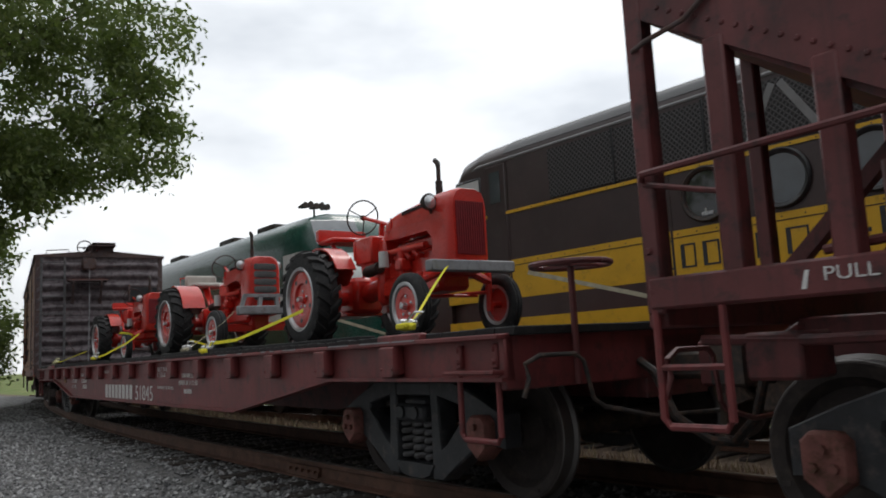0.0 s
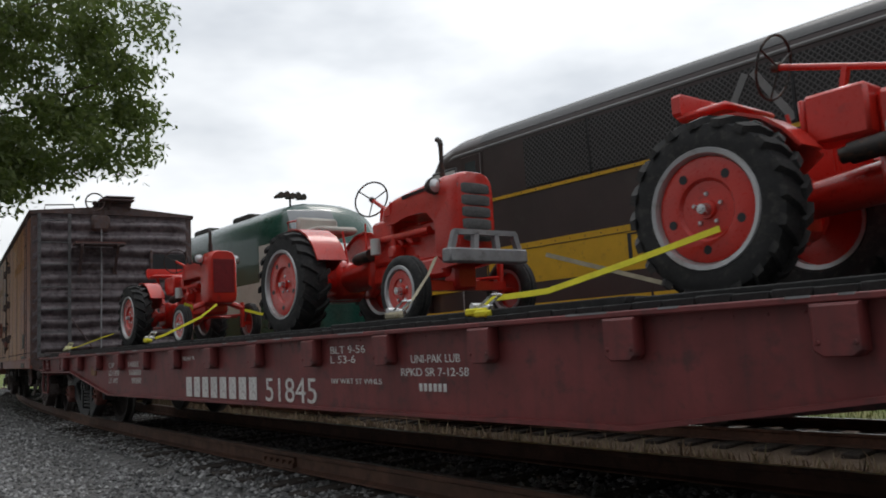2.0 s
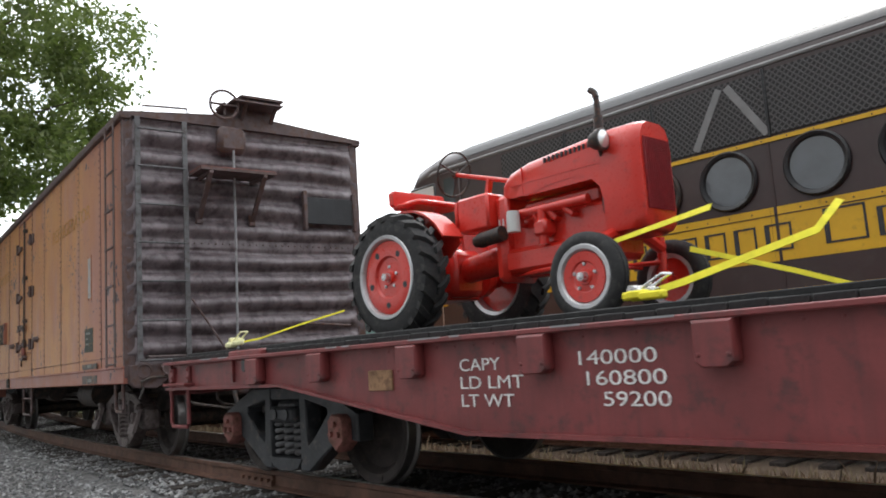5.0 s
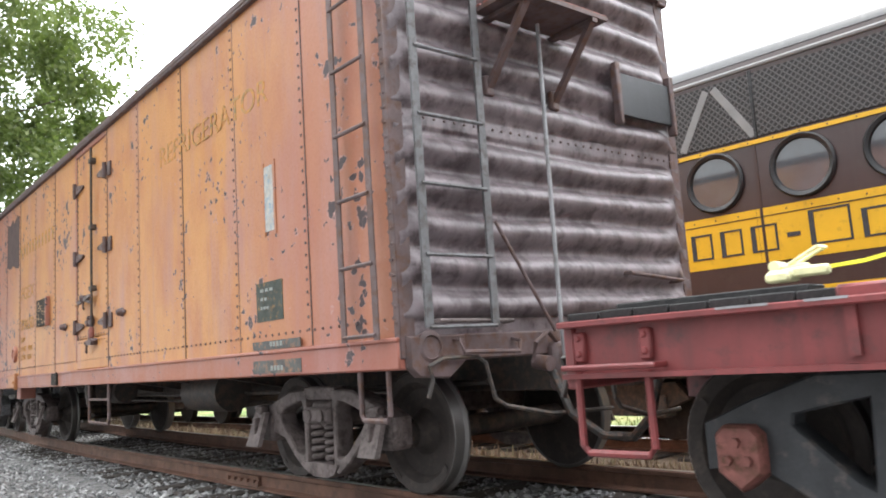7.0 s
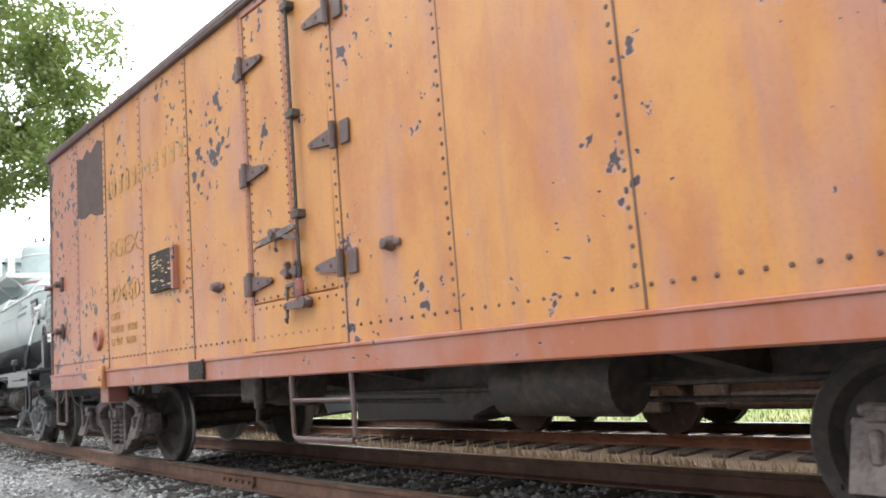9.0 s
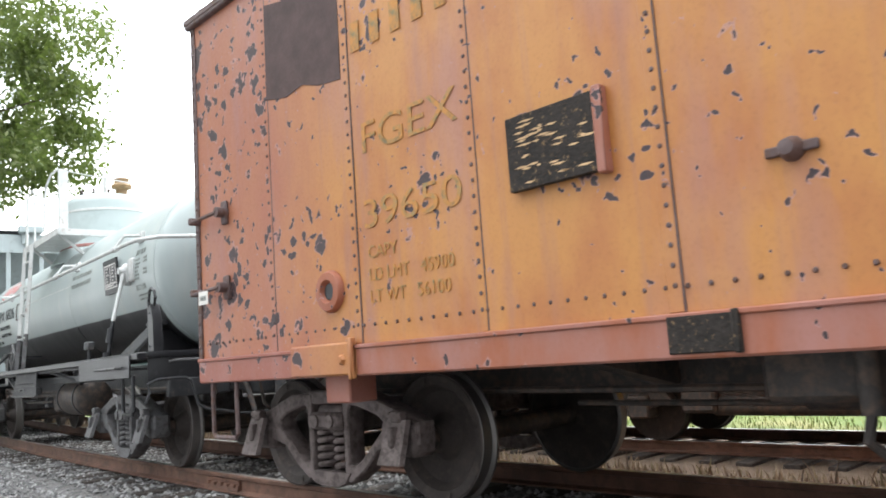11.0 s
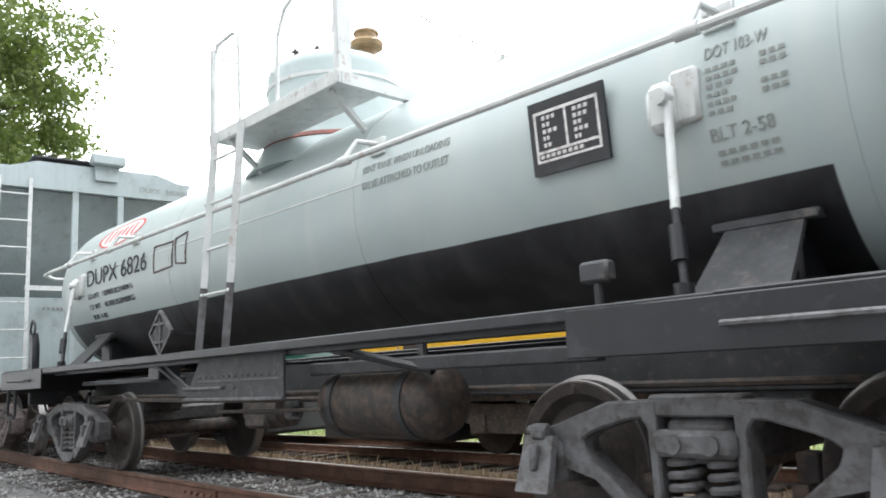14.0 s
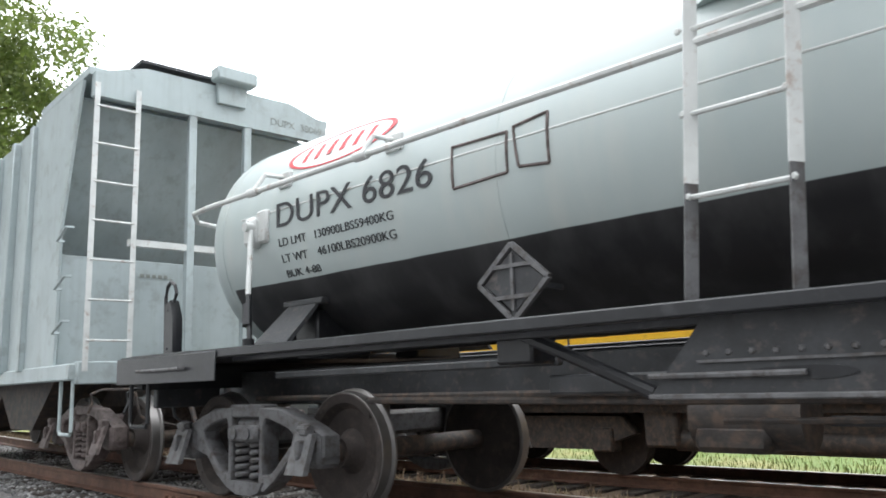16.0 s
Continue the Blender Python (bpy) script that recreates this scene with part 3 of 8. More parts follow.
def bars(name, parent, m, width, height, count, mat, label="", gap=0.35, thick=0.002):
    """Unreadable or withheld writing: a row of plain bars, each a part of its own on one mesh."""
    w = width / count
    first = part(name, Shape().box(0, w * (1 - gap), 0, height, 0, thick), mat, parent, label)
    first.matrix_basis = m
    for i in range(1, count):
        again(first, parent, m @ Matrix.Translation((i * w, 0, 0)))
    return first


SIDE = pose(0, 0, 0, 90, 0, 0)      # a face towards the camera's side: x along, z up
END = pose(0, 0, 0, 90, 0, 90)      # a face towards the front end of a car


def side(x, y, z):
    return pose(x, y, z, 90, 0, 0)


def front(x, y, z):
    return pose(x, y, z, 90, 0, 90)


# ---- ground, track ----
def ground_height(x, y):
    r = 1 / BEND
    near = abs(x) < 75
    lat = (r - math.hypot(x, y - TRACK_Y - r)) if near else y - 12
    if lat < -1.45:
        z = -0.24 - 0.10 * min(1, (-1.45 - lat) / 2.5)
    elif lat < 1.45:
        z = -0.195
    else:
        z = -0.195 - 0.5 * min(1, (lat - 1.45) / 3.2)
    if y > 9.5:
        z = min(z, -0.72)
    return z + 0.015 * noise.noise((x * 0.8, y * 0.8, 0))


def build_ground():
    xs = [-3000, -900, -300, -120, -74] + [-60 + 0.5 * i for i in range(161)] + [30, 60, 74, 120, 300, 900, 3000]
    ys = [-3000, -900, -300, -100, -40, -20, -10, -6] + [-4 + 0.25 * i for i in range(89)] + [20, 24, 30, 45, 80, 200, 600, 3000]
    s = Shape()
    s.v = [(x, y, ground_height(x, y)) for x in xs for y in ys]
    n = len(ys)
    s.f = [(i * n + j, (i + 1) * n + j, (i + 1) * n + j + 1, i * n + j + 1) for i in range(len(xs) - 1) for j in range(n - 1)]
    tagged(part("ground", s, M_GROUND), "grey crushed stone beside the track, dry weeds and green lawn beyond", "ground", kind="structure")


def scatter(name, label, mat, count, pick, maker, category):
    vs, fs = [], []
    for _ in range(count):
        x, y, z, size = pick()
        maker(vs, fs, x, y, z, size)
    me = bpy.data.meshes.new(name)
    me.from_pydata(vs, [], fs)
    me.materials.append(mat)
    tagged(new(name, me), label, category, kind="stuff")


def stone(vs, fs, x, y, z, size):
    k = len(vs)
    a = random.random() * 6.28
    for i in range(4):
        r = size * random.uniform(0.6, 1.1)
        vs.append((x + r * math.cos(a + 1.571 * i), y + r * math.sin(a + 1.571 * i), z + size * random.uniform(-0.2, 0.35)))
    vs.append((x + size * random.uniform(-0.3, 0.3), y + size * random.uniform(-0.3, 0.3), z + size * random.uniform(0.5, 0.9)))
    vs.append((x, y, z - size * 0.5))
    for i in range(4):
        j = (i + 1) % 4
        fs.append((k + i, k + j, k + 4))
        fs.append((k + j, k + i, k + 5))


def blade(vs, fs, x, y, z, size):
    k = len(vs)
    a, lean = random.random() * 6.28, random.uniform(0.1, 0.6) * size
    dx, dy = math.cos(a), math.sin(a)
    w = 0.006 + size * 0.03
    b = random.random() * 6.28
    ex, ey = w * math.cos(b), w * math.sin(b)
    vs.extend([(x - ex, y - ey, z), (x + ex, y + ey, z), (x + ex * 0.7 + dx * lean * 0.4, y + ey * 0.7 + dy * lean * 0.4, z + size * 0.6),
               (x - ex * 0.7 + dx * lean * 0.4, y - ey * 0.7 + dy * lean * 0.4, z + size * 0.6), (x + dx * lean, y + dy * lean, z + size)])
    fs.extend([(k, k + 1, k + 2, k + 3), (k + 3, k + 2, k + 4)])


def near_gravel():
    a = random.uniform(-34, 4)
    lat = random.uniform(-4.6, -0.80) if random.random() < 0.70 else random.uniform(-0.68, 0.68)
    x, y, _ = on_curve(a, lat)
    return x, y, ground_height(x, y) + 0.005, random.uniform(0.014, 0.042)


def weed_strip():
    a = random.uniform(-30, 4)
    lat = 0.95 + 3.6 * random.random() ** 1.5
    x, y, _ = on_curve(a, lat)
    return x, y, ground_height(x, y) - 0.01, random.uniform(0.03, 0.16) * (1.7 if random.random() < 0.06 else 1)


def lawn_strip():
    x, y = random.uniform(-26, 5), 13 + 9 * random.random() ** 1.6
    return x, y, ground_height(x, y) - 0.01, random.uniform(0.05, 0.15)


def rail_outline():
    return [(-0.07, -0.165), (0.07, -0.165), (0.07, -0.152), (0.012, -0.135), (0.009, -0.045), (0.034, -0.035), (0.036, -0.006), (0.028, 0.0),
            (-0.028, 0.0), (-0.036, -0.006), (-0.034, -0.035), (-0.009, -0.045), (-0.012, -0.135), (-0.07, -0.152)]


def rail_along(lats, a0, a1, z=0.0, straight_y=None):
    s, top = Shape(), Shape()
    rings, tops = [], []
    steps = int((a1 - a0) / 1.0)
    for i in range(steps + 1):
        a = a0 + (a1 - a0) * i / steps
        ring, cap = [], []
        for u, h in rail_outline():
            x, y, _ = on_curve(a, lats + u) if straight_y is None else (a, straight_y + lats + u, 0)
            ring.append((x, y, z + h))
        for u in (-0.024, 0.024):
            x, y, _ = on_curve(a, lats + u) if straight_y is None else (a, straight_y + lats + u, 0)
            cap += [(x, y, z + 0.0005), (x, y, z + 0.003)]
        rings.append(ring)
        tops.append([cap[0], cap[2], cap[3], cap[1]])
    s.loft(rings)
    top.loft(tops)
    return s, top


def build_track():
    track = thing("railway_track", "rusty steel rails on weathered wooden ties in crushed stone", "track", kind="structure")
    for lats in (-0.753, 0.753):
        s, top = rail_along(lats, -70, 40)
        r = part("rail", s, M_RAIL, track)
        part("rail_head", top, M_RAILTOP, r, "worn bright running surface")
    # bolted joint of the near rail
    jx = -6.9
    for lo, hi in ((jx - 0.34, jx + 0.30),):
        s = Shape()
        rings = []
        for i in range(7):
            a = lo + (hi - lo) * i / 6
            ring = []
            for u, h in ((-0.012, -0.13), (-0.055, -0.145), (-0.05, -0.10), (-0.034, -0.085), (-0.042, -0.05), (-0.012, -0.045)):
                x, y, _ = on_curve(a, -0.753 + u)
                ring.append((x, y, h))
            rings.append(ring)
        s.loft(rings)
        bar = part("joint_bar", s, M_RAIL, track, "rusty bolted joint bar")
        for i in range(5):
            x, y, th = on_curve(lo + 0.06 + i * 0.13, -0.753 - 0.035)
            b = Shape().tube((x, y, -0.092), (x + 0.02 * math.sin(th), y - 0.035, -0.092), 0.017, 6)
            part("bolt", b, M_RAIL, bar)
    x, y, th = on_curve(jx, -0.753)
    part("rail_gap", Shape().box(x - 0.004, x + 0.004, y - 0.037, y - 0.0362, -0.04, 0.003), M_BLACK, track)
    tie = None
    for i in range(90):
        a = -38 + i * 0.53
        x, y, th = on_curve(a)
        m = pose(x, y, random.uniform(-0.012, 0.0), 0, 0, math.degrees(th) + random.uniform(-1.5, 1.5))
        if tie is None:
            tie = part("tie", Shape().box(-0.11, 0.11, -1.3, 1.3, -0.34, -0.172, 0.012), M_TIE, track)
            tie.matrix_basis = m
        else:
            again(tie, track, m)
    far = thing("siding_track", "rusty rails of the siding on which the locomotives stand", "track", kind="structure")
    for lats in (-0.753, 0.753):
        s, top = rail_along(lats, -60, 20, SIDING_Z, SIDING_Y)
        r = part("rail", s, M_RAIL, far)
        part("rail_head", top, M_RAILTOP, r, "worn running surface")
    tie = None
    for i in range(60):
        m = pose(-30 + i * 0.56, SIDING_Y, SIDING_Z, 0, 0, random.uniform(-1.5, 1.5))
        if tie is None:
            tie = part("tie", Shape().box(-0.11, 0.11, -1.3, 1.3, -0.34, -0.172, 0.012), M_TIE, far)
            tie.matrix_basis = m
        else:
            again(tie, far, m)


SIDING_Y, SIDING_Z = 11.15, -0.5
build_ground()
build_track()
scatter("gravel", "loose grey crushed stone along the track", M_STONES, 48000, near_gravel, stone, "gravel")
scatter("dry_weeds", "dry straw-coloured weeds between the tracks", M_WEEDS, 9000, weed_strip, blade, "weeds")
scatter("lawn", "bright green mown grass beyond the siding", M_LAWN, 14000, lawn_strip, blade, "grass")


# ---- tree ----
def build_tree():
    tree = thing("tree", "large green leafy tree with drooping outer branches beside the track", "tree", pose(-29, 0.6, -0.3))
    s = Shape()
    trunk = [(0, 0, 0), (0.1, 0.05, 2.2), (0.0, 0.2, 4.6), (0.2, 0.5, 7.5), (0.3, 0.8, 11), (0.4, 1.0, 14.5)]
    radii = [0.42, 0.33, 0.28, 0.22, 0.13, 0.05]
    rings = []
    for p, r in zip(trunk, radii):
        rings.append([(p[0] + r * math.cos(0.6283 * i) * (1 + 0.12 * math.sin(3 * i)), p[1] + r * math.sin(0.6283 * i), p[2]) for i in range(10)])
    s.loft(rings)
    part("trunk", s, M_BARK, tree)
    rng = random.Random(7)
    # masses of foliage: middle, radii; the one at y -5.5 is unseen, added for shade
    masses = [((-6.6, 4.4, 4.6), (2.6, 1.5, 3.6), 0.5), ((2.2, 2.8, 12.0), (6.4, 6.8, 4.6), 1.3), ((3.0, 5.0, 9.6), (4.2, 4.3, 2.9), 1.0), ((0.5, 0.6, 16.4), (5.0, 5.4, 4.0), 0.9),
              ((3.6, 2.0, 7.2), (3.0, 3.4, 2.0), 0.6), ((4.0, 0.9, 4.4), (1.5, 2.1, 2.8), 0.45), ((8.5, -5.5, 8.5), (6.5, 4.0, 3.6), 0.9), ((-1, -4, 9), (5, 5, 5), 0.35)]
    limbs = []
    clumps = []
    for (cx, cy, cz), (ax, ay, az), share in masses:
        for _ in range(int(330 * share)):
            d = Vector((rng.gauss(0, 1), rng.gauss(0, 1), rng.gauss(0, 1))).normalized()
            k = rng.uniform(0.55, 1.0) ** 0.6
            bump = 1 + 0.20 * noise.noise((d.x * 2.3 + cx, d.y * 2.3 + cy, d.z * 2.3 + cz))
            p = Vector((cx + d.x * ax * k * bump, cy + d.y * ay * k * bump, cz + d.z * az * k * bump))
            if noise.noise(p * 0.5) < -0.22:
                continue
            clumps.append(p)
    for _ in range(46):
        p = rng.choice(clumps)
        h = max(2.4, min(12, p.z - rng.uniform(1.5, 4)))
        base = Vector((0.2 * h / 7, 0.5 * h / 7, h))
        mid = base.lerp(p, 0.5) + Vector((0, 0, 0.5))
        limbs.append([base, base.lerp(mid, 0.6), mid, p])
    for pts in limbs:
        lb = Shape()
        rings = []
        for p, r in zip(pts, (0.12, 0.085, 0.055, 0.02)):
            rings.append([(p.x + r * math.cos(1.0472 * i), p.y + r * math.sin(1.0472 * i), p.z + 0.4 * r * math.cos(1.0472 * i)) for i in range(6)])
        lb.loft(rings)
        part("limb", lb, M_BARK, tree)
    vs, fs = [], []
    for p in clumps:
        droop = Vector((rng.uniform(-0.3, 0.3), rng.uniform(-0.3, 0.3), -rng.uniform(0.1, 0.7)))
        for _ in range(74):
            t = rng.random()
            q = p + droop * t + Vector((rng.gauss(0, 0.27), rng.gauss(0, 0.27), rng.gauss(0, 0.17)))
            d = Vector((rng.gauss(0, 1), rng.gauss(0, 1), rng.gauss(-0.5, 0.7))).normalized()
            w = d.cross(Vector((rng.gauss(0, 1), rng.gauss(0, 1), rng.gauss(0, 1)))).normalized() * rng.uniform(0.04, 0.065)
            size = rng.uniform(0.16, 0.28)
            k = len(vs)
            vs.extend([tuple(q), tuple(q + d * size * 0.5 + w), tuple(q + d * size), tuple(q + d * size * 0.5 - w)])
            fs.append((k, k + 1, k + 2, k + 3))
    me = bpy.data.meshes.new("crown")
    me.from_pydata(vs, [], fs)
    me.materials.append(M_LEAF)
    crown = new("crown", me)
    crown.parent = tree
    tagged(crown, "green feathery leaves", kind="stuff")


build_tree()


# ---- the locomotives on the siding ----
def rounded_section(half, top, bottom, roof=0.95, n=7):
    """Cross-section of a carbody (y, z), from the bottom round over the roof."""
    pts = [(-half, bottom), (-half, top - roof)]
    for i in range(1, n):
        a = 1.5708 * i / n
        pts.append((-half * math.cos(a) ** 0.62, top - roof + roof * math.sin(a) ** 0.9))
    return pts + [(0, top)] + [(-y, z) for y, z in reversed(pts)]


def porthole(parent, x, z, r, open_hole=False):
    """Round window in the side wall at y = 0 (outer face towards -y)."""
    ring = Shape().lathe([(r * 0.80, -0.01), (r * 0.84, -0.045), (r * 0.94, -0.06), (r, -0.035), (r, 0.0)], (x, 0, z), "y", 36)
    w = part("window", ring, M_LOCOROOF if not open_hole else M_BLACKPIPE, parent, "round window with a black rim")
    pane = Shape().lathe([(0.001, -0.012), (r * 0.82, -0.012), (r * 0.82, 0.01), (0.001, 0.01)], (x, 0, z), "y", 36)
    part("pane", pane, M_DARKGLASS if open_hole else M_GLASS, w)
    if open_hole:
        part("catch", Shape().box(x - 0.08, x + 0.10, -0.03, -0.012, z - r * 0.74, z - r * 0.62).box(x - 0.03, x, -0.03, -0.012, z - r * 0.62, z - r * 0.5), M_CHROME, w, "bent bright catch")


def build_yellow_loco():
    """Carbody locomotive, cab to the left; its own space: side wall at y = 0, rail top at z = 0."""
    loco = thing("diesel_locomotive", "dark brown and yellow streamlined diesel locomotive with round windows, parked", "locomotive", pose(0, 9.6, SIDING_Z))
    half, top, bottom = 1.55, 5.36, 1.05
    s = Shape()
    sec = rounded_section(half, top, bottom, 0.55)
    s.loft([[(x, y + half, z) for y, z in sec] for x in (-9.9, 0, 9.0)])
    part("body", s, M_LOCO, loco)
    roof = Shape()
    rsec = [(y * 1.004, z + 0.006) for y, z in sec if z > top - 0.50]
    roof.loft([[(x, y + half, z) for y, z in rsec] for x in (-10.0, 0, 9.0)])
    part("roof", roof, M_LOCOROOF, loco, "sooty black roof")
    eave = Shape()
    eave.pipe([(-11.3, 0.12, top - 0.66), (-10.7, 0.02, top - 0.52), (0, 0.0, top - 0.50), (9, 0.0, top - 0.50)], 0.035)
    part("roof_trim", eave, M_GREYEDGE, loco, "pale grey rain strip along the roof edge")
    for i in range(9):
        hooks = Shape()
        x = -9.5 + i * 1.55
        hooks.pipe([(x, 0.08, top - 0.46), (x, 0.06, top - 0.36), (x + 0.06, 0.06, top - 0.36), (x + 0.06, 0.08, top - 0.46)], 0.009, 5)
        part("lifting_eye", hooks, M_BLACKPIPE, loco)
    # cab with a rounded front and nose
    cab = Shape()
    rings = []
    for x, k, tz in ((-9.9, 1.0, top), (-10.7, 1.0, top - 0.02), (-11.2, 0.985, top - 0.12), (-11.5, 0.95, top - 0.42), (-11.8, 0.90, top - 1.35)):
        rings.append([(x, y * k + half, bottom + (z - bottom) * (tz - bottom) / (top - bottom)) for y, z in sec])
    cab.loft(rings)
    part("cab", cab, M_LOCO, loco)
    nose = Shape()
    rings = []
    for x, k, tz in ((-11.7, 0.985, 3.62), (-12.3, 0.96, 3.52), (-12.8, 0.88, 3.30), (-13.15, 0.72, 2.95), (-13.3, 0.45, 2.4)):
        rings.append([(x, y * k + half, 0.85 + (z - 0.85) * (tz - 0.85) / (top - 0.85)) for y, z in sec])
    nose.loft(rings)
    part("nose", nose, M_LOCO, loco, "rounded nose", angle=60)
    # bands of yellow
    for z0, z1, name in ((2.33, 3.01, "wide_band"), (1.76, 1.98, "lower_band")):
        for x0, x1 in ((-11.72, -10.02), (-9.98, -4.4), (-4.395, 1.2), (1.205, 9.0)):
            part(name, Shape().box(x0, x1, -0.006 if x0 > -11 else -0.010, 0.03, z0, z1), M_YELLOW, loco, "yellow painted band")
    part("thin_line", Shape().box(-11.3, 9.0, -0.016, 0.02, 3.84, 3.895), M_YELLOW, loco, "thin yellow line with bolts")
    b = Shape()
    for i in range(60):
        b.stud(-11 + i * 0.33, -0.016, 3.868, 0.012)
        b.stud(-9.6 + i * 0.31, -0.006, 2.955, 0.012)
    part("bolt_row", b, M_LOCO, loco, kind="stuff")
    part("band_edge", Shape().box(-11.6, 9.0, -0.012, 0.02, 2.90, 2.912), M_LOCOROOF, loco)
    # maker's lettering, withheld: one plain upright outline a letter
    x = -6.95
    for wide, high in ((0.36, 0.42), (0.24, 0.34), (0.26, 0.34), (0.30, 0.34), (0.30, 0.34), (0.30, 0.34), (0.34, 0.34), (0.16, 0.06), (0.48, 0.42), (0.36, 0.34), (0.30, 0.34), (0.12, 0.34), (0.32, 0.34), (0.27, 0.34)):
        if wide > 0.2:
            s = Shape().loft([[(x + px * wide, y, 2.46 + pz * high) for px, pz in ((0.0, 0.0), (1.0, 0.0), (1.0, 1.0), (0.0, 1.0))] for y in (-0.012, 0.0)], False)
            k = [(x + 0.062, 2.485), (x + wide - 0.028, 2.485), (x + wide - 0.028, 2.435 + high), (x + 0.062, 2.435 + high)]
            s.add([(px, y, pz) for y in (-0.012, 0.0) for px, pz in k], [(0, 4, 5, 1), (1, 5, 6, 2), (2, 6, 7, 3), (3, 7, 4, 0)])
            s.f += [(i, (i + 1) % 4, 8 + (i + 1) % 4, 8 + i) for i in range(4)]
        else:
            s = Shape().box(x, x + min(wide, 0.075) if high > 0.1 else x + wide, -0.012, 0.0, 2.46 if high > 0.1 else 2.60, 2.46 + high if high > 0.1 else 2.655)
        x += wide + 0.115
        part("letter_bar", s, M_LETTER, loco, "plain dark painted outline")
    # screens between posts along the top
    for x0, x1 in ((-8.9, -7.55), (-7.5, -5.95), (-5.9, -4.3), (-4.25, -2.6), (-2.55, -0.9), (-0.85, 0.8), (0.85, 2.5)):
        part("screen", Shape().box(x0, x1, -0.022, 0.01, 3.93, 4.76), M_SCREEN, loco, "dark woven air screen")
        part("post", Shape().box(x1, x1 + 0.045, -0.03, 0.02, 3.90, 4.80, 0.006), M_LOCOROOF, loco)
    for x in (-5.3, -2.0):
        part("brace", Shape().bar((x, -0.026, 3.95), (x + 0.42, -0.026, 4.70), 0.006, 0.10).bar((x + 1.0, -0.026, 3.95), (x + 0.52, -0.026, 4.70), 0.006, 0.10), M_GREYEDGE, loco)
    for i, x in enumerate((-5.99, -4.90, -3.76, -2.66)):
        porthole(loco, x, 3.45, 0.40, i == 0)
    for x in (-9.95, -6.6, -4.33, -2.15, 0.0, 2.3):
        part("panel_seam", Shape().box(x - 0.02, x + 0.02, -0.008, 0.01, 1.1, 4.80), M_LOCO, loco)
    # cab side: window, door with window, ladder plate
    w = part("cab_window", Shape().box(-11.36, -10.62, -0.02, 0.05, 4.02, 4.66, 0.03), M_LOCOROOF, loco, "cab side window frame")
    # cream colour stands for bright sky seen through the cab
    part("pane", Shape().box(-11.31, -10.67, -0.026, 0.0, 4.08, 4.60), M_CREAM, w, "cream pane coloured like the sky seen through it")
    d = part("cab_door", Shape().box(-10.5, -9.98, -0.018, 0.03, 1.35, 4.78, 0.012), M_LOCO, loco)
    part("pane", Shape().box(-10.38, -10.10, -0.024, 0.0, 4.08, 4.66), M_GLASS, d)
    part("grab_rail", Shape().pipe([(-10.56, -0.02, 1.6), (-10.56, -0.08, 1.65), (-10.56, -0.08, 3.6), (-10.56, -0.02, 3.65)], 0.014), M_CHROME, loco)
    part("marker_plate", Shape().box(-11.2, -10.9, -0.014, 0, 2.78, 3.1, 0.01), M_LOCOROOF, loco)
    tank = Shape().box(-2.0, 2.2, 0.2, 2.9, 0.3, 1.05, 0.08)
    part("fuel_tank", tank, M_GRIME, loco)
    part("underframe", Shape().box(-11.2, 9, 0.15, 2.95, 0.92, 1.06).box(-5.3, 9, 0.35, 2.75, 0.46, 0.93, 0.03), M_GRIME, loco)
    part("air_tank", Shape().tube((-5.2, 0.42, 0.55), (-2.3, 0.42, 0.55), 0.15, 14), M_GRIME, loco)
    part("skirt", Shape().box(-13.1, -9.7, 0.12, 2.9, 0.22, 1.05, 0.05), M_BLACK, loco, "black pilot skirt below the nose")
    part("battery_box", Shape().box(-5.6, -5.1, 0.2, 2.9, 0.45, 1.0, 0.04), M_GRIME, loco)
    for x in (-7.7, 4.6):
        holder = part("truck", Shape().box(x - 1.7, x + 1.7, half - 0.5, half + 0.5, 0.35, 0.75, 0.05), M_GRIME, loco)
        for yy in (half - 1.12, half + 1.12):
            part("side_frame", Shape().prism([(x - 1.9, 0.62), (x - 1.7, 0.86), (x + 1.7, 0.86), (x + 1.9, 0.62), (x + 1.2, 0.38), (x - 1.2, 0.38)], yy - 0.08, yy + 0.08, "y", 0.02), M_GRIME, holder)
            for ax in (x - 1.37, x + 1.37):
                part("journal_box", Shape().box(ax - 0.17, ax + 0.17, yy - 0.15, yy + 0.15, 0.36, 0.70, 0.03), M_GRIME, holder)
        for ax in (x - 1.37, x + 1.37):
            for yy in (half - 0.73, half + 0.73):
                part("wheel", Shape().lathe([(0.02, -0.06), (0.40, -0.05), (0.50, -0.065), (0.50, 0.05), (0.53, 0.065), (0.2, 0.04), (0.02, 0.05)], (ax, yy, 0.5)), M_WHEEL, holder)


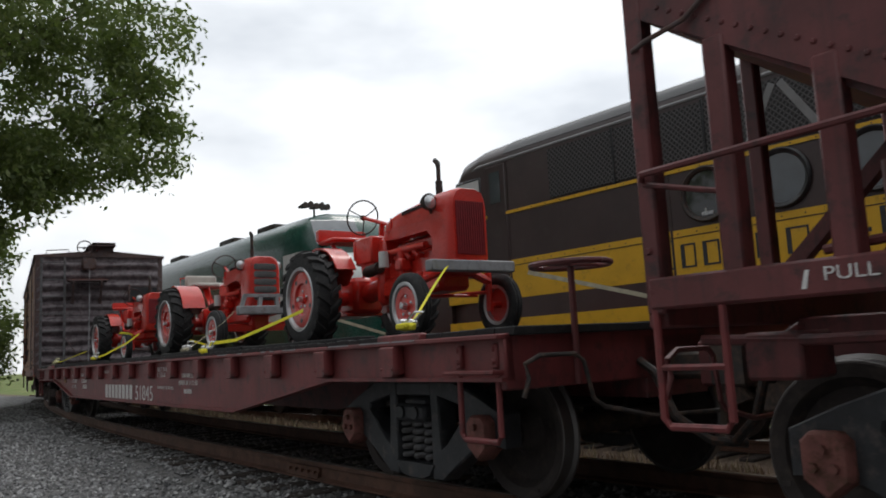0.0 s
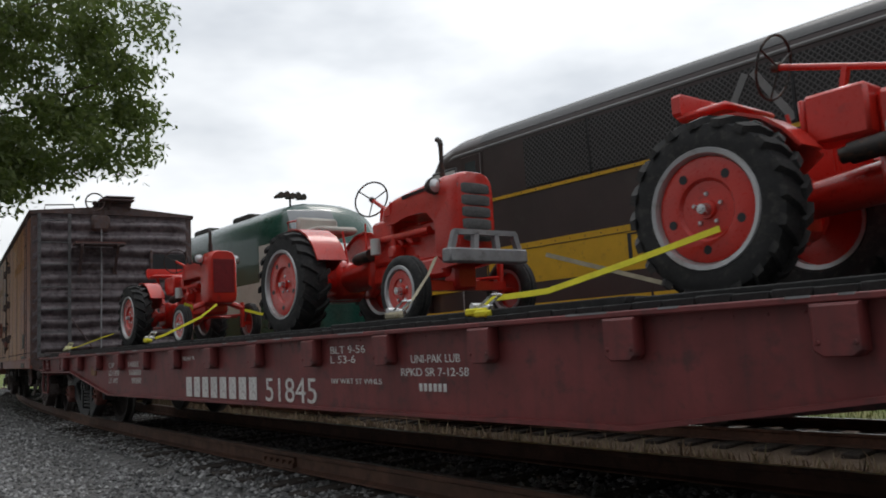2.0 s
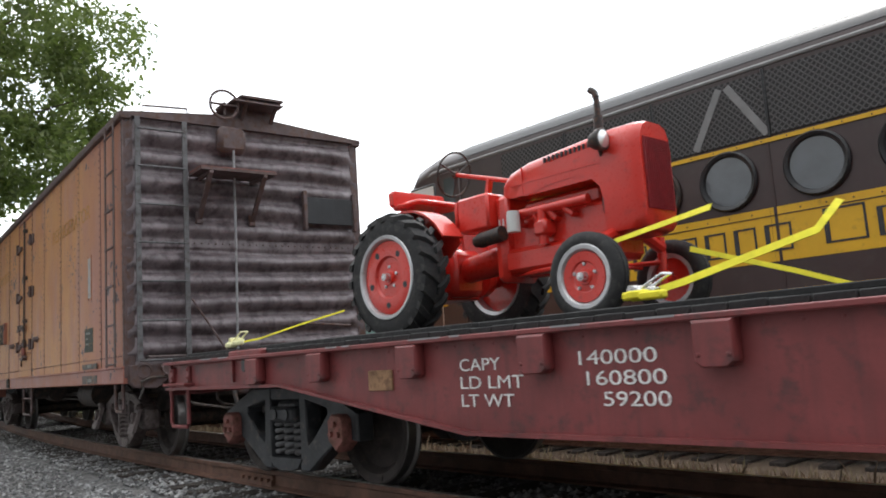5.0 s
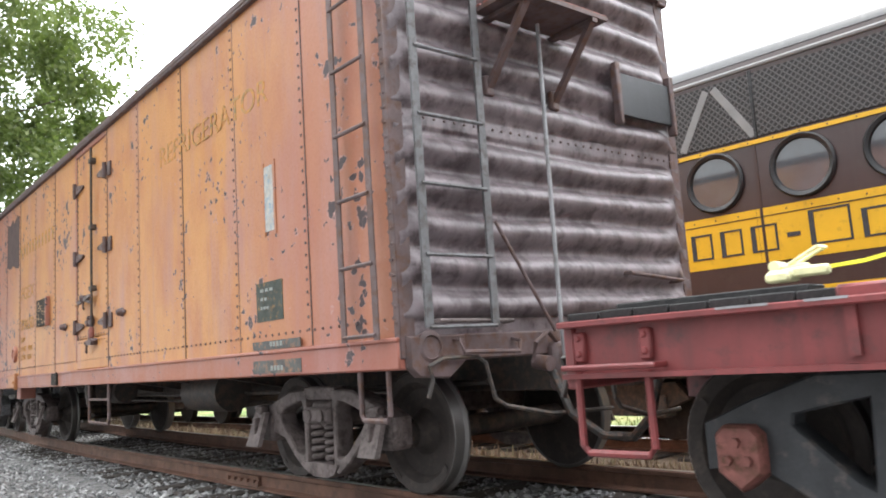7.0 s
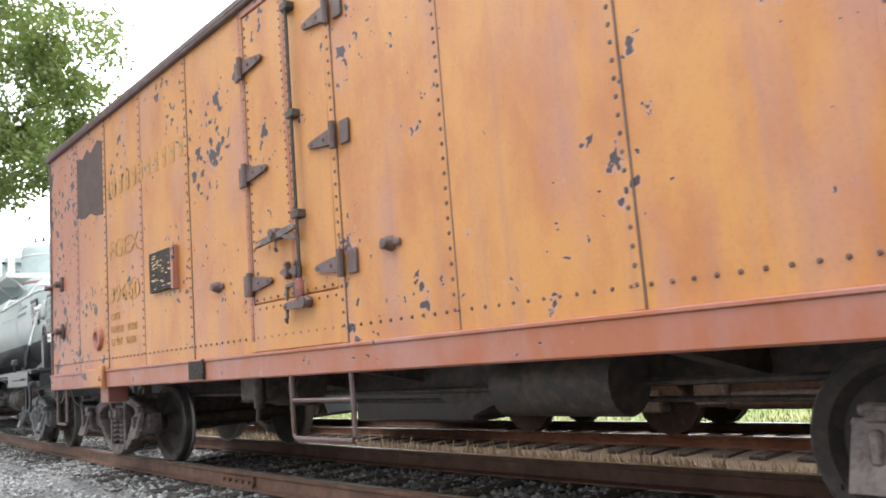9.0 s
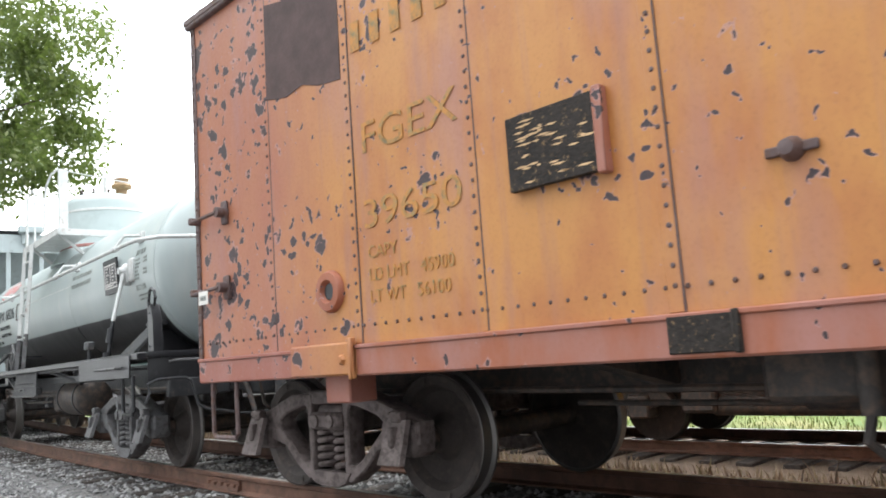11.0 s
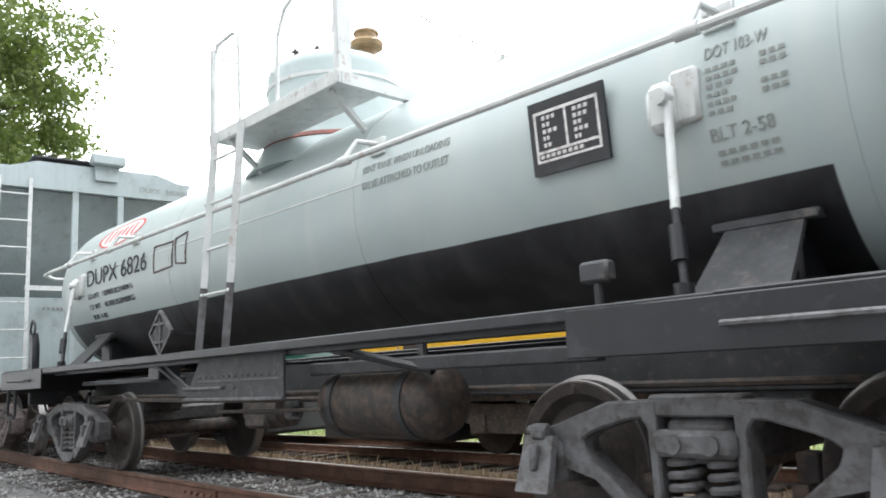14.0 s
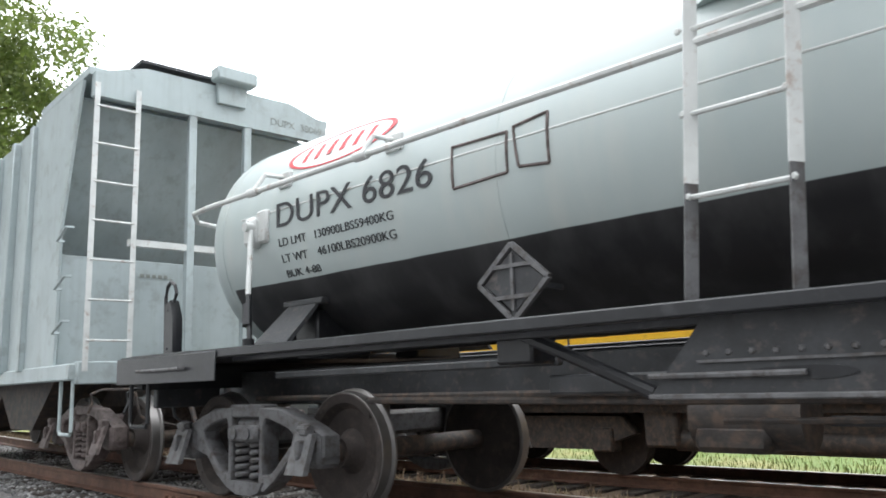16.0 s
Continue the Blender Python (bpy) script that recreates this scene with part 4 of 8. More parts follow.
def build_green_loco():
    """Carbody locomotive facing the other one; side wall at y = 0, nose at x = 0, body towards -x."""
    loco = thing("diesel_locomotive", "dark green and white streamlined diesel locomotive with gold lines, parked", "locomotive", pose(-15.4, 9.6, SIDING_Z) @ Matrix.Diagonal((1, 1, 1.11, 1)))
    half, top, bottom = 1.55, 4.78, 1.0
    sec = rounded_section(half, top, bottom)
    part("body", Shape().loft([[(x, y + half, z) for y, z in sec] for x in (-32, -16, -3.2)]), M_GREEN, loco)
    part("white_panel", Shape().box(-3.1, -2.2, -0.008, 0.02, 2.5, 3.75).box(-32, -3.1, -0.008, 0.02, 2.2, 2.9), M_CREAM, loco, "white painted side band")
    cab = Shape()
    rings = []
    for x, k, tz in ((-3.2, 1.0, top), (-2.4, 0.99, top - 0.03), (-2.05, 0.96, top - 0.16), (-1.62, 0.90, top - 0.80)):
        rings.append([(x, y * k + half, bottom + (z - bottom) * (tz - bottom) / (top - bottom)) for y, z in sec])
    part("cab", cab.loft(rings), M_GREEN, loco)
    nose = Shape()
    rings = []
    for x, k, tz in ((-1.75, 0.985, 3.72), (-1.2, 0.95, 3.62), (-0.6, 0.82, 3.38), (-0.2, 0.62, 3.05), (-0.02, 0.36, 2.5)):
        rings.append([(x, y * k + half, 0.8 + (z - 0.8) * (tz - 0.8) / (top - 0.8)) for y, z in sec])
    part("nose", nose.loft(rings), M_GREEN, loco, "rounded green nose", angle=60)
    hood = Shape()
    rings = []
    for x, k, tz in ((-1.78, 0.99, 3.74), (-1.2, 0.955, 3.64), (-0.62, 0.83, 3.40), (-0.30, 0.68, 3.18)):
        rings.append([(x, y * k * 1.006 + half, 0.8 + (z - 0.8) * (tz - 0.8) / (top - 0.8) + 0.006) for y, z in sec if z > 3.35])
    part("nose_panel", hood.loft(rings), M_CREAM, loco, "white painted nose top", angle=60)
    part("nose_line", Shape().pipe([(-2.2, -0.005, 2.62), (-1.4, 0.05, 2.78), (-0.75, 0.20, 2.85), (-0.36, 0.52, 2.88), (-0.12, 1.0, 2.85), (-0.06, half, 2.8)], 0.022), M_GOLD, loco, "gold line round the nose")
    screen = part("windshield", Shape().add([(-2.0, 0.22, 4.46), (-1.60, 0.16, 3.86), (-1.50, half - 0.06, 3.88), (-1.93, half - 0.06, 4.54), (-2.03, 0.24, 4.48), (-1.66, 0.2, 3.86), (-1.58, half - 0.06, 3.88), (-1.98, half - 0.06, 4.56)],
                                             [(0, 1, 2, 3), (4, 7, 6, 5), (0, 3, 7, 4), (1, 5, 6, 2), (0, 4, 5, 1), (3, 2, 6, 7)]), M_GLASS, loco, "slanted windshield pane")
    part("wiper", Shape().pipe([(-1.6, 0.9, 3.9), (-1.78, 0.7, 4.25)], 0.014), M_CHROME, screen)
    board = part("number_board", Shape().box(-0.42, 0.10, 0.30, 0.36, 2.46, 2.78, 0.02).box(0.04, 0.10, 0.36, 1.25, 2.46, 2.80, 0.02), M_GREEN, loco, "green number board with white figures")
    writing("figures", "6133", board, pose(0.104, 0.46, 2.53, 90, 0, 90), 0.20, M_WHITE, 0.62)
    part("headlight", Shape().lathe([(0.001, 0.05), (0.09, 0.04), (0.11, 0.0), (0.11, -0.1)], (-0.62, half, 3.35), "x", 20), M_LENS, loco)
    horn = part("horn", Shape().tube((-2.9, half - 0.7, top - 0.05), (-2.9, half - 0.7, top + 0.16), 0.03), M_BLACKPIPE, loco, "cluster of black horns")
    for i in range(5):
        y = half - 1.05 + i * 0.17
        part("trumpet", Shape().tube((-3.1, y, top + 0.18 + 0.03 * (i % 2)), (-2.72, y, top + 0.18 + 0.03 * (i % 2)), 0.03, 10, 0.085), M_BLACKPIPE, horn)
    for x in (-6.2, -9.0, -13.5, -18.0):
        part("roof_hatch", Shape().box(x, x + 1.1, half - 0.8, half + 0.6, top - 0.08, top + 0.10, 0.05), M_BLACKPIPE, loco)
    part("pilot", Shape().box(-2.6, 0.05, 0.2, 2 * half - 0.2, 0.2, 1.0, 0.06), M_BLACK, loco)
    part("underframe", Shape().box(-32, -0.9, 0.15, 2.95, 0.85, 1.05), M_GRIME, loco)
    part("fuel_tank", Shape().box(-22, -8, 0.3, 2.8, 0.25, 0.9, 0.06), M_GRIME, loco)
    for x in (-5.0, -26.0):
        holder = part("truck", Shape().box(x - 2.2, x + 2.2, half - 0.5, half + 0.5, 0.35, 0.75, 0.05), M_GRIME, loco)
        for ax in (x - 2.1, x, x + 2.1):
            for yy in (half - 0.73, half + 0.73):
                part("wheel", Shape().lathe([(0.02, -0.06), (0.40, -0.05), (0.46, -0.065), (0.46, 0.05), (0.49, 0.065), (0.2, 0.04), (0.02, 0.05)], (ax, yy, 0.46)), M_WHEEL, holder)


build_yellow_loco()
build_green_loco()


# ---- the train: cars in their own space, x forward, near side at -y, rail top at z = 0 ----
FLAT, BOX, TANK, HOPPER, FIRST = (-11.5, 6.95), (-26.93, 4.6), (-39.5, 3.95), (-51.085, 4.2), (2.95, 4.3)
RIDERS, WHEELSETS = [], []


def rides(ob, car, m=None):
    RIDERS.append((ob, car, m or Matrix()))
    return ob


WHEEL_R = 0.42


def wheelset(car, x, near_mat=None):
    ws = part("wheelset", Shape().tube((0, -1.02, 0), (0, 1.02, 0), 0.075, 12), M_GRIME, car)
    for sgn in (-1, 1):
        prof = [(0.02, -0.17), (0.10, -0.165), (0.115, -0.10), (0.16, -0.045), (0.30, -0.055), (0.345, -0.115), (0.405, -0.13), (0.415, -0.125)]
        back = [(0.415, 0.0), (0.35, -0.01), (0.30, 0.0), (0.15, 0.02), (0.10, 0.05), (0.02, 0.05)]
        w = Shape().lathe([(r, sgn * (0.68 - h)) for r, h in prof + back], n=40)
        for k in range(4):
            a = 1.5708 * k + 0.4
            w.box(0.375 * math.cos(a) - 0.02, 0.375 * math.cos(a) + 0.02, sgn * 0.812 - 0.003, sgn * 0.812 + 0.003, 0.375 * math.sin(a) - 0.012, 0.375 * math.sin(a) + 0.012)
        part("wheel", w, M_WHEEL, ws)
        t = Shape().lathe([(0.412, sgn * 0.806), (0.420, sgn * 0.80), (0.421, sgn * 0.72), (0.444, sgn * 0.705), (0.444, sgn * 0.69), (0.43, sgn * 0.682), (0.412, sgn * 0.682)], n=40)
        t.f = [f for f in t.f if len(f) == 4]
        part("tread", t, M_TREAD, ws, "bright worn running tread")
    ws.matrix_basis = pose(x, 0, WHEEL_R)
    WHEELSETS.append((ws, x))


def coil(x, y, z0, z1, r, wire, turns=5):
    n = turns * 10
    return Shape().pipe([(x + r * math.cos(6.28319 * i / 10), y + r * math.sin(6.28319 * i / 10), z0 + (z1 - z0) * i / n) for i in range(n + 1)], wire, 6)


def freight_truck(car, cx, frame_mat, style="plain"):
    """Two cast side frames, bolster, springs, journal boxes and two wheelsets."""
    t = part("truck", Shape().box(cx - 0.16, cx + 0.16, -1.06, 1.06, 0.46, 0.66, 0.03).box(cx - 0.2, cx + 0.2, -0.25, 0.25, 0.6, 0.80, 0.02), frame_mat, car)
    wb = 0.84
    for s in (-1, 1):
        y0, y1 = s * 0.93, s * 1.08
        f = Shape()
        k = 1 if s < 0 else -1
        a, b = min(y0, y1), max(y0, y1)
        if style == "wide":
            outer = [(-1.02, 0.36), (-1.02, 0.56), (-0.80, 0.66), (-0.52, 0.765), (-0.225, 0.77), (-0.225, 0.10), (-0.34, 0.10), (-0.56, 0.24), (-0.80, 0.38)]
            hole = [(-0.66, 0.59), (-0.32, 0.665), (-0.34, 0.29)]
        else:
            outer = [(-0.97, 0.41), (-0.97, 0.55), (-0.84, 0.605), (-0.46, 0.735), (-0.185, 0.745), (-0.185, 0.14), (-0.25, 0.13), (-0.40, 0.22), (-0.56, 0.36), (-0.74, 0.41)]
            hole = [(-0.68, 0.56), (-0.245, 0.675), (-0.235, 0.23), (-0.36, 0.28)]
        for side_sign in (1, -1):
            f.holed([(cx + side_sign * p[0], p[1]) for p in outer], [(cx + side_sign * p[0], p[1]) for p in hole], a, b)
        f.box(cx - 0.23, cx + 0.23, a + 0.004, b - 0.004, 0.665, 0.765, 0.012)
        f.prism([(cx - 0.26, 0.20), (cx + 0.26, 0.20), (cx + 0.20, 0.125), (cx + 0.10, 0.095), (cx - 0.10, 0.095), (cx - 0.20, 0.125)], a - 0.01, b + 0.01, "y", 0.012)
        fr = part("side_frame", f, frame_mat, t)
        for e in (-1, 1):
            jx = cx + e * wb
            if style == "wide":
                j = Shape().prism([(jx - 0.10, 0.36), (jx - 0.10, 0.52), (jx - 0.06, 0.56), (jx + 0.06, 0.56), (jx + 0.10, 0.52), (jx + 0.10, 0.36), (jx, 0.28)], s * 1.0, s * 1.16, "y", 0.02)
                for q in range(3):
                    ang = 2.094 * q + 1.571
                    j.tube((jx + 0.05 * math.cos(ang), s * 1.15, 0.44 + 0.05 * math.sin(ang)), (jx + 0.05 * math.cos(ang), s * 1.185, 0.44 + 0.05 * math.sin(ang)), 0.022, 6)
                part("journal_box", j, M_RUSTBOX, t, "red bearing cap with three bolts")
            else:
                j = Shape().box(jx - 0.11, jx + 0.11, min(s * 0.9, s * 1.10), max(s * 0.9, s * 1.10), 0.33, 0.56, 0.03)
                # the lid leans outwards at its foot and hangs from a hinge lug
                lid = [(-0.10, 1.11, 0.57), (0.10, 1.11, 0.57), (0.115, 1.20, 0.30), (-0.115, 1.20, 0.30)]
                j.add([(jx + p, s * q, r) for p, q, r in lid] + [(jx + p * 0.92, s * (q + 0.035), r) for p, q, r in lid],
                      [(0, 1, 2, 3), (7, 6, 5, 4), (0, 4, 5, 1), (1, 5, 6, 2), (2, 6, 7, 3), (3, 7, 4, 0)])
                j.box(jx - 0.05, jx + 0.05, min(s * 1.09, s * 1.165), max(s * 1.09, s * 1.165), 0.55, 0.63, 0.015)
                j.tube((jx - 0.06, s * 1.145, 0.60), (jx + 0.06, s * 1.145, 0.60), 0.022, 8).box(jx - 0.025, jx + 0.025, min(s * 1.15, s * 1.215), max(s * 1.15, s * 1.215), 0.40, 0.53, 0.012)
                part("journal_box", j, frame_mat, t)
        for i, sx in enumerate((-0.10, 0.10) if style == "plain" else (-0.15, 0.0, 0.15)):
            part("spring", coil(cx + sx, s * 1.0, 0.20, 0.48, 0.06 if style == "wide" else 0.07, 0.020, 5), frame_mat if style != "wide" else M_CASTGREY, t)
        part("bolster_end", Shape().box(cx - 0.20, cx + 0.20, min(s * 0.95, s * 1.12), max(s * 0.95, s * 1.12), 0.49, 0.61, 0.025).tube((cx - 0.09, s * 1.10, 0.55), (cx - 0.09, s * 1.135, 0.55), 0.045, 10).tube((cx + 0.09, s * 1.10, 0.55), (cx + 0.09, s * 1.135, 0.55), 0.045, 10), frame_mat, t)
    for e in (-1, 1):
        part("brake_beam", Shape().bar((cx + e * 0.36, -0.9, 0.33), (cx + e * 0.36, 0.9, 0.33), 0.07, 0.10).box(cx + e * 0.36 - 0.05, cx + e * 0.36 + 0.05, -0.80, -0.68, 0.25, 0.5, 0.01), M_GRIME, t)
    for e in (-1, 1):
        wheelset(car, cx + e * wb)


def coupler(car, x, sgn, mat=None):
    """Coupler head and shank, air hose and uncoupling lever at one end."""
    m = mat or M_GRIME
    c = Shape().box(min(x, x + sgn * 0.45), max(x, x + sgn * 0.45), -0.09, 0.09, 0.72, 0.90, 0.03)
    c.prism([(x + sgn * 0.40, -0.20), (x + sgn * 0.62, -0.20), (x + sgn * 0.66, -0.05), (x + sgn * 0.52, 0.02), (x + sgn * 0.60, 0.16), (x + sgn * 0.40, 0.16)], 0.68, 0.96, "z", 0.02)
    part("coupler", c, m, car)
    part("air_hose", Shape().pipe([(x, -0.35, 0.85), (x + sgn * 0.12, -0.36, 0.78), (x + sgn * 0.22, -0.33, 0.52), (x + sgn * 0.40, -0.25, 0.38), (x + sgn * 0.55, -0.12, 0.36)], 0.028, 8), M_BLACKPIPE, car)
    part("uncoupling_lever", Shape().pipe([(x + sgn * 0.07, -1.36, 0.70), (x + sgn * 0.07, -1.32, 0.80), (x + sgn * 0.07, -1.34, 0.88), (x + sgn * 0.08, -1.24, 0.92), (x + sgn * 0.08, -0.98, 0.92), (x + sgn * 0.09, -0.92, 0.88), (x + sgn * 0.10, -0.87, 0.66), (x + sgn * 0.12, -0.80, 0.61), (x + sgn * 0.16, -0.45, 0.53), (x + sgn * 0.25, 0.05, 0.52)], 0.014), m, car)


def stirrup(car, x0, x1, y, z0, z1, mat, rungs=1):
    s = Shape().pipe([(x0, y, z1), (x0, y, z0 + 0.03), (x0 + 0.03, y, z0), (x1 - 0.03, y, z0), (x1, y, z0 + 0.03), (x1, y, z1)], 0.018, 7)
    for i in range(1, rungs):
        z = z0 + (z1 - z0) * i / rungs
        s.pipe([(x0, y, z), (x1, y, z)], 0.015, 6)
    return part("step", s, mat, car)


def grab(car, p0, p1, out, r, mat, name="grab_iron"):
    p0, p1, out = Vector(p0), Vector(p1), Vector(out)
    return part(name, Shape().pipe([p0, p0 + out, p1 + out, p1], r, 7), mat, car)


def ladder(car, a, b, rungs, mat, stile=0.055, r=0.013, out=(0, -0.07, 0), top=None, bottom=None):
    """Two stiles from a to a + (0, 0, h) and b likewise, with rungs at the given heights."""
    a, b, out = Vector(a), Vector(b), Vector(out)
    z0, z1 = bottom if bottom is not None else min(rungs) - 0.1, top if top is not None else max(rungs) + 0.12
    lad = None
    for p in (a, b):
        q = p + out
        s = Shape()
        d = (b - a).normalized()
        s.add([(q.x + d.x * u + o.x, q.y + d.y * u + o.y, z) for z in (z0, z1) for u, o in ((-stile / 2, Vector((0, 0, 0))), (stile / 2, Vector((0, 0, 0))), (stile / 2, out * -0.14), (-stile / 2, out * -0.14))],
              [(3, 2, 1, 0), (4, 5, 6, 7), (0, 1, 5, 4), (1, 2, 6, 5), (2, 3, 7, 6), (3, 0, 4, 7)])
        if lad is None:
            lad = part("ladder", s, mat, car)
        else:
            part("stile", s, mat, lad)
    for z in rungs:
        part("rung", Shape().pipe([(a.x + out.x, a.y + out.y, z), (b.x + out.x, b.y + out.y, z)], r, 6), mat, lad)
    return lad


# ---- flat car ----
def build_flat_car():
    car = rides(thing("flat_car", "maroon steel flat car with white lettering and black plank deck", "railway car"), FLAT)
    L = 8.45
    outline = [(-L, 0.80), (-L, 1.04), (L, 1.04), (L, 0.80), (6.35, 0.80), (4.25, 0.50), (-4.4, 0.50), (-6.4, 0.80)]
    for y in (-1.40, 1.36):
        part("side_sill", Shape().add([(p[0], yy, p[1]) for yy in (y, y + 0.04) for p in outline],
                                      [tuple(range(8)), tuple(range(15, 7, -1))] + [(i, i + 8, (i + 1) % 8 + 8, (i + 1) % 8) for i in range(8)]), M_MAROON, car)
    fl = Shape()
    fl.box(-L, L, -1.47, -1.36, 1.020, 1.050, 0.006).box(-L, L, 1.36, 1.47, 1.020, 1.050, 0.006)
    low = [(-L, 0.80), (-6.4, 0.80), (-4.4, 0.50), (4.25, 0.50), (6.35, 0.80), (L, 0.80)]
    for p, q in zip(low, low[1:]):
        fl.bar((p[0], -1.40, p[1]), (q[0], -1.40, q[1]), 0.10, 0.022)
    part("flange", fl, M_MAROON, car)
    part("centre_sill", Shape().prism([(-L, 0.62), (-L, 1.0), (L, 1.0), (L, 0.62), (6.0, 0.62), (4.2, 0.42), (-4.2, 0.42), (-6.0, 0.62)], -0.3, 0.3, "y", 0.01), M_MAROON2, car)
    for x in (-L, L - 0.06):
        part("end_sill", Shape().box(x, x + 0.06, -1.42, 1.42, 0.74, 1.05, 0.01), M_MAROON, car)
    # cut-outs over the trucks show as dark pockets beside a raised plate
    for x in (-7.11, 7.2):
        part("raised_plate", Shape().box(x - 0.12, x + 0.42, -1.43, -1.36, 1.03, 1.095, 0.012).box(x - 0.10, x - 0.06, -1.425, -1.38, 0.84, 1.09), M_MAROON, car)
        part("slot", Shape().lathe([(0.001, -0.012), (0.030, -0.012), (0.034, 0.0)], (x + 0.10, -1.400, 0.99), "y", 16).lathe([(0.001, -0.012), (0.030, -0.012), (0.034, 0.0)], (x + 0.10, -1.400, 0.95), "y", 16), M_BLACK, car, "dark oval slot")
    # stake pockets
    pocket = None
    for i in range(15):
        x = -6.88 + i * 1.012 if i else -6.76
        m = pose(x, -1.40, 0)
        if pocket is None:
            s = Shape()
            s.prism([(-0.095, 0.84), (-0.095, 1.018), (0.095, 1.018), (0.095, 0.84), (0.06, 0.815), (-0.06, 0.815)], -0.085, 0.0, "y", 0.012)
            s.stud(-0.07, -0.085, 0.87, 0.012).stud(0.07, -0.085, 0.87, 0.012)
            pocket = part("stake_pocket", s, M_MAROON, car)
            pocket.matrix_basis = m
        else:
            again(pocket, car, m)
    chips = Shape()
    rng = random.Random(4)
    for _ in range(26):
        x = rng.uniform(-L, L)
        w = rng.uniform(0.05, 0.3)
        chips.box(x, x + w, -1.4725, -1.46, 1.042, 1.0515)
    part("bare_edge", chips, M_GREYPLANK, car, "paint rubbed to bare metal on the edge", kind="stuff")
    plank = None
    for i in range(96):
        x = -L + 0.09 + i * 0.1765
        m = pose(x, 0, random.uniform(0, 0.006))
        if plank is None:
            plank = part("plank", Shape().box(-0.085, 0.085, -1.38, 1.38, 1.035, 1.085, 0.006), M_DECK, car, "blackened deck plank")
            plank.matrix_basis = m
        else:
            again(plank, car, m)
    # stringers that show as a dark kerb along the deck
    for x0, x1 in ((-8.2, -7.35), (-6.9, -4.4), (-4.35, -1.6), (-1.55, 1.3), (1.35, 4.2), (4.25, 6.6)):
        part("stringer", Shape().box(x0, x1, -1.34, -1.16, 1.085, 1.112 + random.uniform(0, 0.015), 0.006), M_DECK, car, "blackened timber along the deck edge")
    freight_truck(car, -6.95, M_CASTDARK, "wide")
    freight_truck(car, 6.95, M_CASTDARK, "wide")
    coupler(car, -L, -1)
    coupler(car, L, 1)
    stirrup(car, -8.38, -8.02, -1.42, 0.46, 0.82, M_MAROON)
    stirrup(car, 8.02, 8.38, -1.42, 0.46, 0.82, M_MAROON)
    for e in (-1, 1):
        grab(car, (e * 8.42, -1.40, 0.84), (e * 7.95, -1.40, 0.84), (0, -0.08, -0.0), 0.014, M_MAROON)
        bl = Shape()
        for x in (8.36, 8.02):
            bl.box(e * x - 0.03, e * x + 0.03, -1.43, -1.39, 0.86, 1.0, 0.01)
            bl.stud(e * x, -1.43, 0.97, 0.018).stud(e * x, -1.43, 0.90, 0.018)
        part("bracket", bl, M_MAROON, car)
    # brake staff with a level hand wheel at the front end
    st = part("brake_staff", Shape().tube((L + 0.07, -0.95, 0.75), (L + 0.07, -0.95, 1.42), 0.02, 8), M_MAROON2, car)
    part("hand_wheel", Shape().pipe([(L + 0.07 + 0.23 * math.cos(0.3142 * i), -0.95 + 0.23 * math.sin(0.3142 * i), 1.43) for i in range(21)], 0.018).bar((L - 0.15, -0.95, 1.43), (L + 0.29, -0.95, 1.43), 0.03, 0.02).bar((L + 0.07, -1.17, 1.43), (L + 0.07, -0.73, 1.43), 0.03, 0.02), M_MAROON2, st)
    # lettering
    Y = -1.4035
    bars("road_name", car, side(-1.59, Y, 0.53), 1.78, 0.20, 8, M_WHITE, "row of white painted bars", 0.28)
    for txt, x, z, h, w in (("51845", 0.38, 0.53, 0.195, 0.92), ("BLT 9-56", 1.53, 0.905, 0.055, 0.50), ("L 53-6", 1.53, 0.835, 0.055, 0.36), ("IW WRT ST WHLS", 1.53, 0.685, 0.038, 0.70),
                            ("UNI-PAK LUB", 2.58, 0.825, 0.05, 0.52), ("RPKD SR 7-12-58", 2.46, 0.742, 0.05, 0.72), ("NEW 9-", -1.64, 0.90, 0.045, 0.36),
                            ("CAPY", -4.46, 0.845, 0.068, 0.33), ("LD LMT", -4.46, 0.745, 0.068, 0.50), ("LT WT", -4.46, 0.645, 0.068, 0.42),
                            ("140000", -3.60, 0.85, 0.068, 0.46), ("160800", -3.56, 0.75, 0.068, 0.46), ("59200", -3.47, 0.65, 0.068, 0.38)):
        writing("lettering", txt, car, side(x * 0.985 - 0.07 if x > -2 else x, Y, z), h, M_WHITE, w * 0.97, "white stencilled lettering")
    bars("lettering", car, side(2.55, Y, 0.645), 0.30, 0.05, 6, M_WHITE, "white painted bars")
    part("plate", Shape().box(-5.33, -5.08, -1.412, -1.398, 0.745, 0.875, 0.004), surface("dusty_brown_card", (0.30, 0.17, 0.09), 0.8, vary=0.3, scale=9, dirt=RUST, dirty=0.3), car, "brown blank card plate")
    bt = Shape()
    for i in range(80):
        bt.stud(-6.2 + i * 0.155, -1.40, 0.99, 0.009)
    part("rivet_row", bt, M_MAROON, car, kind="stuff")
    return car


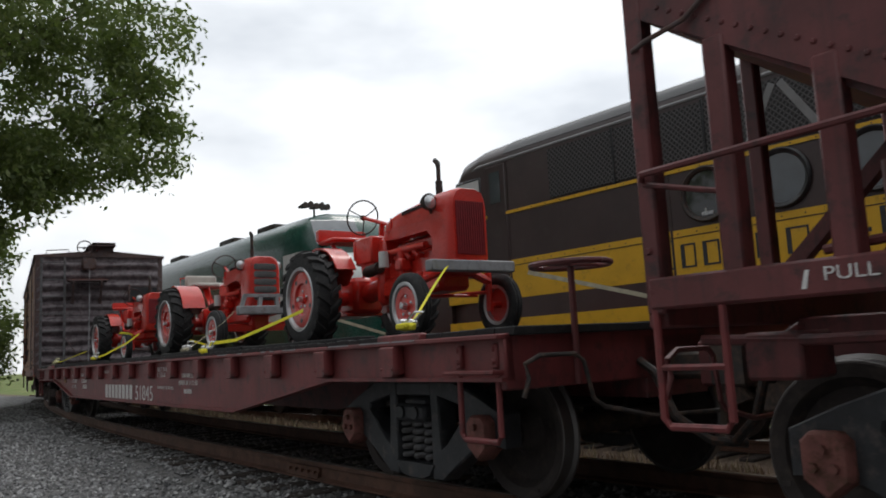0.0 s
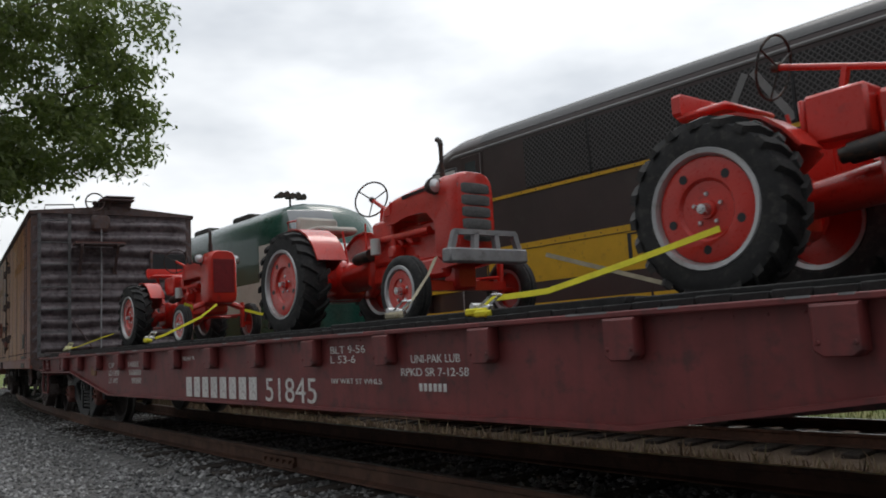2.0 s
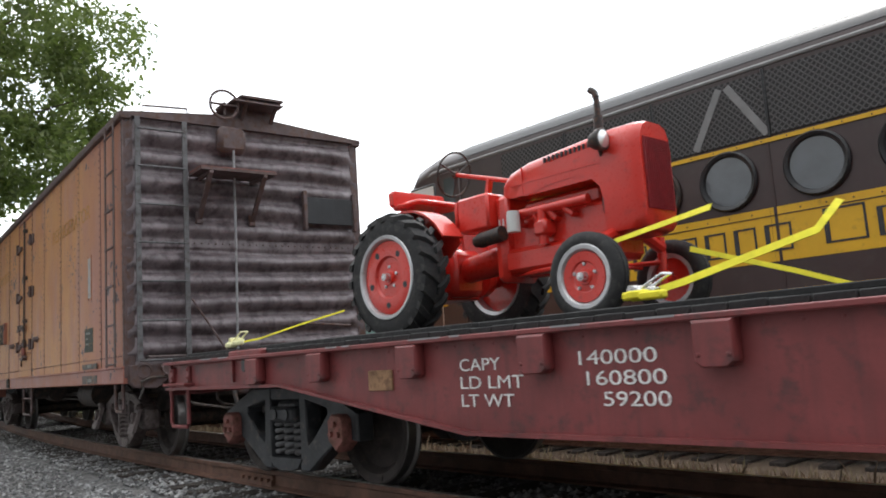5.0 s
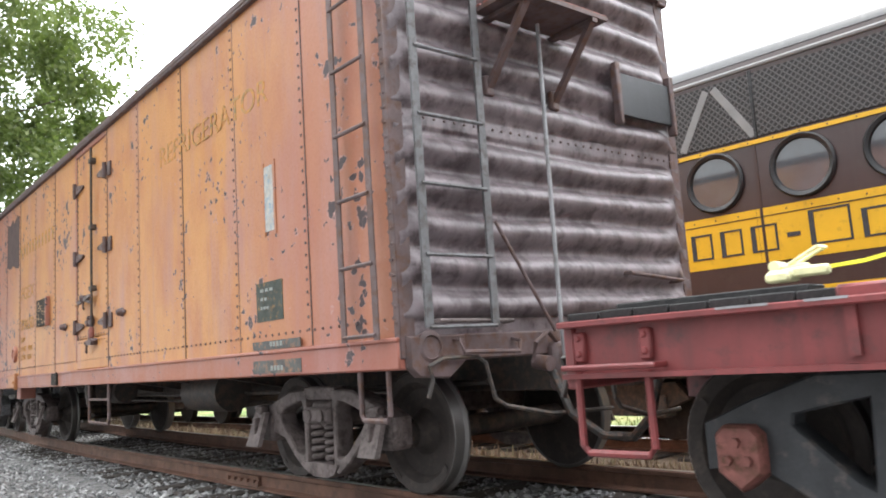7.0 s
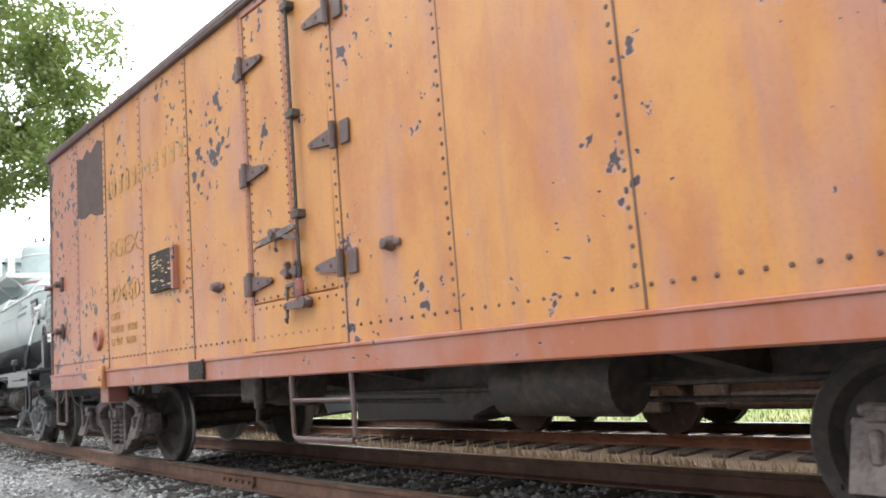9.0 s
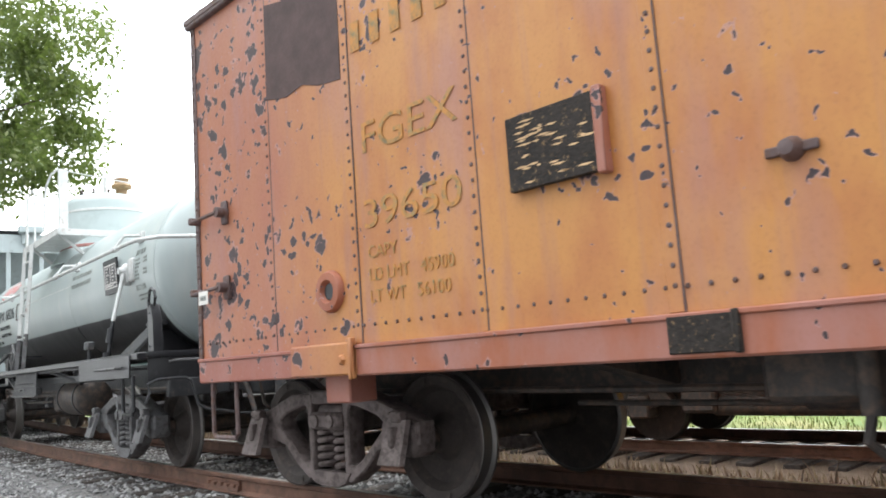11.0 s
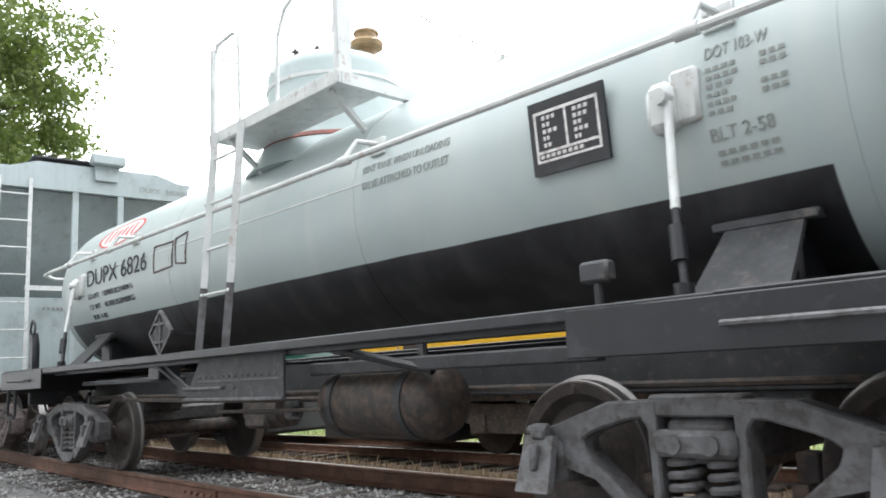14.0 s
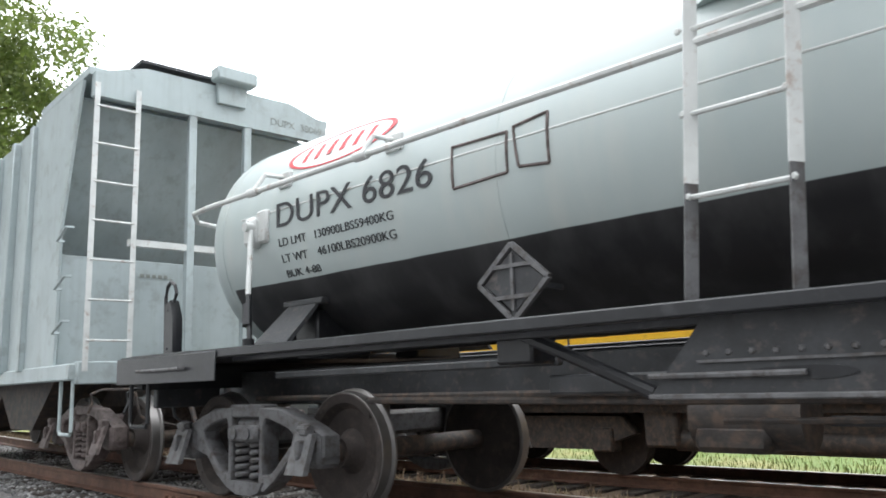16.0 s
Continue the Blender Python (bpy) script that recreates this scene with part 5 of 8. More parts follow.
# ---- tractors ----
def tyre(parent, x, y, r, width, lugs, rim, disc_mat, name="rear_wheel", sgn=-1, holes=True):
    """One wheel: tyre, silver rim, red disc. sgn -1: outer face towards the camera's side."""
    h = width / 2
    inner = rim
    prof = [(inner, h * 0.75), (inner + 0.02, h * 0.92), ((inner + r) / 2, h * 1.0), (r * 0.94, h * 0.85), (r * 0.985, h * 0.4), (r * 0.99, 0), (r * 0.985, -h * 0.4), (r * 0.94, -h * 0.85), ((inner + r) / 2, -h), (inner + 0.02, -h * 0.92), (inner, -h * 0.75)]
    t = Shape().lathe(prof, (0, 0, 0), n=36)
    t.f = [f for f in t.f if len(f) == 4]
    if not lugs:
        t = Shape().lathe(prof[:4] + [(r * 0.99, h * 0.62), (r * 1.01, h * 0.55), (r * 0.975, h * 0.35), (r * 0.975, h * 0.2), (r * 1.015, h * 0.08), (r * 1.015, -h * 0.08), (r * 0.975, -h * 0.2), (r * 0.975, -h * 0.35), (r * 1.01, -h * 0.55), (r * 0.99, -h * 0.62)] + prof[7:], n=36)
        t.f = [f for f in t.f if len(f) == 4]
    w = part(name, t, M_TYRE, parent, "ribbed black tyre" if not lugs else "black tyre with deep lugs")
    for e in (-1, 1) if lugs else ():
        lug = Shape()
        pts = [(da, e * h * u, r * 0.965 if u < 1 else r * 0.90) for u, da in ((0.02, 0.0), (0.55, 0.10), (1.04, 0.20))]
        wd = 0.036 / r
        rings = []
        for a, y2, q in pts:
            rings.append([((q + dr) * math.cos(a + da), y2, (q + dr) * math.sin(a + da)) for da, dr in ((-wd, 0), (wd, 0), (wd * 0.7, 0.04), (-wd * 0.7, 0.04))])
        lug = part("lug", lug.loft(rings), M_TYRE, w)
        lug.matrix_basis = Matrix.Rotation(0.0 if e > 0 else 3.14159 / lugs, 4, "Y")
        for i in range(1, lugs):
            again(lug, w, Matrix.Rotation(6.28319 * (i + (0.0 if e > 0 else 0.5)) / lugs, 4, "Y"))
    rm = Shape().lathe([(inner + 0.022, sgn * h * 0.92), (inner + 0.016, sgn * h * 0.99), (inner - 0.008, sgn * h * 0.96), (inner - 0.022, sgn * h * 0.7), (inner - 0.030, sgn * h * 0.3), (inner - 0.030, -sgn * h * 0.7), (inner, -sgn * h * 0.8)], n=36)
    rm.f = [f for f in rm.f if len(f) == 4]
    part("rim", rm, M_RIM, w, "bright silver rim")
    ds = Shape().lathe([(0.001, sgn * h * 0.72), (0.05, sgn * h * 0.72), (0.055, sgn * h * 0.58), (inner * 0.5, sgn * h * 0.55), (inner * 0.55, sgn * h * 0.72), (inner * 0.86, sgn * h * 0.78), (inner - 0.024, sgn * h * 0.72), (inner - 0.022, sgn * h * 0.5), (inner - 0.026, 0), (0.001, 0)], n=36)
    part("wheel_disc", ds, disc_mat, w, "red wheel disc")
    hub = Shape().lathe([(0.001, sgn * (h * 0.74 + 0.05)), (0.028, sgn * (h * 0.74 + 0.045)), (0.035, sgn * h * 0.6)], n=16)
    for i in range(5):
        a = 1.2566 * i + 0.3
        part("wheel_bolt", Shape().stud(0.085 * math.cos(a), sgn * h * 0.60, 0.085 * math.sin(a), 0.016, (0, sgn, 0), 6), M_CHROME, w)
    part("hub", hub, M_CHROME, w, "bare metal hub")
    if holes:
        for i in range(5):
            dk = Shape()
            a = 1.2566 * i + 0.9
            rr = inner * 0.70
            dk.lathe([(0.001, sgn * (h * 0.765)), (0.026, sgn * (h * 0.765)), (0.026, sgn * h * 0.60)], (rr * math.cos(a), 0, rr * math.sin(a)), n=10)
            part("disc_hole", dk, M_BLACK, w, "dark round hole")
    w.matrix_basis = pose(x, y, r)
    return w


def hood_shape(x0, x1, w, z0f, z1r, z1f, round_back=0.25):
    """Hood: flat sides, rounded top edges, rear end drawn in."""
    s = Shape()
    rings = []

    def ring(x, hw, zb, zt, soft):
        pts = [(x, -hw, zb), (x, -hw, zt - soft)]
        for i in range(1, 6):
            a = 1.5708 * i / 6
            pts.append((x, -hw + soft * (1 - math.cos(a)), zt - soft + soft * math.sin(a)))
        return pts + [(p[0], -p[1], p[2]) for p in reversed(pts)]
    for u, kw, lift in ((0.0, 0.42, 0.12), (0.04, 0.66, 0.06), (0.12, 0.86, 0.02), (0.28, 0.98, 0.0), (0.6, 1.0, 0.0), (0.92, 1.0, 0.0), (0.975, 0.98, 0.012), (1.0, 0.92, 0.04)):
        x = x0 + (x1 - x0) * u
        zt = z1r + (z1f - z1r) * u - lift
        zb = z0f + lift * 0.8
        rings.append(ring(x, w * kw, zb, zt, min(0.10, w * kw * 0.6)))
    return s.loft(rings)


def build_tractor(x, kind, label, size=1.0):
    """kind: 'small' (round-backed hood, square box beside the driver) or 'large' (long hood, banded grille)."""
    big = kind == "large"
    tr = thing("tractor", label, "tractor", group="tractors on the flat car")
    rides(tr, FLAT, pose(x, 0.0, 1.09) @ Matrix.Scale(size, 4))
    R, r = (0.53, 0.295) if big else (0.49, 0.285)
    base = 2.0 if big else 1.79
    yr, yf = (0.60, 0.60) if big else (0.60, 0.50)
    for s in (-1, 1):
        tyre(tr, 0, s * yr, R, 0.30 if big else 0.25, 20, R * 0.64, M_RED, "rear_wheel", s)
        tyre(tr, base, s * yf, r, 0.15 if big else 0.12, 0, r * 0.66, M_RED, "front_wheel", s, False)
    zh = 1.18 if not big else 1.20
    # axle housing, gearbox, torque tube
    part("rear_axle", Shape().tube((0, -yr + 0.05, R), (0, yr - 0.05, R), 0.075, 12).box(-0.20, 0.22, -0.18, 0.18, R - 0.17, R + 0.22, 0.05), M_RED, tr)
    for e in (-1, 1):
        part("final_drive", Shape().lathe([(0.001, e * 0.42), (0.13, e * 0.42), (0.16, e * 0.36), (0.16, e * 0.30), (0.001, e * 0.30)], (0, 0, R)), M_RED, tr)
    xe = base * 0.40
    part("torque_tube", Shape().tube((0.1, 0, R + 0.03), (xe + 0.1, 0, R + 0.10), 0.10 if not big else 0.15, 14, 0.12 if not big else 0.17).box(xe - 0.02, xe + 0.10, -0.2, 0.2, R - 0.12, R + 0.32, 0.04), M_RED, tr)
    eng = part("engine", Shape().box(xe + 0.08, base - 0.02, -0.11, 0.11, 0.50, 0.84, 0.02).box(xe + 0.05, base + 0.02, -0.17, 0.17, 0.42, 0.62, 0.04).box(xe + 0.20, base - 0.14, -0.075, 0.075, 0.84, 0.97, 0.03), M_RED, tr)
    part("radiator_core", Shape().box(base - 0.02, base + 0.06, -0.19, 0.19, 0.6, 1.2), M_BLACK, tr)
    part("fan_belt", Shape().lathe([(0.15, 0.0), (0.17, 0.005), (0.17, 0.03), (0.15, 0.035)], (base - 0.08, 0, 0.80), "x", 20), M_BLACK, eng)
    for i in range(4):
        part("manifold_pipe", Shape().pipe([(xe + 0.25 + i * 0.16, -0.10, 0.78), (xe + 0.25 + i * 0.16, -0.165, 0.78), (xe + 0.27 + i * 0.13, -0.18, 0.85)], 0.024), M_RED, eng)
    part("manifold", Shape().tube((xe + 0.2, -0.18, 0.86), (base - 0.18, -0.18, 0.86), 0.035, 10), M_RED, eng)
    part("carburettor", Shape().box(xe + 0.42, xe + 0.54, -0.24, -0.10, 0.66, 0.78, 0.02).tube((xe + 0.48, -0.19, 0.60), (xe + 0.48, -0.19, 0.86), 0.035, 10), M_RED, eng)
    part("oil_filter", Shape().tube((xe + 0.26, -0.26, 0.72), (xe + 0.26, -0.26, 0.86), 0.050, 14).tube((xe + 0.26, -0.26, 0.86), (xe + 0.26, -0.26, 0.875), 0.046, 14), M_CREAM, eng, "white canister")
    part("starter", Shape().tube((xe - 0.14, -0.21, 0.72), (xe + 0.10, -0.21, 0.74), 0.06, 14).tube((xe - 0.19, -0.21, 0.715), (xe - 0.14, -0.21, 0.72), 0.045, 12), M_BLACKPIPE, eng, "black cylinder")
    # hood, side panel below, grille
    h0 = 0.74 if not big else 0.98
    hood = part("hood", hood_shape(h0, base + 0.14, 0.20 if not big else 0.22, 0.98 if not big else 1.02, 1.22 if not big else 1.22, 1.32, 0.3), M_RED, tr, angle=50)
    part("hood_line", Shape().box(h0 + 0.18, base + 0.06, -0.206 if not big else -0.226, -0.19, 1.075, 1.083).box(h0 + 0.30, h0 + 0.305, -0.207 if not big else -0.227, -0.19, 1.0, 1.2), M_RED, hood)
    for i in range(14):
        nb = Shape()
        u = 0.44 + i * 0.033
        xx = h0 + (base + 0.14 - h0) * u
        nb.box(xx, xx + 0.017, -0.209 if not big else -0.229, -0.19, 1.165 + 0.05 * u, 1.20 + 0.05 * u)
        part("name_bar", nb, M_BLACK, hood, "dark raised bar")
    # front shell round the radiator
    fx = base + 0.13
    shell = Shape()
    rings = []
    for xx, k in ((fx - 0.16, 1.0), (fx + 0.01, 1.0), (fx + 0.07, 0.97), (fx + 0.12, 0.91), (fx + 0.14, 0.82)):
        hw, zt, zb = (0.215 if not big else 0.235) * k, 1.22 + 0.10 * k, 0.72 - 0.16 * k
        pts = [(xx, -hw * 0.7, zb), (xx, -hw * 0.93, zb + 0.03), (xx, -hw, zb + 0.10), (xx, -hw, zt - 0.17), (xx, -hw * 0.94, zt - 0.09), (xx, -hw * 0.77, zt - 0.03), (xx, -hw * 0.4, zt)]
        rings.append(pts + [(p[0], -p[1], p[2]) for p in reversed(pts)])
    gs = part("radiator_shell", shell.loft(rings), M_RED, tr, angle=45)
    for e in (-1, 1):
        arch = [(fx - 0.15, 0.60), (fx - 0.10, 0.58), (fx - 0.10, 1.10), (h0 + 0.30, 1.10), (h0 + 0.22, 0.99), (h0 + 0.36, 0.985), (h0 + 0.52, 1.015), (fx - 0.40, 1.03), (fx - 0.27, 1.0), (fx - 0.19, 0.92), (fx - 0.16, 0.80)]
        hw = 0.200 if not big else 0.222
        part("cheek", Shape().prism(arch[::e], e * (hw - 0.022), e * (hw + 0.003), "y", 0.006), M_RED, hood, "arched side edge of the hood")
    if big:
        g = Shape()
        for i in range(5):
            z = 0.70 + i * 0.104
            g.prism([(fx - 0.06, -0.20), (fx + 0.135, -0.195), (fx + 0.165, 0), (fx + 0.135, 0.195), (fx - 0.06, 0.20)], z, z + 0.092, "z", 0.012)
        part("grille", g, surface("grey_mesh_grille", (0.10, 0.10, 0.10), 0.6, vary=0.4, scale=60, fine=300, bump=0.8), gs, "banded grey mesh grille")
    else:
        g = Shape().box(fx + 0.10, fx + 0.148, -0.165, 0.165, 0.70, 1.20, 0.02)
        for i in range(13):
            g.box(fx + 0.145, fx + 0.156, -0.155 + i * 0.0245, -0.149 + i * 0.0245, 0.71, 1.19)
        part("grille", g, surface("dull_red_grille", (0.24, 0.012, 0.018), 0.5, vary=0.2, scale=20), gs, "dark red slotted grille")
    for s in (-1, 1):
        lamp = part("headlight", Shape().lathe([(0.02, -0.09), (0.055, -0.05), (0.075, 0.0), (0.078, 0.03), (0.07, 0.035)], (base + 0.02, s * 0.27, 1.21), "x", 18).tube((base + 0.0, s * 0.27, 1.21), (base - 0.02, s * 0.20, 1.12), 0.018, 7), M_BLACKPIPE, tr)
        part("lens", Shape().lathe([(0.001, 0.05), (0.04, 0.046), (0.072, 0.03)], (base + 0.02, s * 0.27, 1.21), "x", 18), M_LENS, lamp, "clear lamp lens")
    # exhaust
    ex, up = (base - 0.15, 1.60) if not big else (base - 0.15, 1.64)
    part("exhaust", Shape().tube((ex, -0.02, 1.2), (ex, -0.02, 1.46), 0.034 if not big else 0.026, 12).tube((ex, -0.02, 1.46), (ex, -0.02, up), 0.022, 10).pipe([(ex, -0.02, up), (ex - 0.01, -0.02, up + 0.04), (ex - 0.05, -0.02, up + 0.07)], 0.026), M_BLACKPIPE, tr, "black upright exhaust with a bent tip")
    # steering column and wheel
    sw = Vector((0.12, 0.02, 1.37)) if not big else Vector((0.66, 0, 1.34))
    foot = Vector((0.82, 0.02, 1.16)) if not big else Vector((1.0, 0, 1.14))
    part("steering_column", Shape().tube(foot, sw, 0.020, 10).bar(foot.lerp(sw, 0.45), foot.lerp(sw, 0.45) - Vector((0.05, 0, 0.2)), 0.05, 0.03), M_RED, tr)
    d = (sw - foot).normalized()
    q = d.to_track_quat("Z", "Y")
    wh = Shape().pipe([sw + q @ Vector((0.19 * math.cos(0.2618 * i), 0.19 * math.sin(0.2618 * i), 0.03)) for i in range(25)], 0.009, 7)
    for i in range(3):
        wh.tube(sw, sw + q @ Vector((0.20 * math.cos(2.0944 * i + 0.4), 0.20 * math.sin(2.0944 * i + 0.4), 0.03)), 0.007, 6)
    wh.tube(sw - d * 0.01, sw + d * 0.035, 0.03, 10)
    part("steering_wheel", wh, M_BLACKPIPE, tr, "thin black steering wheel")
    part("levers", Shape().pipe([(0.25, -0.08, R + 0.2), (0.20, -0.10, R + 0.55)], 0.012).pipe([(0.36, 0.08, R + 0.2), (0.34, 0.10, R + 0.62)], 0.010), M_RED, tr)
    # fenders
    for s in (-1, 1):
        f = Shape()
        rings = []
        wide = 0.11 if not big else 0.17
        for i in range(9):
            a = radians((30 if not big else 20) + i * (15 if not big else 17))
            rr = R + 0.055
            yy = s * (yr - (0.20 if not big else 0.16))
            c, sn = math.cos(a), math.sin(a)
            rings.append([(rr * c, yy - wide, R + rr * sn), (rr * c, yy + wide, R + rr * sn), ((rr - 0.018) * c, yy + wide, R + (rr - 0.018) * sn), ((rr - 0.018) * c, yy - wide, R + (rr - 0.018) * sn)])
        f.loft(rings)
        inner = [(R + 0.05) * Vector((math.cos(radians(25 + i * 16)), 0, math.sin(radians(25 + i * 16)))) for i in range(9)]
        yy = s * (yr - 0.20 - wide * 0.6)
        f.prism([(p.x, R + p.z) for p in inner] + [(-0.3, R + 0.12), (0.35, R + 0.12)], yy - 0.006, yy + 0.006, "y")
        part("fender", f, M_RED, tr)
    if big:
        part("seat", Shape().box(-0.50, -0.05, -0.26, 0.26, 1.10, 1.18, 0.03).box(-0.56, -0.48, -0.26, 0.26, 1.12, 1.34, 0.03), surface("pale_seat_vinyl", (0.45, 0.42, 0.38), 0.6), tr, "pale padded seat")
        part("seat_frame", Shape().bar((0.1, 0, R + 0.18), (-0.3, 0, 1.10), 0.10, 0.05), M_RED, tr)
        part("seat_rail", Shape().pipe([(-0.5, -0.25, 1.13), (-0.62, -0.3, 1.12), (-0.66, -0.3, 1.30), (-0.52, -0.25, 1.30)], 0.012), M_RED, tr)
        part("hitch_frame", Shape().box(-0.45, -0.1, -0.3, 0.3, 0.35, 0.42, 0.02).bar((-0.4, -0.28, 0.38), (-0.2, -0.28, 0.8), 0.04, 0.04), M_RED, tr)
        part("side_panel", Shape().box(0.86, 1.22, -0.17, 0.17, 0.62, 1.06, 0.03), M_RED, tr)
    else:
        bx = part("battery_box", Shape().box(0.36, 0.70, -0.24, -0.02, 0.80, 1.08, 0.02).box(0.34, 0.37, -0.25, 0.0, 0.86, 1.06, 0.008), M_RED, tr)
        part("tank_support", Shape().box(0.70, xe + 0.12, -0.16, 0.16, 0.62, 1.04, 0.03), M_RED, tr)
        bars("decal", tr, side(0.74, -0.163, 0.74), 0.24, 0.12, 6, M_CREAM, "small pale decal", 0.7)
        back = Shape().prism([(-0.42, -0.30), (-0.36, -0.30), (-0.36, 0.30), (-0.42, 0.30)], 1.16, 1.30, "z", 0.02)
        part("seat", back.box(-0.42, -0.06, -0.28, 0.28, 1.13, 1.18, 0.02), M_RED, tr, "red bench seat with a low back")
        for y in (-0.15, 0.15):
            part("seat_frame", Shape().bar((0.0, y, R + 0.2), (-0.32, y, 1.14), 0.04, 0.03), M_RED, tr)
        part("drawbar", Shape().box(-0.5, 0.1, -0.22, 0.22, 0.30, 0.34, 0.01), M_RED, tr)
    # front axle
    ax = Shape()
    if big:
        ax.bar((base, -yf + 0.1, r + 0.04), (base, yf - 0.1, r + 0.04), 0.09, 0.08).box(base - 0.1, base + 0.1, -0.12, 0.12, r, 0.62, 0.03)
    else:
        ax.pipe([(base, -yf + 0.12, r + 0.22), (base, -0.20, r + 0.29), (base, 0, r + 0.31), (base, 0.20, r + 0.29), (base, yf - 0.12, r + 0.22)], 0.042, 8)
        ax.box(base - 0.07, base + 0.07, -0.08, 0.08, r + 0.26, 0.62, 0.02)
    part("front_axle", ax, M_RED, tr)
    for s in (-1, 1):
        part("spindle", Shape().tube((base, s * (yf - 0.12), r - 0.06), (base, s * (yf - 0.12), r + 0.30), 0.032, 10).tube((base, s * (yf - 0.14), r), (base, s * yf, r), 0.03, 10), M_RED, tr)
    part("tie_rod", Shape().pipe([(base - 0.18, -yf + 0.12, r + 0.10), (base - 0.18, yf - 0.12, r + 0.10)], 0.014).pipe([(xe, -0.05, 0.42), (base, -yf + 0.14, r + 0.12)], 0.018).pipe([(xe, 0.05, 0.42), (base, yf - 0.14, r + 0.12)], 0.018), M_RED, tr)
    return tr


def build_tractors():
    a = build_tractor(4.27, "small", "glossy red vintage farm tractor with a grey bumper bar, strapped down", 1.05)
    part("bumper", Shape().box(1.99, 2.10, -0.46, 0.46, 0.56, 0.66, 0.012), M_GREYPLANK, a, "grey steel bumper bar")
    for y in (-0.16, 0.16):
        part("bumper_bracket", Shape().bar((1.8, y, 0.60), (2.0, y, 0.61), 0.06, 0.04), M_RED, a)
    b = build_tractor(-0.67, "large", "larger red vintage tractor with banded grey grille and bumper guard")
    bp = part("bumper", Shape().box(2.30, 2.42, -0.44, 0.44, 0.50, 0.62, 0.015), M_GREYPLANK, b, "grey steel bumper with an upright guard")
    part("guard_rail", Shape().bar((2.36, -0.34, 0.76), (2.36, 0.34, 0.76), 0.05, 0.045), M_GREYPLANK, bp)
    for y in (-0.33, -0.11, 0.11, 0.33):
        part("guard_post", Shape().bar((2.36, y * 1.15, 0.61), (2.36, y, 0.76), 0.05, 0.05), M_GREYPLANK, bp)
    for y in (-0.16, 0.16):
        part("bumper_bracket", Shape().bar((1.95, y, 0.52), (2.31, y, 0.55), 0.06, 0.06), M_RED, b)
    build_tractor(-5.96, "small", "small red vintage farm tractor with bright rims, strapped down", 0.97)


def strap(pts, mat, label, width=0.042):
    """A flat webbing strap through the points, in the flat car's space; turned slightly like a tight belt."""
    s = Shape()
    pts = [Vector(p) for p in pts]
    rings = []
    for i, p in enumerate(pts):
        d = (pts[min(i + 1, len(pts) - 1)] - pts[max(i - 1, 0)]).normalized()
        w = d.cross(Vector((0.25, -0.9, 0.35))).normalized() * width / 2
        t = d.cross(w).normalized() * 0.0025
        rings.append([p - w - t, p + w - t, p + w + t, p - w + t])
    s.loft(rings)
    base = pts[0]
    ob = thing("tie_down_strap", label, "strap", group="tie-down straps")
    rides(ob, FLAT, Matrix.Translation(base))
    s.v = [tuple(Vector(v) - base) for v in s.v]
    part("webbing", s, mat, ob)
    return ob, base


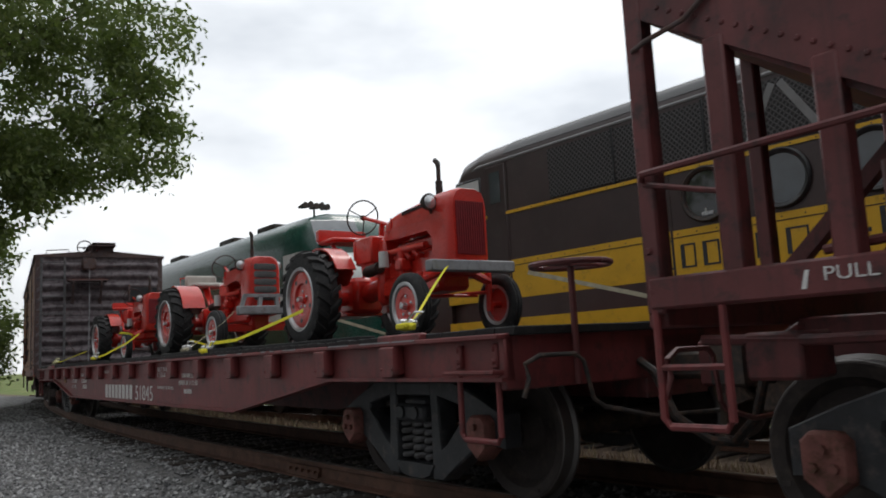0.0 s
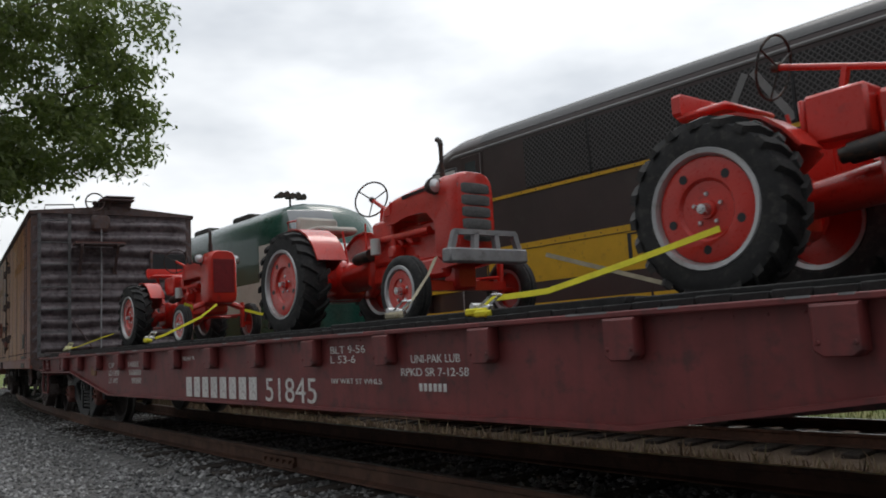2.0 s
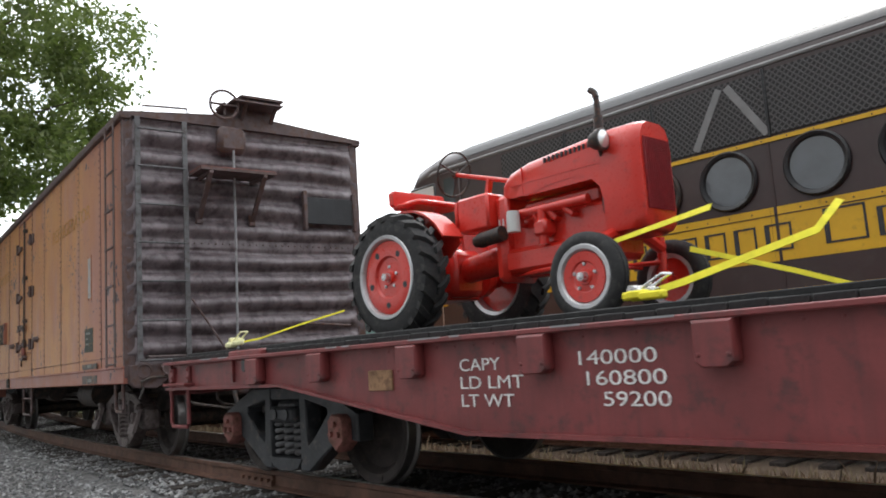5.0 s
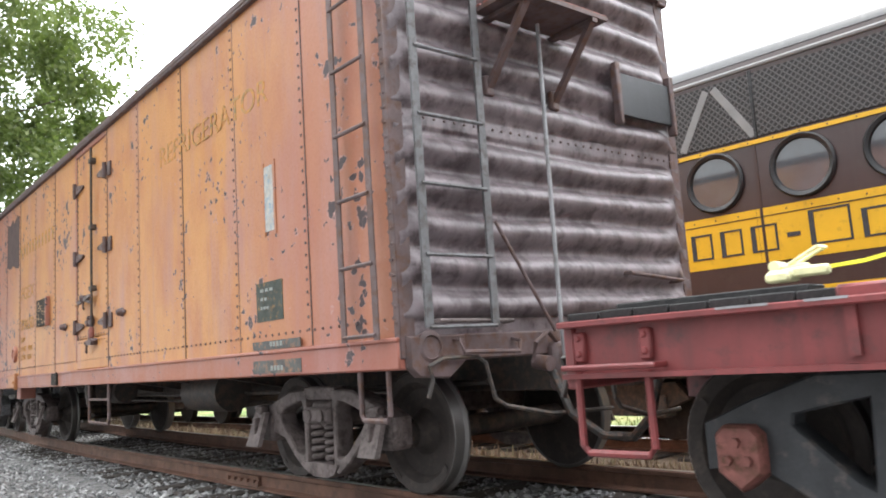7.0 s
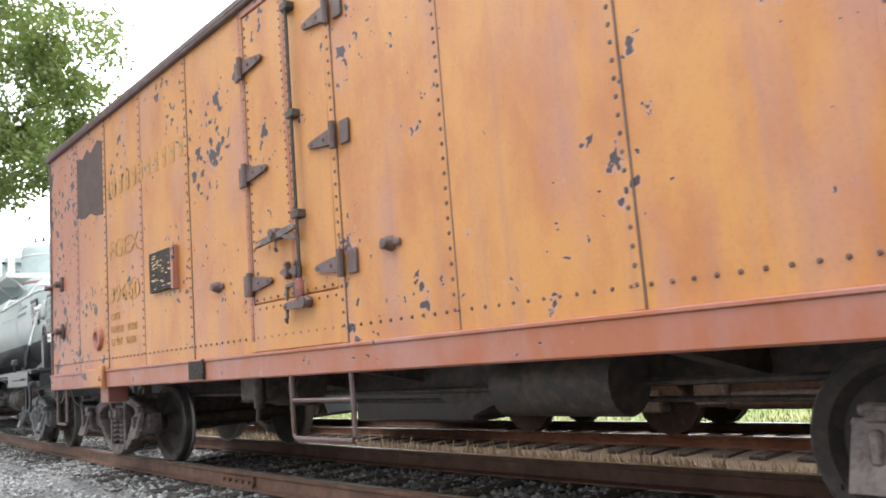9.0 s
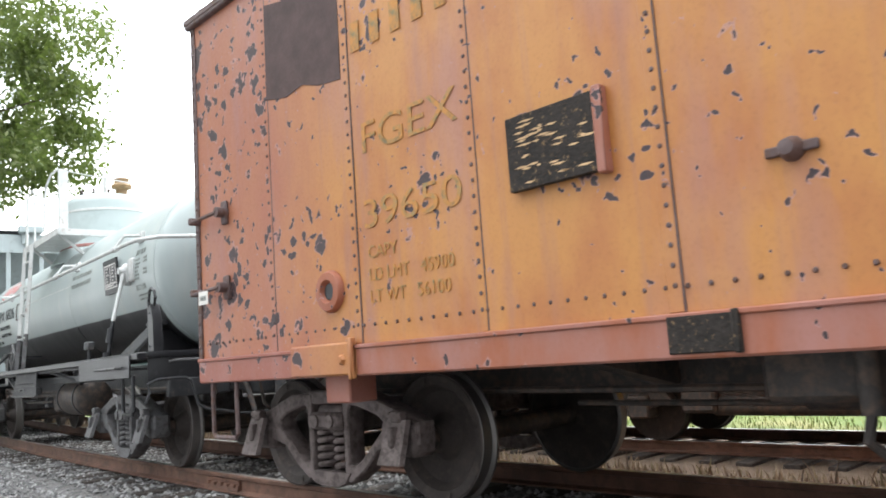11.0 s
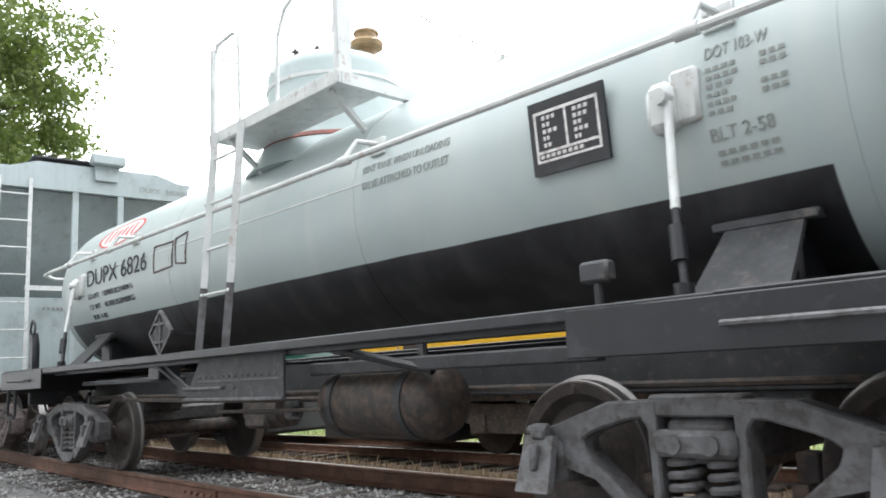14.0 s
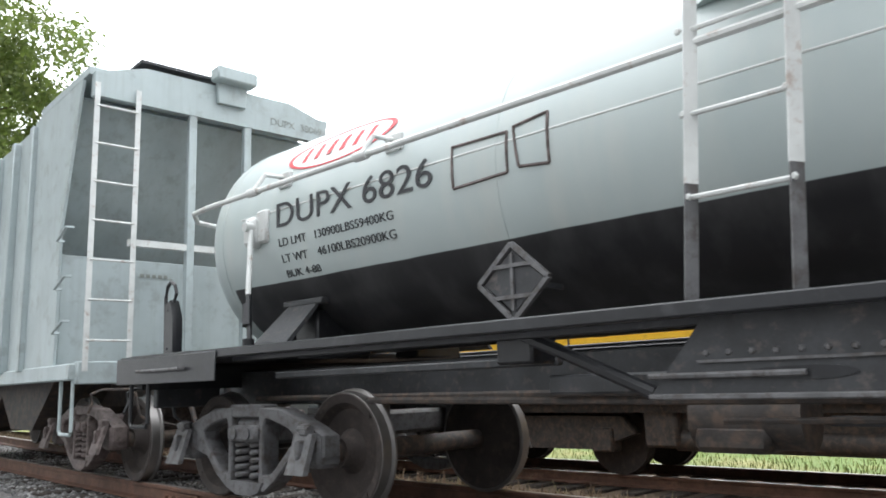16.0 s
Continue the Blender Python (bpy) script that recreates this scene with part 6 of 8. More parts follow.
def build_straps():
    spots = [([(7.12, -1.18, 1.16), (7.02, -1.05, 1.24), (6.70, -0.66, 1.50), (6.46, -0.37, 1.67)], M_STRAP, "bright yellow strap from the deck to the front of a tractor"),
             ([(3.10, -1.30, 1.12), (3.12, -1.27, 1.19), (3.35, -1.18, 1.20), (3.45, -1.10, 1.21), (3.95, -0.90, 1.34), (4.36, -0.72, 1.46)], M_STRAP, "bright yellow strap with a loose knotted end, to a rear wheel"),
             ([(2.05, -1.20, 1.16), (2.03, -1.05, 1.26), (1.69, -0.62, 1.50), (1.53, -0.42, 1.65)], M_STRAPGREY, "dull grey strap with a bright ratchet"),
             ([(-3.30, -1.22, 1.17), (-3.15, -1.10, 1.22), (-2.6, -0.85, 1.40), (-2.55, -0.66, 1.55)], M_STRAP, "yellow strap to a tractor's front axle"),
             ([(-7.45, -1.22, 1.17), (-7.2, -1.15, 1.19), (-6.8, -0.98, 1.28), (-6.42, -0.80, 1.36)], M_STRAP, "long yellow strap to a rear wheel"),
             ([(-3.10, -0.86, 1.60), (-3.6, -0.58, 1.60), (-4.05, -0.40, 1.58)], M_STRAP, "yellow strap round a front axle"),
             ([(2.10, 0.30, 1.62), (2.6, 0.75, 1.40), (3.2, 1.2, 1.15)], M_STRAPGREY, "brown webbing strap on the far side"),
             ([(6.6, 0.40, 1.62), (7.4, 0.85, 1.36), (8.1, 1.22, 1.12)], M_STRAPGREY, "dark webbing strap on the far side"),
             ([(-3.9, 0.30, 1.55), (-3.4, 0.75, 1.35), (-2.9, 1.2, 1.12)], M_STRAP, "yellow strap on the far side")]
    for i, (pts, mat, label) in enumerate(spots):
        ob, b = strap(pts, mat, label, 0.016 if i == 4 else 0.038)
        if i < 5:
            k = Shape().box(-0.07, 0.07, -0.035, 0.035, -0.01, 0.035, 0.01).tube((-0.05, -0.05, 0.03), (-0.05, 0.05, 0.03), 0.022, 10)
            k.pipe([(0.0, -0.03, 0.03), (0.12, -0.03, 0.09), (0.13, 0.03, 0.09), (0.0, 0.03, 0.03)], 0.008)
            part("ratchet", k, M_CHROME if i != 4 else M_STRAPPALE, ob, "bright steel ratchet" if i != 4 else "pale knotted end")
            fl = Shape()
            rng = random.Random(i)
            for j in range(5):
                x0, z0 = rng.uniform(-0.1, 0.03), rng.uniform(-0.01, 0.01)
                fl.box(x0, x0 + rng.uniform(0.08, 0.16), -0.045 - 0.01 * j, -0.02, z0 - 0.03, z0 + 0.012, 0.01)
            part("loose_end", fl, M_STRAPPALE if i == 4 else mat, ob, "folded loose end of the strap")


build_flat_car()
build_tractors()
build_straps()


# ---- refrigerator car ----
def build_refrigerator_car():
    car = rides(thing("refrigerator_car", "rust-spotted orange steel refrigerator car with a dark ribbed end", "railway car"), BOX)
    L, W = 5.96, 1.48
    part("core", Shape().box(-L + 0.03, L - 0.05, -W + 0.03, W - 0.03, 1.0, 3.80), M_ENDCAR, car)
    # side sheets, one object each, laps at the seams
    seams = [-5.95, -4.90, -3.96, -2.93, -1.84, -0.75, 0.46, 1.52, 2.69, 3.81, 4.91, 5.93]
    for sgn in (-1, 1):
        for i, (x0, x1) in enumerate(zip(seams, seams[1:])):
            if i == 5 and sgn < 0:
                continue
            out = W + (0.004 if i % 2 else 0.0)
            s = Shape().box(x0 + 0.002, x1 + 0.012, min(sgn * (W - 0.03), sgn * out), max(sgn * (W - 0.03), sgn * out), 1.05, 3.765, 0.002)
            part("side_sheet", s, M_ORANGE, car)
        part("side_sill", Shape().box(-L, L, min(sgn * 1.40, sgn * (W + 0.022)), max(sgn * 1.40, sgn * (W + 0.022)), 0.868, 1.04, 0.012), M_SILL, car, "worn red side sill")
        part("sill_ledge", Shape().box(-L, L, min(sgn * 1.44, sgn * (W + 0.034)), max(sgn * 1.44, sgn * (W + 0.034)), 1.03, 1.056, 0.006), M_SILL, car)
        part("eave", Shape().box(-L - 0.05, L + 0.05, min(sgn * 1.40, sgn * (W + 0.045)), max(sgn * 1.40, sgn * (W + 0.045)), 3.765, 3.835, 0.012), M_ENDPOST, car)
        part("corner_strip", Shape().box(L - 0.05, L + 0.012, min(sgn * 1.38, sgn * (W + 0.012)), max(sgn * 1.38, sgn * (W + 0.012)), 0.93, 3.80, 0.006), M_ENDPOST, car)
        part("corner_strip", Shape().box(-L - 0.012, -L + 0.05, min(sgn * 1.38, sgn * (W + 0.012)), max(sgn * 1.38, sgn * (W + 0.012)), 0.93, 3.80, 0.006), M_ENDPOST, car)
    rv = Shape()
    for i, x in enumerate(seams):
        for k in range(31):
            z = 1.17 + k * 0.0845
            rv.stud(x + 0.025 if i < 11 else x - 0.02, -W - 0.003, z, 0.0155)
    for k in range(116):
        rv.stud(-5.8 + k * 0.101, -W - 0.003, 1.165, 0.0125)
    part("rivets", rv, M_ENDPOST, car, "rows of dark rusty rivets", kind="stuff")
    for x in seams[1:11]:
        part("seam_strip", Shape().box(x - 0.012, x + 0.055, -W - 0.0065, -W + 0.02, 1.06, 3.76, 0.002), M_ORANGE, car)
        # dark strip: the lap's grime and its shadow line, both in colour
        part("lap_edge_shade", Shape().box(x + 0.055, x + 0.064, -W - 0.0055, -W + 0.01, 1.06, 3.76), M_ENDPOST, car, "dark strip for the grime and shadow at the lap")
    # roof with panels and ridge
    rf = Shape()
    rings = []
    for x in (-L - 0.05, L + 0.05):
        rings.append([(x, -W - 0.05, 3.80), (x, -W - 0.05, 3.845), (x, 0, 3.985), (x, W + 0.05, 3.845), (x, W + 0.05, 3.80)])
    roof = part("roof", rf.loft(rings), M_ENDPOST, car, "rusty sheet roof")
    for i in range(14):
        x = -L + 0.2 + i * 0.88
        part("roof_rib", Shape().bar((x, -W - 0.03, 3.85), (x, 0, 3.995), 0.05, 0.035), M_ENDPOST, roof)
    part("running_board", Shape().box(-L - 0.2, L + 0.3, -0.32, 0.32, 4.06, 4.085, 0.004).box(-L, -L + 0.05, -0.3, 0.3, 3.95, 4.06).box(L - 0.05, L, -0.3, 0.3, 3.95, 4.06), M_ENDPOST, car, "narrow roof walk")

    # ribbed end: two pressed halves, bulges that fade towards the edges, with dents
    def ribbed_end(x, sgn):
        s = Shape()
        ny, nz = 44, 150
        rows = []
        for j in range(nz + 1):
            z = 1.0 + (3.84 - 1.0) * j / nz
            row = []
            for i in range(ny + 1):
                y = -1.46 + 2.92 * i / ny
                e = min(1.0, (1.46 - abs(y)) / 0.20)
                e = e * e * (3 - 2 * e)
                if z < 2.34:
                    u = (z - 1.16) / 0.236
                    lim = 1.16 < z < 2.34
                else:
                    u = (z - 2.46) / 0.262
                    lim = 2.46 < z < 3.77
                wave = 0.0
                if lim:
                    fu = u - math.floor(u)
                    wave = 0.072 * max(0.0, math.sin(math.pi * min(1, fu / 0.72))) ** 0.8 - (0.018 * math.sin(math.pi * (fu - 0.72) / 0.28) if fu > 0.72 else 0)
                    edge = 0.030 * max(0.0, math.sin(math.pi * ((fu + 0.55) % 1.0))) ** 2
                    wave = wave * e + edge * (1 - e)
                dent = 0.028 * noise.noise((y * 1.1 + 3, z * 1.7, 2.0)) * e
                row.append((x + sgn * (wave + dent), y, z + 0.035 * noise.noise((y * 0.8, z * 1.2, 7.0)) * (1 if lim else 0)))
            rows.append(row)
        s.v = [p for row in rows for p in row]
        n = ny + 1
        s.f = [(j * n + i, j * n + i + 1, (j + 1) * n + i + 1, (j + 1) * n + i) for j in range(nz) for i in range(ny)]
        return part("end_wall", s, M_ENDCAR, car, "dented ribbed steel end", angle=70)
    ribbed_end(L - 0.01, 1)
    ribbed_end(-L + 0.01, -1)
    er = Shape()
    for k in range(34):
        er.stud(L + 0.004, -1.38 + k * 0.0836, 2.40, 0.012, (1, 0, 0))
    for k in range(30):
        for y in (-1.44, 1.44):
            er.stud(L + 0.004, y, 1.05 + k * 0.092, 0.013, (1, 0, 0))
        er.stud(-L - 0.013, -1.43, 1.05 + k * 0.092, 0.016, (-1, 0, 0))
        er.stud(-L + 0.02, -W - 0.012, 1.05 + k * 0.092, 0.016)
        er.stud(L - 0.02, -W - 0.012, 1.05 + k * 0.092, 0.013)
    part("end_rivets", er, M_ENDPOST, car, "rows of rivets round the end", kind="stuff")
    part("end_sill", Shape().box(L - 0.06, L + 0.03, -1.40, 1.40, 0.90, 1.06, 0.012), M_ENDPOST, car)
    part("end_sill", Shape().box(-L - 0.03, -L + 0.06, -1.40, 1.40, 0.90, 1.06, 0.012), M_ENDPOST, car)
    for sgn in (-1, 1):
        part("poling_socket", Shape().lathe([(0.03, L - 0.05), (0.085, L - 0.05), (0.10, L + 0.04), (0.07, L + 0.055), (0.05, L + 0.0), (0.001, L + 0.0)], (0, sgn * 1.30, 0.99), "x", 18), M_ENDPOST, car)
    # ladders
    rungs = [1.08 + 0.425 * i for i in range(7)]
    ladder(car, (5.47, -W, 0), (5.82, -W, 0), rungs, M_ENDPOST, out=(0, -0.075, 0), bottom=1.05, top=3.78)
    ladder(car, (L, -1.36, 0), (L, -0.84, 0), [1.10 + 0.425 * i for i in range(7)], M_CASTGREY, out=(0.13, 0, 0), bottom=1.10, top=3.78)
    # brake gear on the end: platform, brackets, wheel, rod, chain guard
    pf = part("brake_platform", Shape().box(L + 0.06, L + 0.46, -0.78, 0.12, 3.16, 3.19), M_ENDPOST, car, "slotted steel brake platform")
    for i in range(5):
        part("slat", Shape().box(L + 0.08 + i * 0.08, L + 0.13 + i * 0.08, -0.78, 0.12, 3.192, 3.205), M_RUSTBOX, pf)
    for y in (-0.66, -0.02):
        part("bracket", Shape().bar((L + 0.44, y, 3.15), (L + 0.04, y, 2.68), 0.05, 0.035).bar((L + 0.03, y, 3.14), (L + 0.46, y, 3.14), 0.05, 0.03).box(L, L + 0.05, y - 0.04, y + 0.04, 2.62, 2.76, 0.01), M_ENDPOST, pf)
    part("brake_rod", Shape().pipe([(L + 0.17, -0.28, 3.55), (L + 0.16, -0.28, 2.4), (L + 0.17, -0.30, 1.2), (L + 0.14, -0.26, 0.86)], 0.015), M_GREYPLANK, car, "pale brake rod")
    part("brake_housing", Shape().box(L + 0.03, L + 0.20, -0.46, -0.12, 3.46, 3.78, 0.05), M_ENDPOST, car)
    part("lever_rod", Shape().pipe([(L + 0.14, -0.80, 1.75), (L + 0.16, -0.35, 1.05)], 0.012), M_ENDPOST, car)
    bw = part("brake_wheel", Shape().pipe([(L + 0.22, -0.40 + 0.17 * math.cos(0.3142 * i), 4.02 + 0.17 * math.sin(0.3142 * i)) for i in range(21)], 0.016).bar((L + 0.22, -0.57, 4.02), (L + 0.22, -0.23, 4.02), 0.03, 0.02).tube((L + 0.0, -0.40, 4.02), (L + 0.24, -0.40, 4.02), 0.025, 8), M_ENDPOST, car)
    part("end_walk", Shape().box(L - 0.05, L + 0.30, -0.22, 0.32, 4.12, 4.145).bar((L + 0.02, -0.12, 3.9), (L + 0.27, -0.12, 4.12), 0.04, 0.03).bar((L + 0.02, 0.26, 3.9), (L + 0.27, 0.26, 4.12), 0.04, 0.03), M_ENDPOST, car)
    part("roof_grab", Shape().pipe([(L - 0.1, -1.25, 3.87), (L - 0.05, -1.25, 3.97), (L - 0.05, -0.75, 4.00), (L - 0.1, -0.72, 3.92)], 0.013), M_ENDPOST, car)
    tk = part("tack_board", Shape().box(L + 0.06, L + 0.09, 0.68, 1.34, 2.68, 3.02, 0.006), M_BLACK, car, "sooty placard board")
    for y in (0.64, 1.34):
        part("board_post", Shape().box(L + 0.04, L + 0.11, y, y + 0.05, 2.60, 3.10, 0.01), M_ENDPOST, tk)
    grab(car, (L, 0.55, 1.45), (L, 1.2, 1.40), (0.12, 0, 0), 0.016, M_ENDPOST)
    # door: two hinged leaves, lock rod, hinges
    for x0, x1 in ((-0.70, -0.10), (-0.09, 0.44)):
        part("door", Shape().box(x0, x1, -W + 0.0, -W + 0.05, 1.42, 3.70, 0.008), M_ORANGE, car)
    part("door_sill", Shape().box(-0.74, 0.46, -W - 0.008, -W + 0.05, 1.06, 1.412, 0.006), M_ORANGE, car)
    part("door_top", Shape().box(-0.74, 0.46, -W - 0.012, -W + 0.05, 3.70, 3.765, 0.006), M_SILL, car)
    for z in (1.57, 2.42, 3.28):
        for x, e in ((-0.70, 1), (0.52, -1)):
            h = Shape()
            h.prism([(x, z - 0.055), (x, z + 0.055), (x + e * 0.10, z + 0.05), (x + e * 0.30, z + 0.022), (x + e * 0.32, z), (x + e * 0.30, z - 0.022), (x + e * 0.10, z - 0.05)][::e], -W - 0.028, -W - 0.004, "y", 0.005)
            h.tube((x, -W - 0.035, z - 0.09), (x, -W - 0.035, z + 0.09), 0.024, 8).box(x - e * 0.09 - 0.03, x - e * 0.09 + 0.07, -W - 0.022, -W, z - 0.08, z + 0.08, 0.006)
            for u in (0.12, 0.26):
                h.stud(x + e * u, -W - 0.028, z, 0.014)
            part("hinge", h, M_ENDPOST, car, "heavy strap hinge")
    lk = part("lock_rod", Shape().tube((0.04, -W - 0.045, 1.36), (0.04, -W - 0.045, 3.66), 0.014, 10), M_GRIME, car, "black upright lock rod")
    for z in (1.98, 2.7, 3.5):
        part("guide", Shape().box(-0.01, 0.09, -W - 0.065, -W + 0.01, z - 0.03, z + 0.03, 0.008), M_GRIME, lk)
    part("rod_foot", Shape().lathe([(0.001, 1.36), (0.026, 1.36), (0.032, 1.40), (0.032, 1.50), (0.022, 1.53), (0.001, 1.53)], (0.04, -W - 0.05, 0), "z", 14), M_RUSTBOX, lk, "rusty sleeve at the rod's foot")
    hd = Shape().prism([(-0.52, 1.845), (-0.50, 1.865), (-0.30, 1.885), (-0.18, 1.895), (0.0, 1.915), (0.05, 1.905), (0.05, 1.88), (-0.14, 1.85), (-0.30, 1.835), (-0.50, 1.82)], -W - 0.075, -W - 0.050, "y", 0.006)
    hd.prism([(-0.16, 1.855), (-0.12, 1.865), (0.04, 1.835), (0.05, 1.81), (0.03, 1.805), (-0.12, 1.835)], -W - 0.07, -W - 0.052, "y", 0.004)
    part("handle", hd, M_CAST, lk, "worn forked lever handle")
    part("grip", Shape().tube((-0.53, -W - 0.062, 1.828), (-0.44, -W - 0.062, 1.848), 0.017, 8), M_ORANGE, lk, "handle end with orange paint left on it")
    kp = Shape().box(-0.29, -0.20, -W - 0.09, -W, 1.845, 1.925, 0.015).tube((-0.245, -W - 0.10, 1.89), (-0.245, -W, 1.89), 0.032, 8).pipe([(-0.235, -W - 0.06, 1.84), (-0.225, -W - 0.07, 1.78), (-0.245, -W - 0.05, 1.76)], 0.012)
    part("keeper", kp, M_ENDPOST, car, "bolted handle keeper")
    for x, z in ((-0.155, 1.60), (-0.03, 1.595)):
        c = Shape().prism([(x - 0.065, z + 0.005), (x - 0.02, z + 0.025), (x + 0.035, z + 0.03), (x + 0.035, z - 0.02), (x + 0.012, z - 0.055), (x - 0.02, z - 0.025), (x - 0.06, z - 0.01)], -W - 0.055, -W, "y", 0.008)
        c.box(x - 0.01, x + 0.014, -W - 0.04, -W, z + 0.02, z + 0.075, 0.008).tube((x + 0.0, -W - 0.045, z + 0.05), (x + 0.0, -W, z + 0.05), 0.015, 8)
        part("seal_clasp", c, M_ENDPOST, car, "small cast seal clasp")
    part("clasp_frame", Shape().bar((-0.20, -W - 0.01, 1.40), (-0.20, -W - 0.01, 1.50), 0.02, 0.02).bar((-0.20, -W - 0.01, 1.50), (-0.09, -W - 0.01, 1.51), 0.02, 0.02).bar((-0.09, -W - 0.01, 1.51), (-0.09, -W - 0.01, 1.41), 0.02, 0.02), M_CAST, car)
    lv = Shape().prism([(-0.16, 1.33), (-0.15, 1.375), (0.13, 1.40), (0.17, 1.37), (0.14, 1.325)], -W - 0.07, -W - 0.03, "y", 0.01).tube((0.10, -W - 0.085, 1.36), (0.10, -W, 1.36), 0.038, 12)
    lv.pipe([(-0.14, -W - 0.05, 1.34), (-0.135, -W - 0.055, 1.27), (-0.15, -W - 0.05, 1.245), (-0.165, -W - 0.05, 1.27)], 0.014).stud(-0.13, -W - 0.07, 1.352, 0.02)
    part("foot_lever", lv, M_ENDPOST, car, "short lever with a hook below the lock rod")
    rd = Shape()
    for k in range(11):
        rd.stud(-0.64 + k * 0.102, -W - 0.006, 1.445, 0.012)
        rd.stud(-0.60 + k * 0.102, -W - 0.010, 1.375, 0.010)
    for k in range(26):
        rd.stud(-0.125, -W - 0.002, 1.96 + k * 0.066, 0.010)
        rd.stud(-0.06, -W - 0.002, 1.98 + k * 0.066, 0.010)
        rd.stud(-0.655, -W - 0.002, 1.75 + k * 0.074, 0.011)
    part("door_rivets", rd, M_ENDPOST, car, "rows of rivets round the door", kind="stuff")
    part("door_strip", Shape().box(-0.115, -0.075, -W - 0.005, -W + 0.02, 1.44, 3.70, 0.002), M_SILL, car, "rusty strip where the door leaves meet")
    part("door_post", Shape().box(-0.755, -0.705, -W - 0.012, -W + 0.03, 1.14, 3.76, 0.004), M_SILL, car, "rust-stained door post")
    # boards, plates and patches on the near side
    wood = surface("burnt_board", (0.022, 0.017, 0.014), 0.85, vary=0.5, scale=18, dirt=(0.42, 0.26, 0.12), dirty=0.12, bump=0.8)
    pb = part("placard_board", Shape().box(-2.62, -2.06, -W - 0.05, -W - 0.012, 1.715, 2.085, 0.004), wood, car, "charred wooden placard board")
    part("board_frame", Shape().box(-2.10, -2.05, -W - 0.062, -W - 0.002, 1.70, 2.10, 0.006), M_SILL, pb)
    flakes = Shape()
    rng = random.Random(12)
    for _ in range(34):
        x, z = rng.uniform(-2.58, -2.18), rng.uniform(1.74, 2.05)
        w = rng.uniform(0.03, 0.12)
        flakes.add([(x, -W - 0.0515, z), (x + w * 0.4, -W - 0.0515, z + 0.006), (x + w, -W - 0.0515, z + 0.002), (x + w * 0.6, -W - 0.0515, z - 0.006)], [(0, 1, 2, 3)])
    part("paint_flakes", flakes, surface("pale_wood_flake", (0.60, 0.40, 0.22), 0.8), pb, "pale bare wood flakes", kind="stuff")
    peel = Shape()
    poly = [(-4.85, 2.84), (-4.60, 2.79), (-4.40, 2.82), (-4.22, 2.76), (-3.98, 2.73), (-3.965, 3.55), (-4.12, 3.60), (-4.35, 3.50), (-4.47, 3.58), (-4.62, 3.50), (-4.84, 3.55)]
    part("bare_patch", peel.prism(poly, -W - 0.0085, -W - 0.001, "y"), surface("bare_brown_primer", (0.075, 0.045, 0.042), 0.75, vary=0.25, scale=6), car, "dark patch where a panel of paint is gone")
    sp = part("stencil_panel", Shape().box(4.17, 4.58, -W - 0.008, -W, 1.27, 1.56), surface("dull_green_black_panel", (0.045, 0.055, 0.045), 0.7, vary=0.4, scale=9, dirt=(0.30, 0.16, 0.05), dirty=0.25), car, "dull black stencil panel")
    for i, (n, w) in enumerate(((3, 0.22), (2, 0.12), (3, 0.14))):
        bars("stencil", sp, side(4.24, -W - 0.0085, 1.49 - i * 0.065), w, 0.022, n, M_FADED)
    rp = part("route_plate", Shape().box(4.36, 4.50, -W - 0.010, -W, 1.93, 2.42), surface("peeled_pale_plate", (0.42, 0.40, 0.36), 0.7, vary=0.3, scale=10, dirt=(0.20, 0.30, 0.38), dirty=0.45), car, "peeling pale and blue strip")
    part("plate_frame", Shape().box(4.33, 4.36, -W - 0.012, -W, 1.90, 2.45).box(4.50, 4.53, -W - 0.012, -W, 1.90, 2.45), M_ORANGE, rp)
    for x0, x1, z0, z1 in ((4.12, 4.84, 0.89, 0.985), (4.12, 4.84, 1.062, 1.125)):
        ln = part("stencil_strip", Shape().box(x0, x1, -W - 0.0265, -W - 0.02, z0, z1), surface("grey_black_strip", (0.09, 0.09, 0.085), 0.7, vary=0.3, scale=8, dirt=(0.35, 0.17, 0.09), dirty=0.3), car, "faded black stencil strip")
        bars("stencil", ln, side(x0 + 0.28, -W - 0.027, z0 + 0.02), 0.2, 0.035, 4, M_FADED)
    part("step_plate", Shape().box(-4.62, -3.95, -W - 0.055, -W - 0.01, 0.875, 1.075, 0.012).stud(-4.05, -W - 0.055, 0.97, 0.035).box(-3.985, -3.95, -W - 0.07, -W - 0.02, 0.85, 1.10, 0.008), M_ORANGE, car, "orange jacking plate with a bolt")
    part("jack_pad", Shape().box(-4.40, -4.14, -1.42, -1.2, 0.70, 0.885, 0.012), M_SILL, car)
    part("grey_plate", Shape().box(-1.86, -1.575, -W - 0.036, -W - 0.01, 0.89, 1.046, 0.006).box(-1.575, -1.545, -W - 0.05, -W - 0.01, 0.885, 1.055, 0.006), wood, car, "grey-black worn plate on the sill")
    vt = part("drain_vent", Shape().lathe([(0.055, -0.01), (0.075, -0.045), (0.12, -0.04), (0.135, -0.015), (0.135, 0.0)], (-4.19, -W - 0.003, 1.40), "y", 24), M_SILL, car, "round cast vent ring")
    part("vent_hole", Shape().lathe([(0.001, -0.018), (0.052, -0.018), (0.052, 0.0)], (-4.19, -W - 0.003, 1.40), "y", 20), M_BLACK, vt)
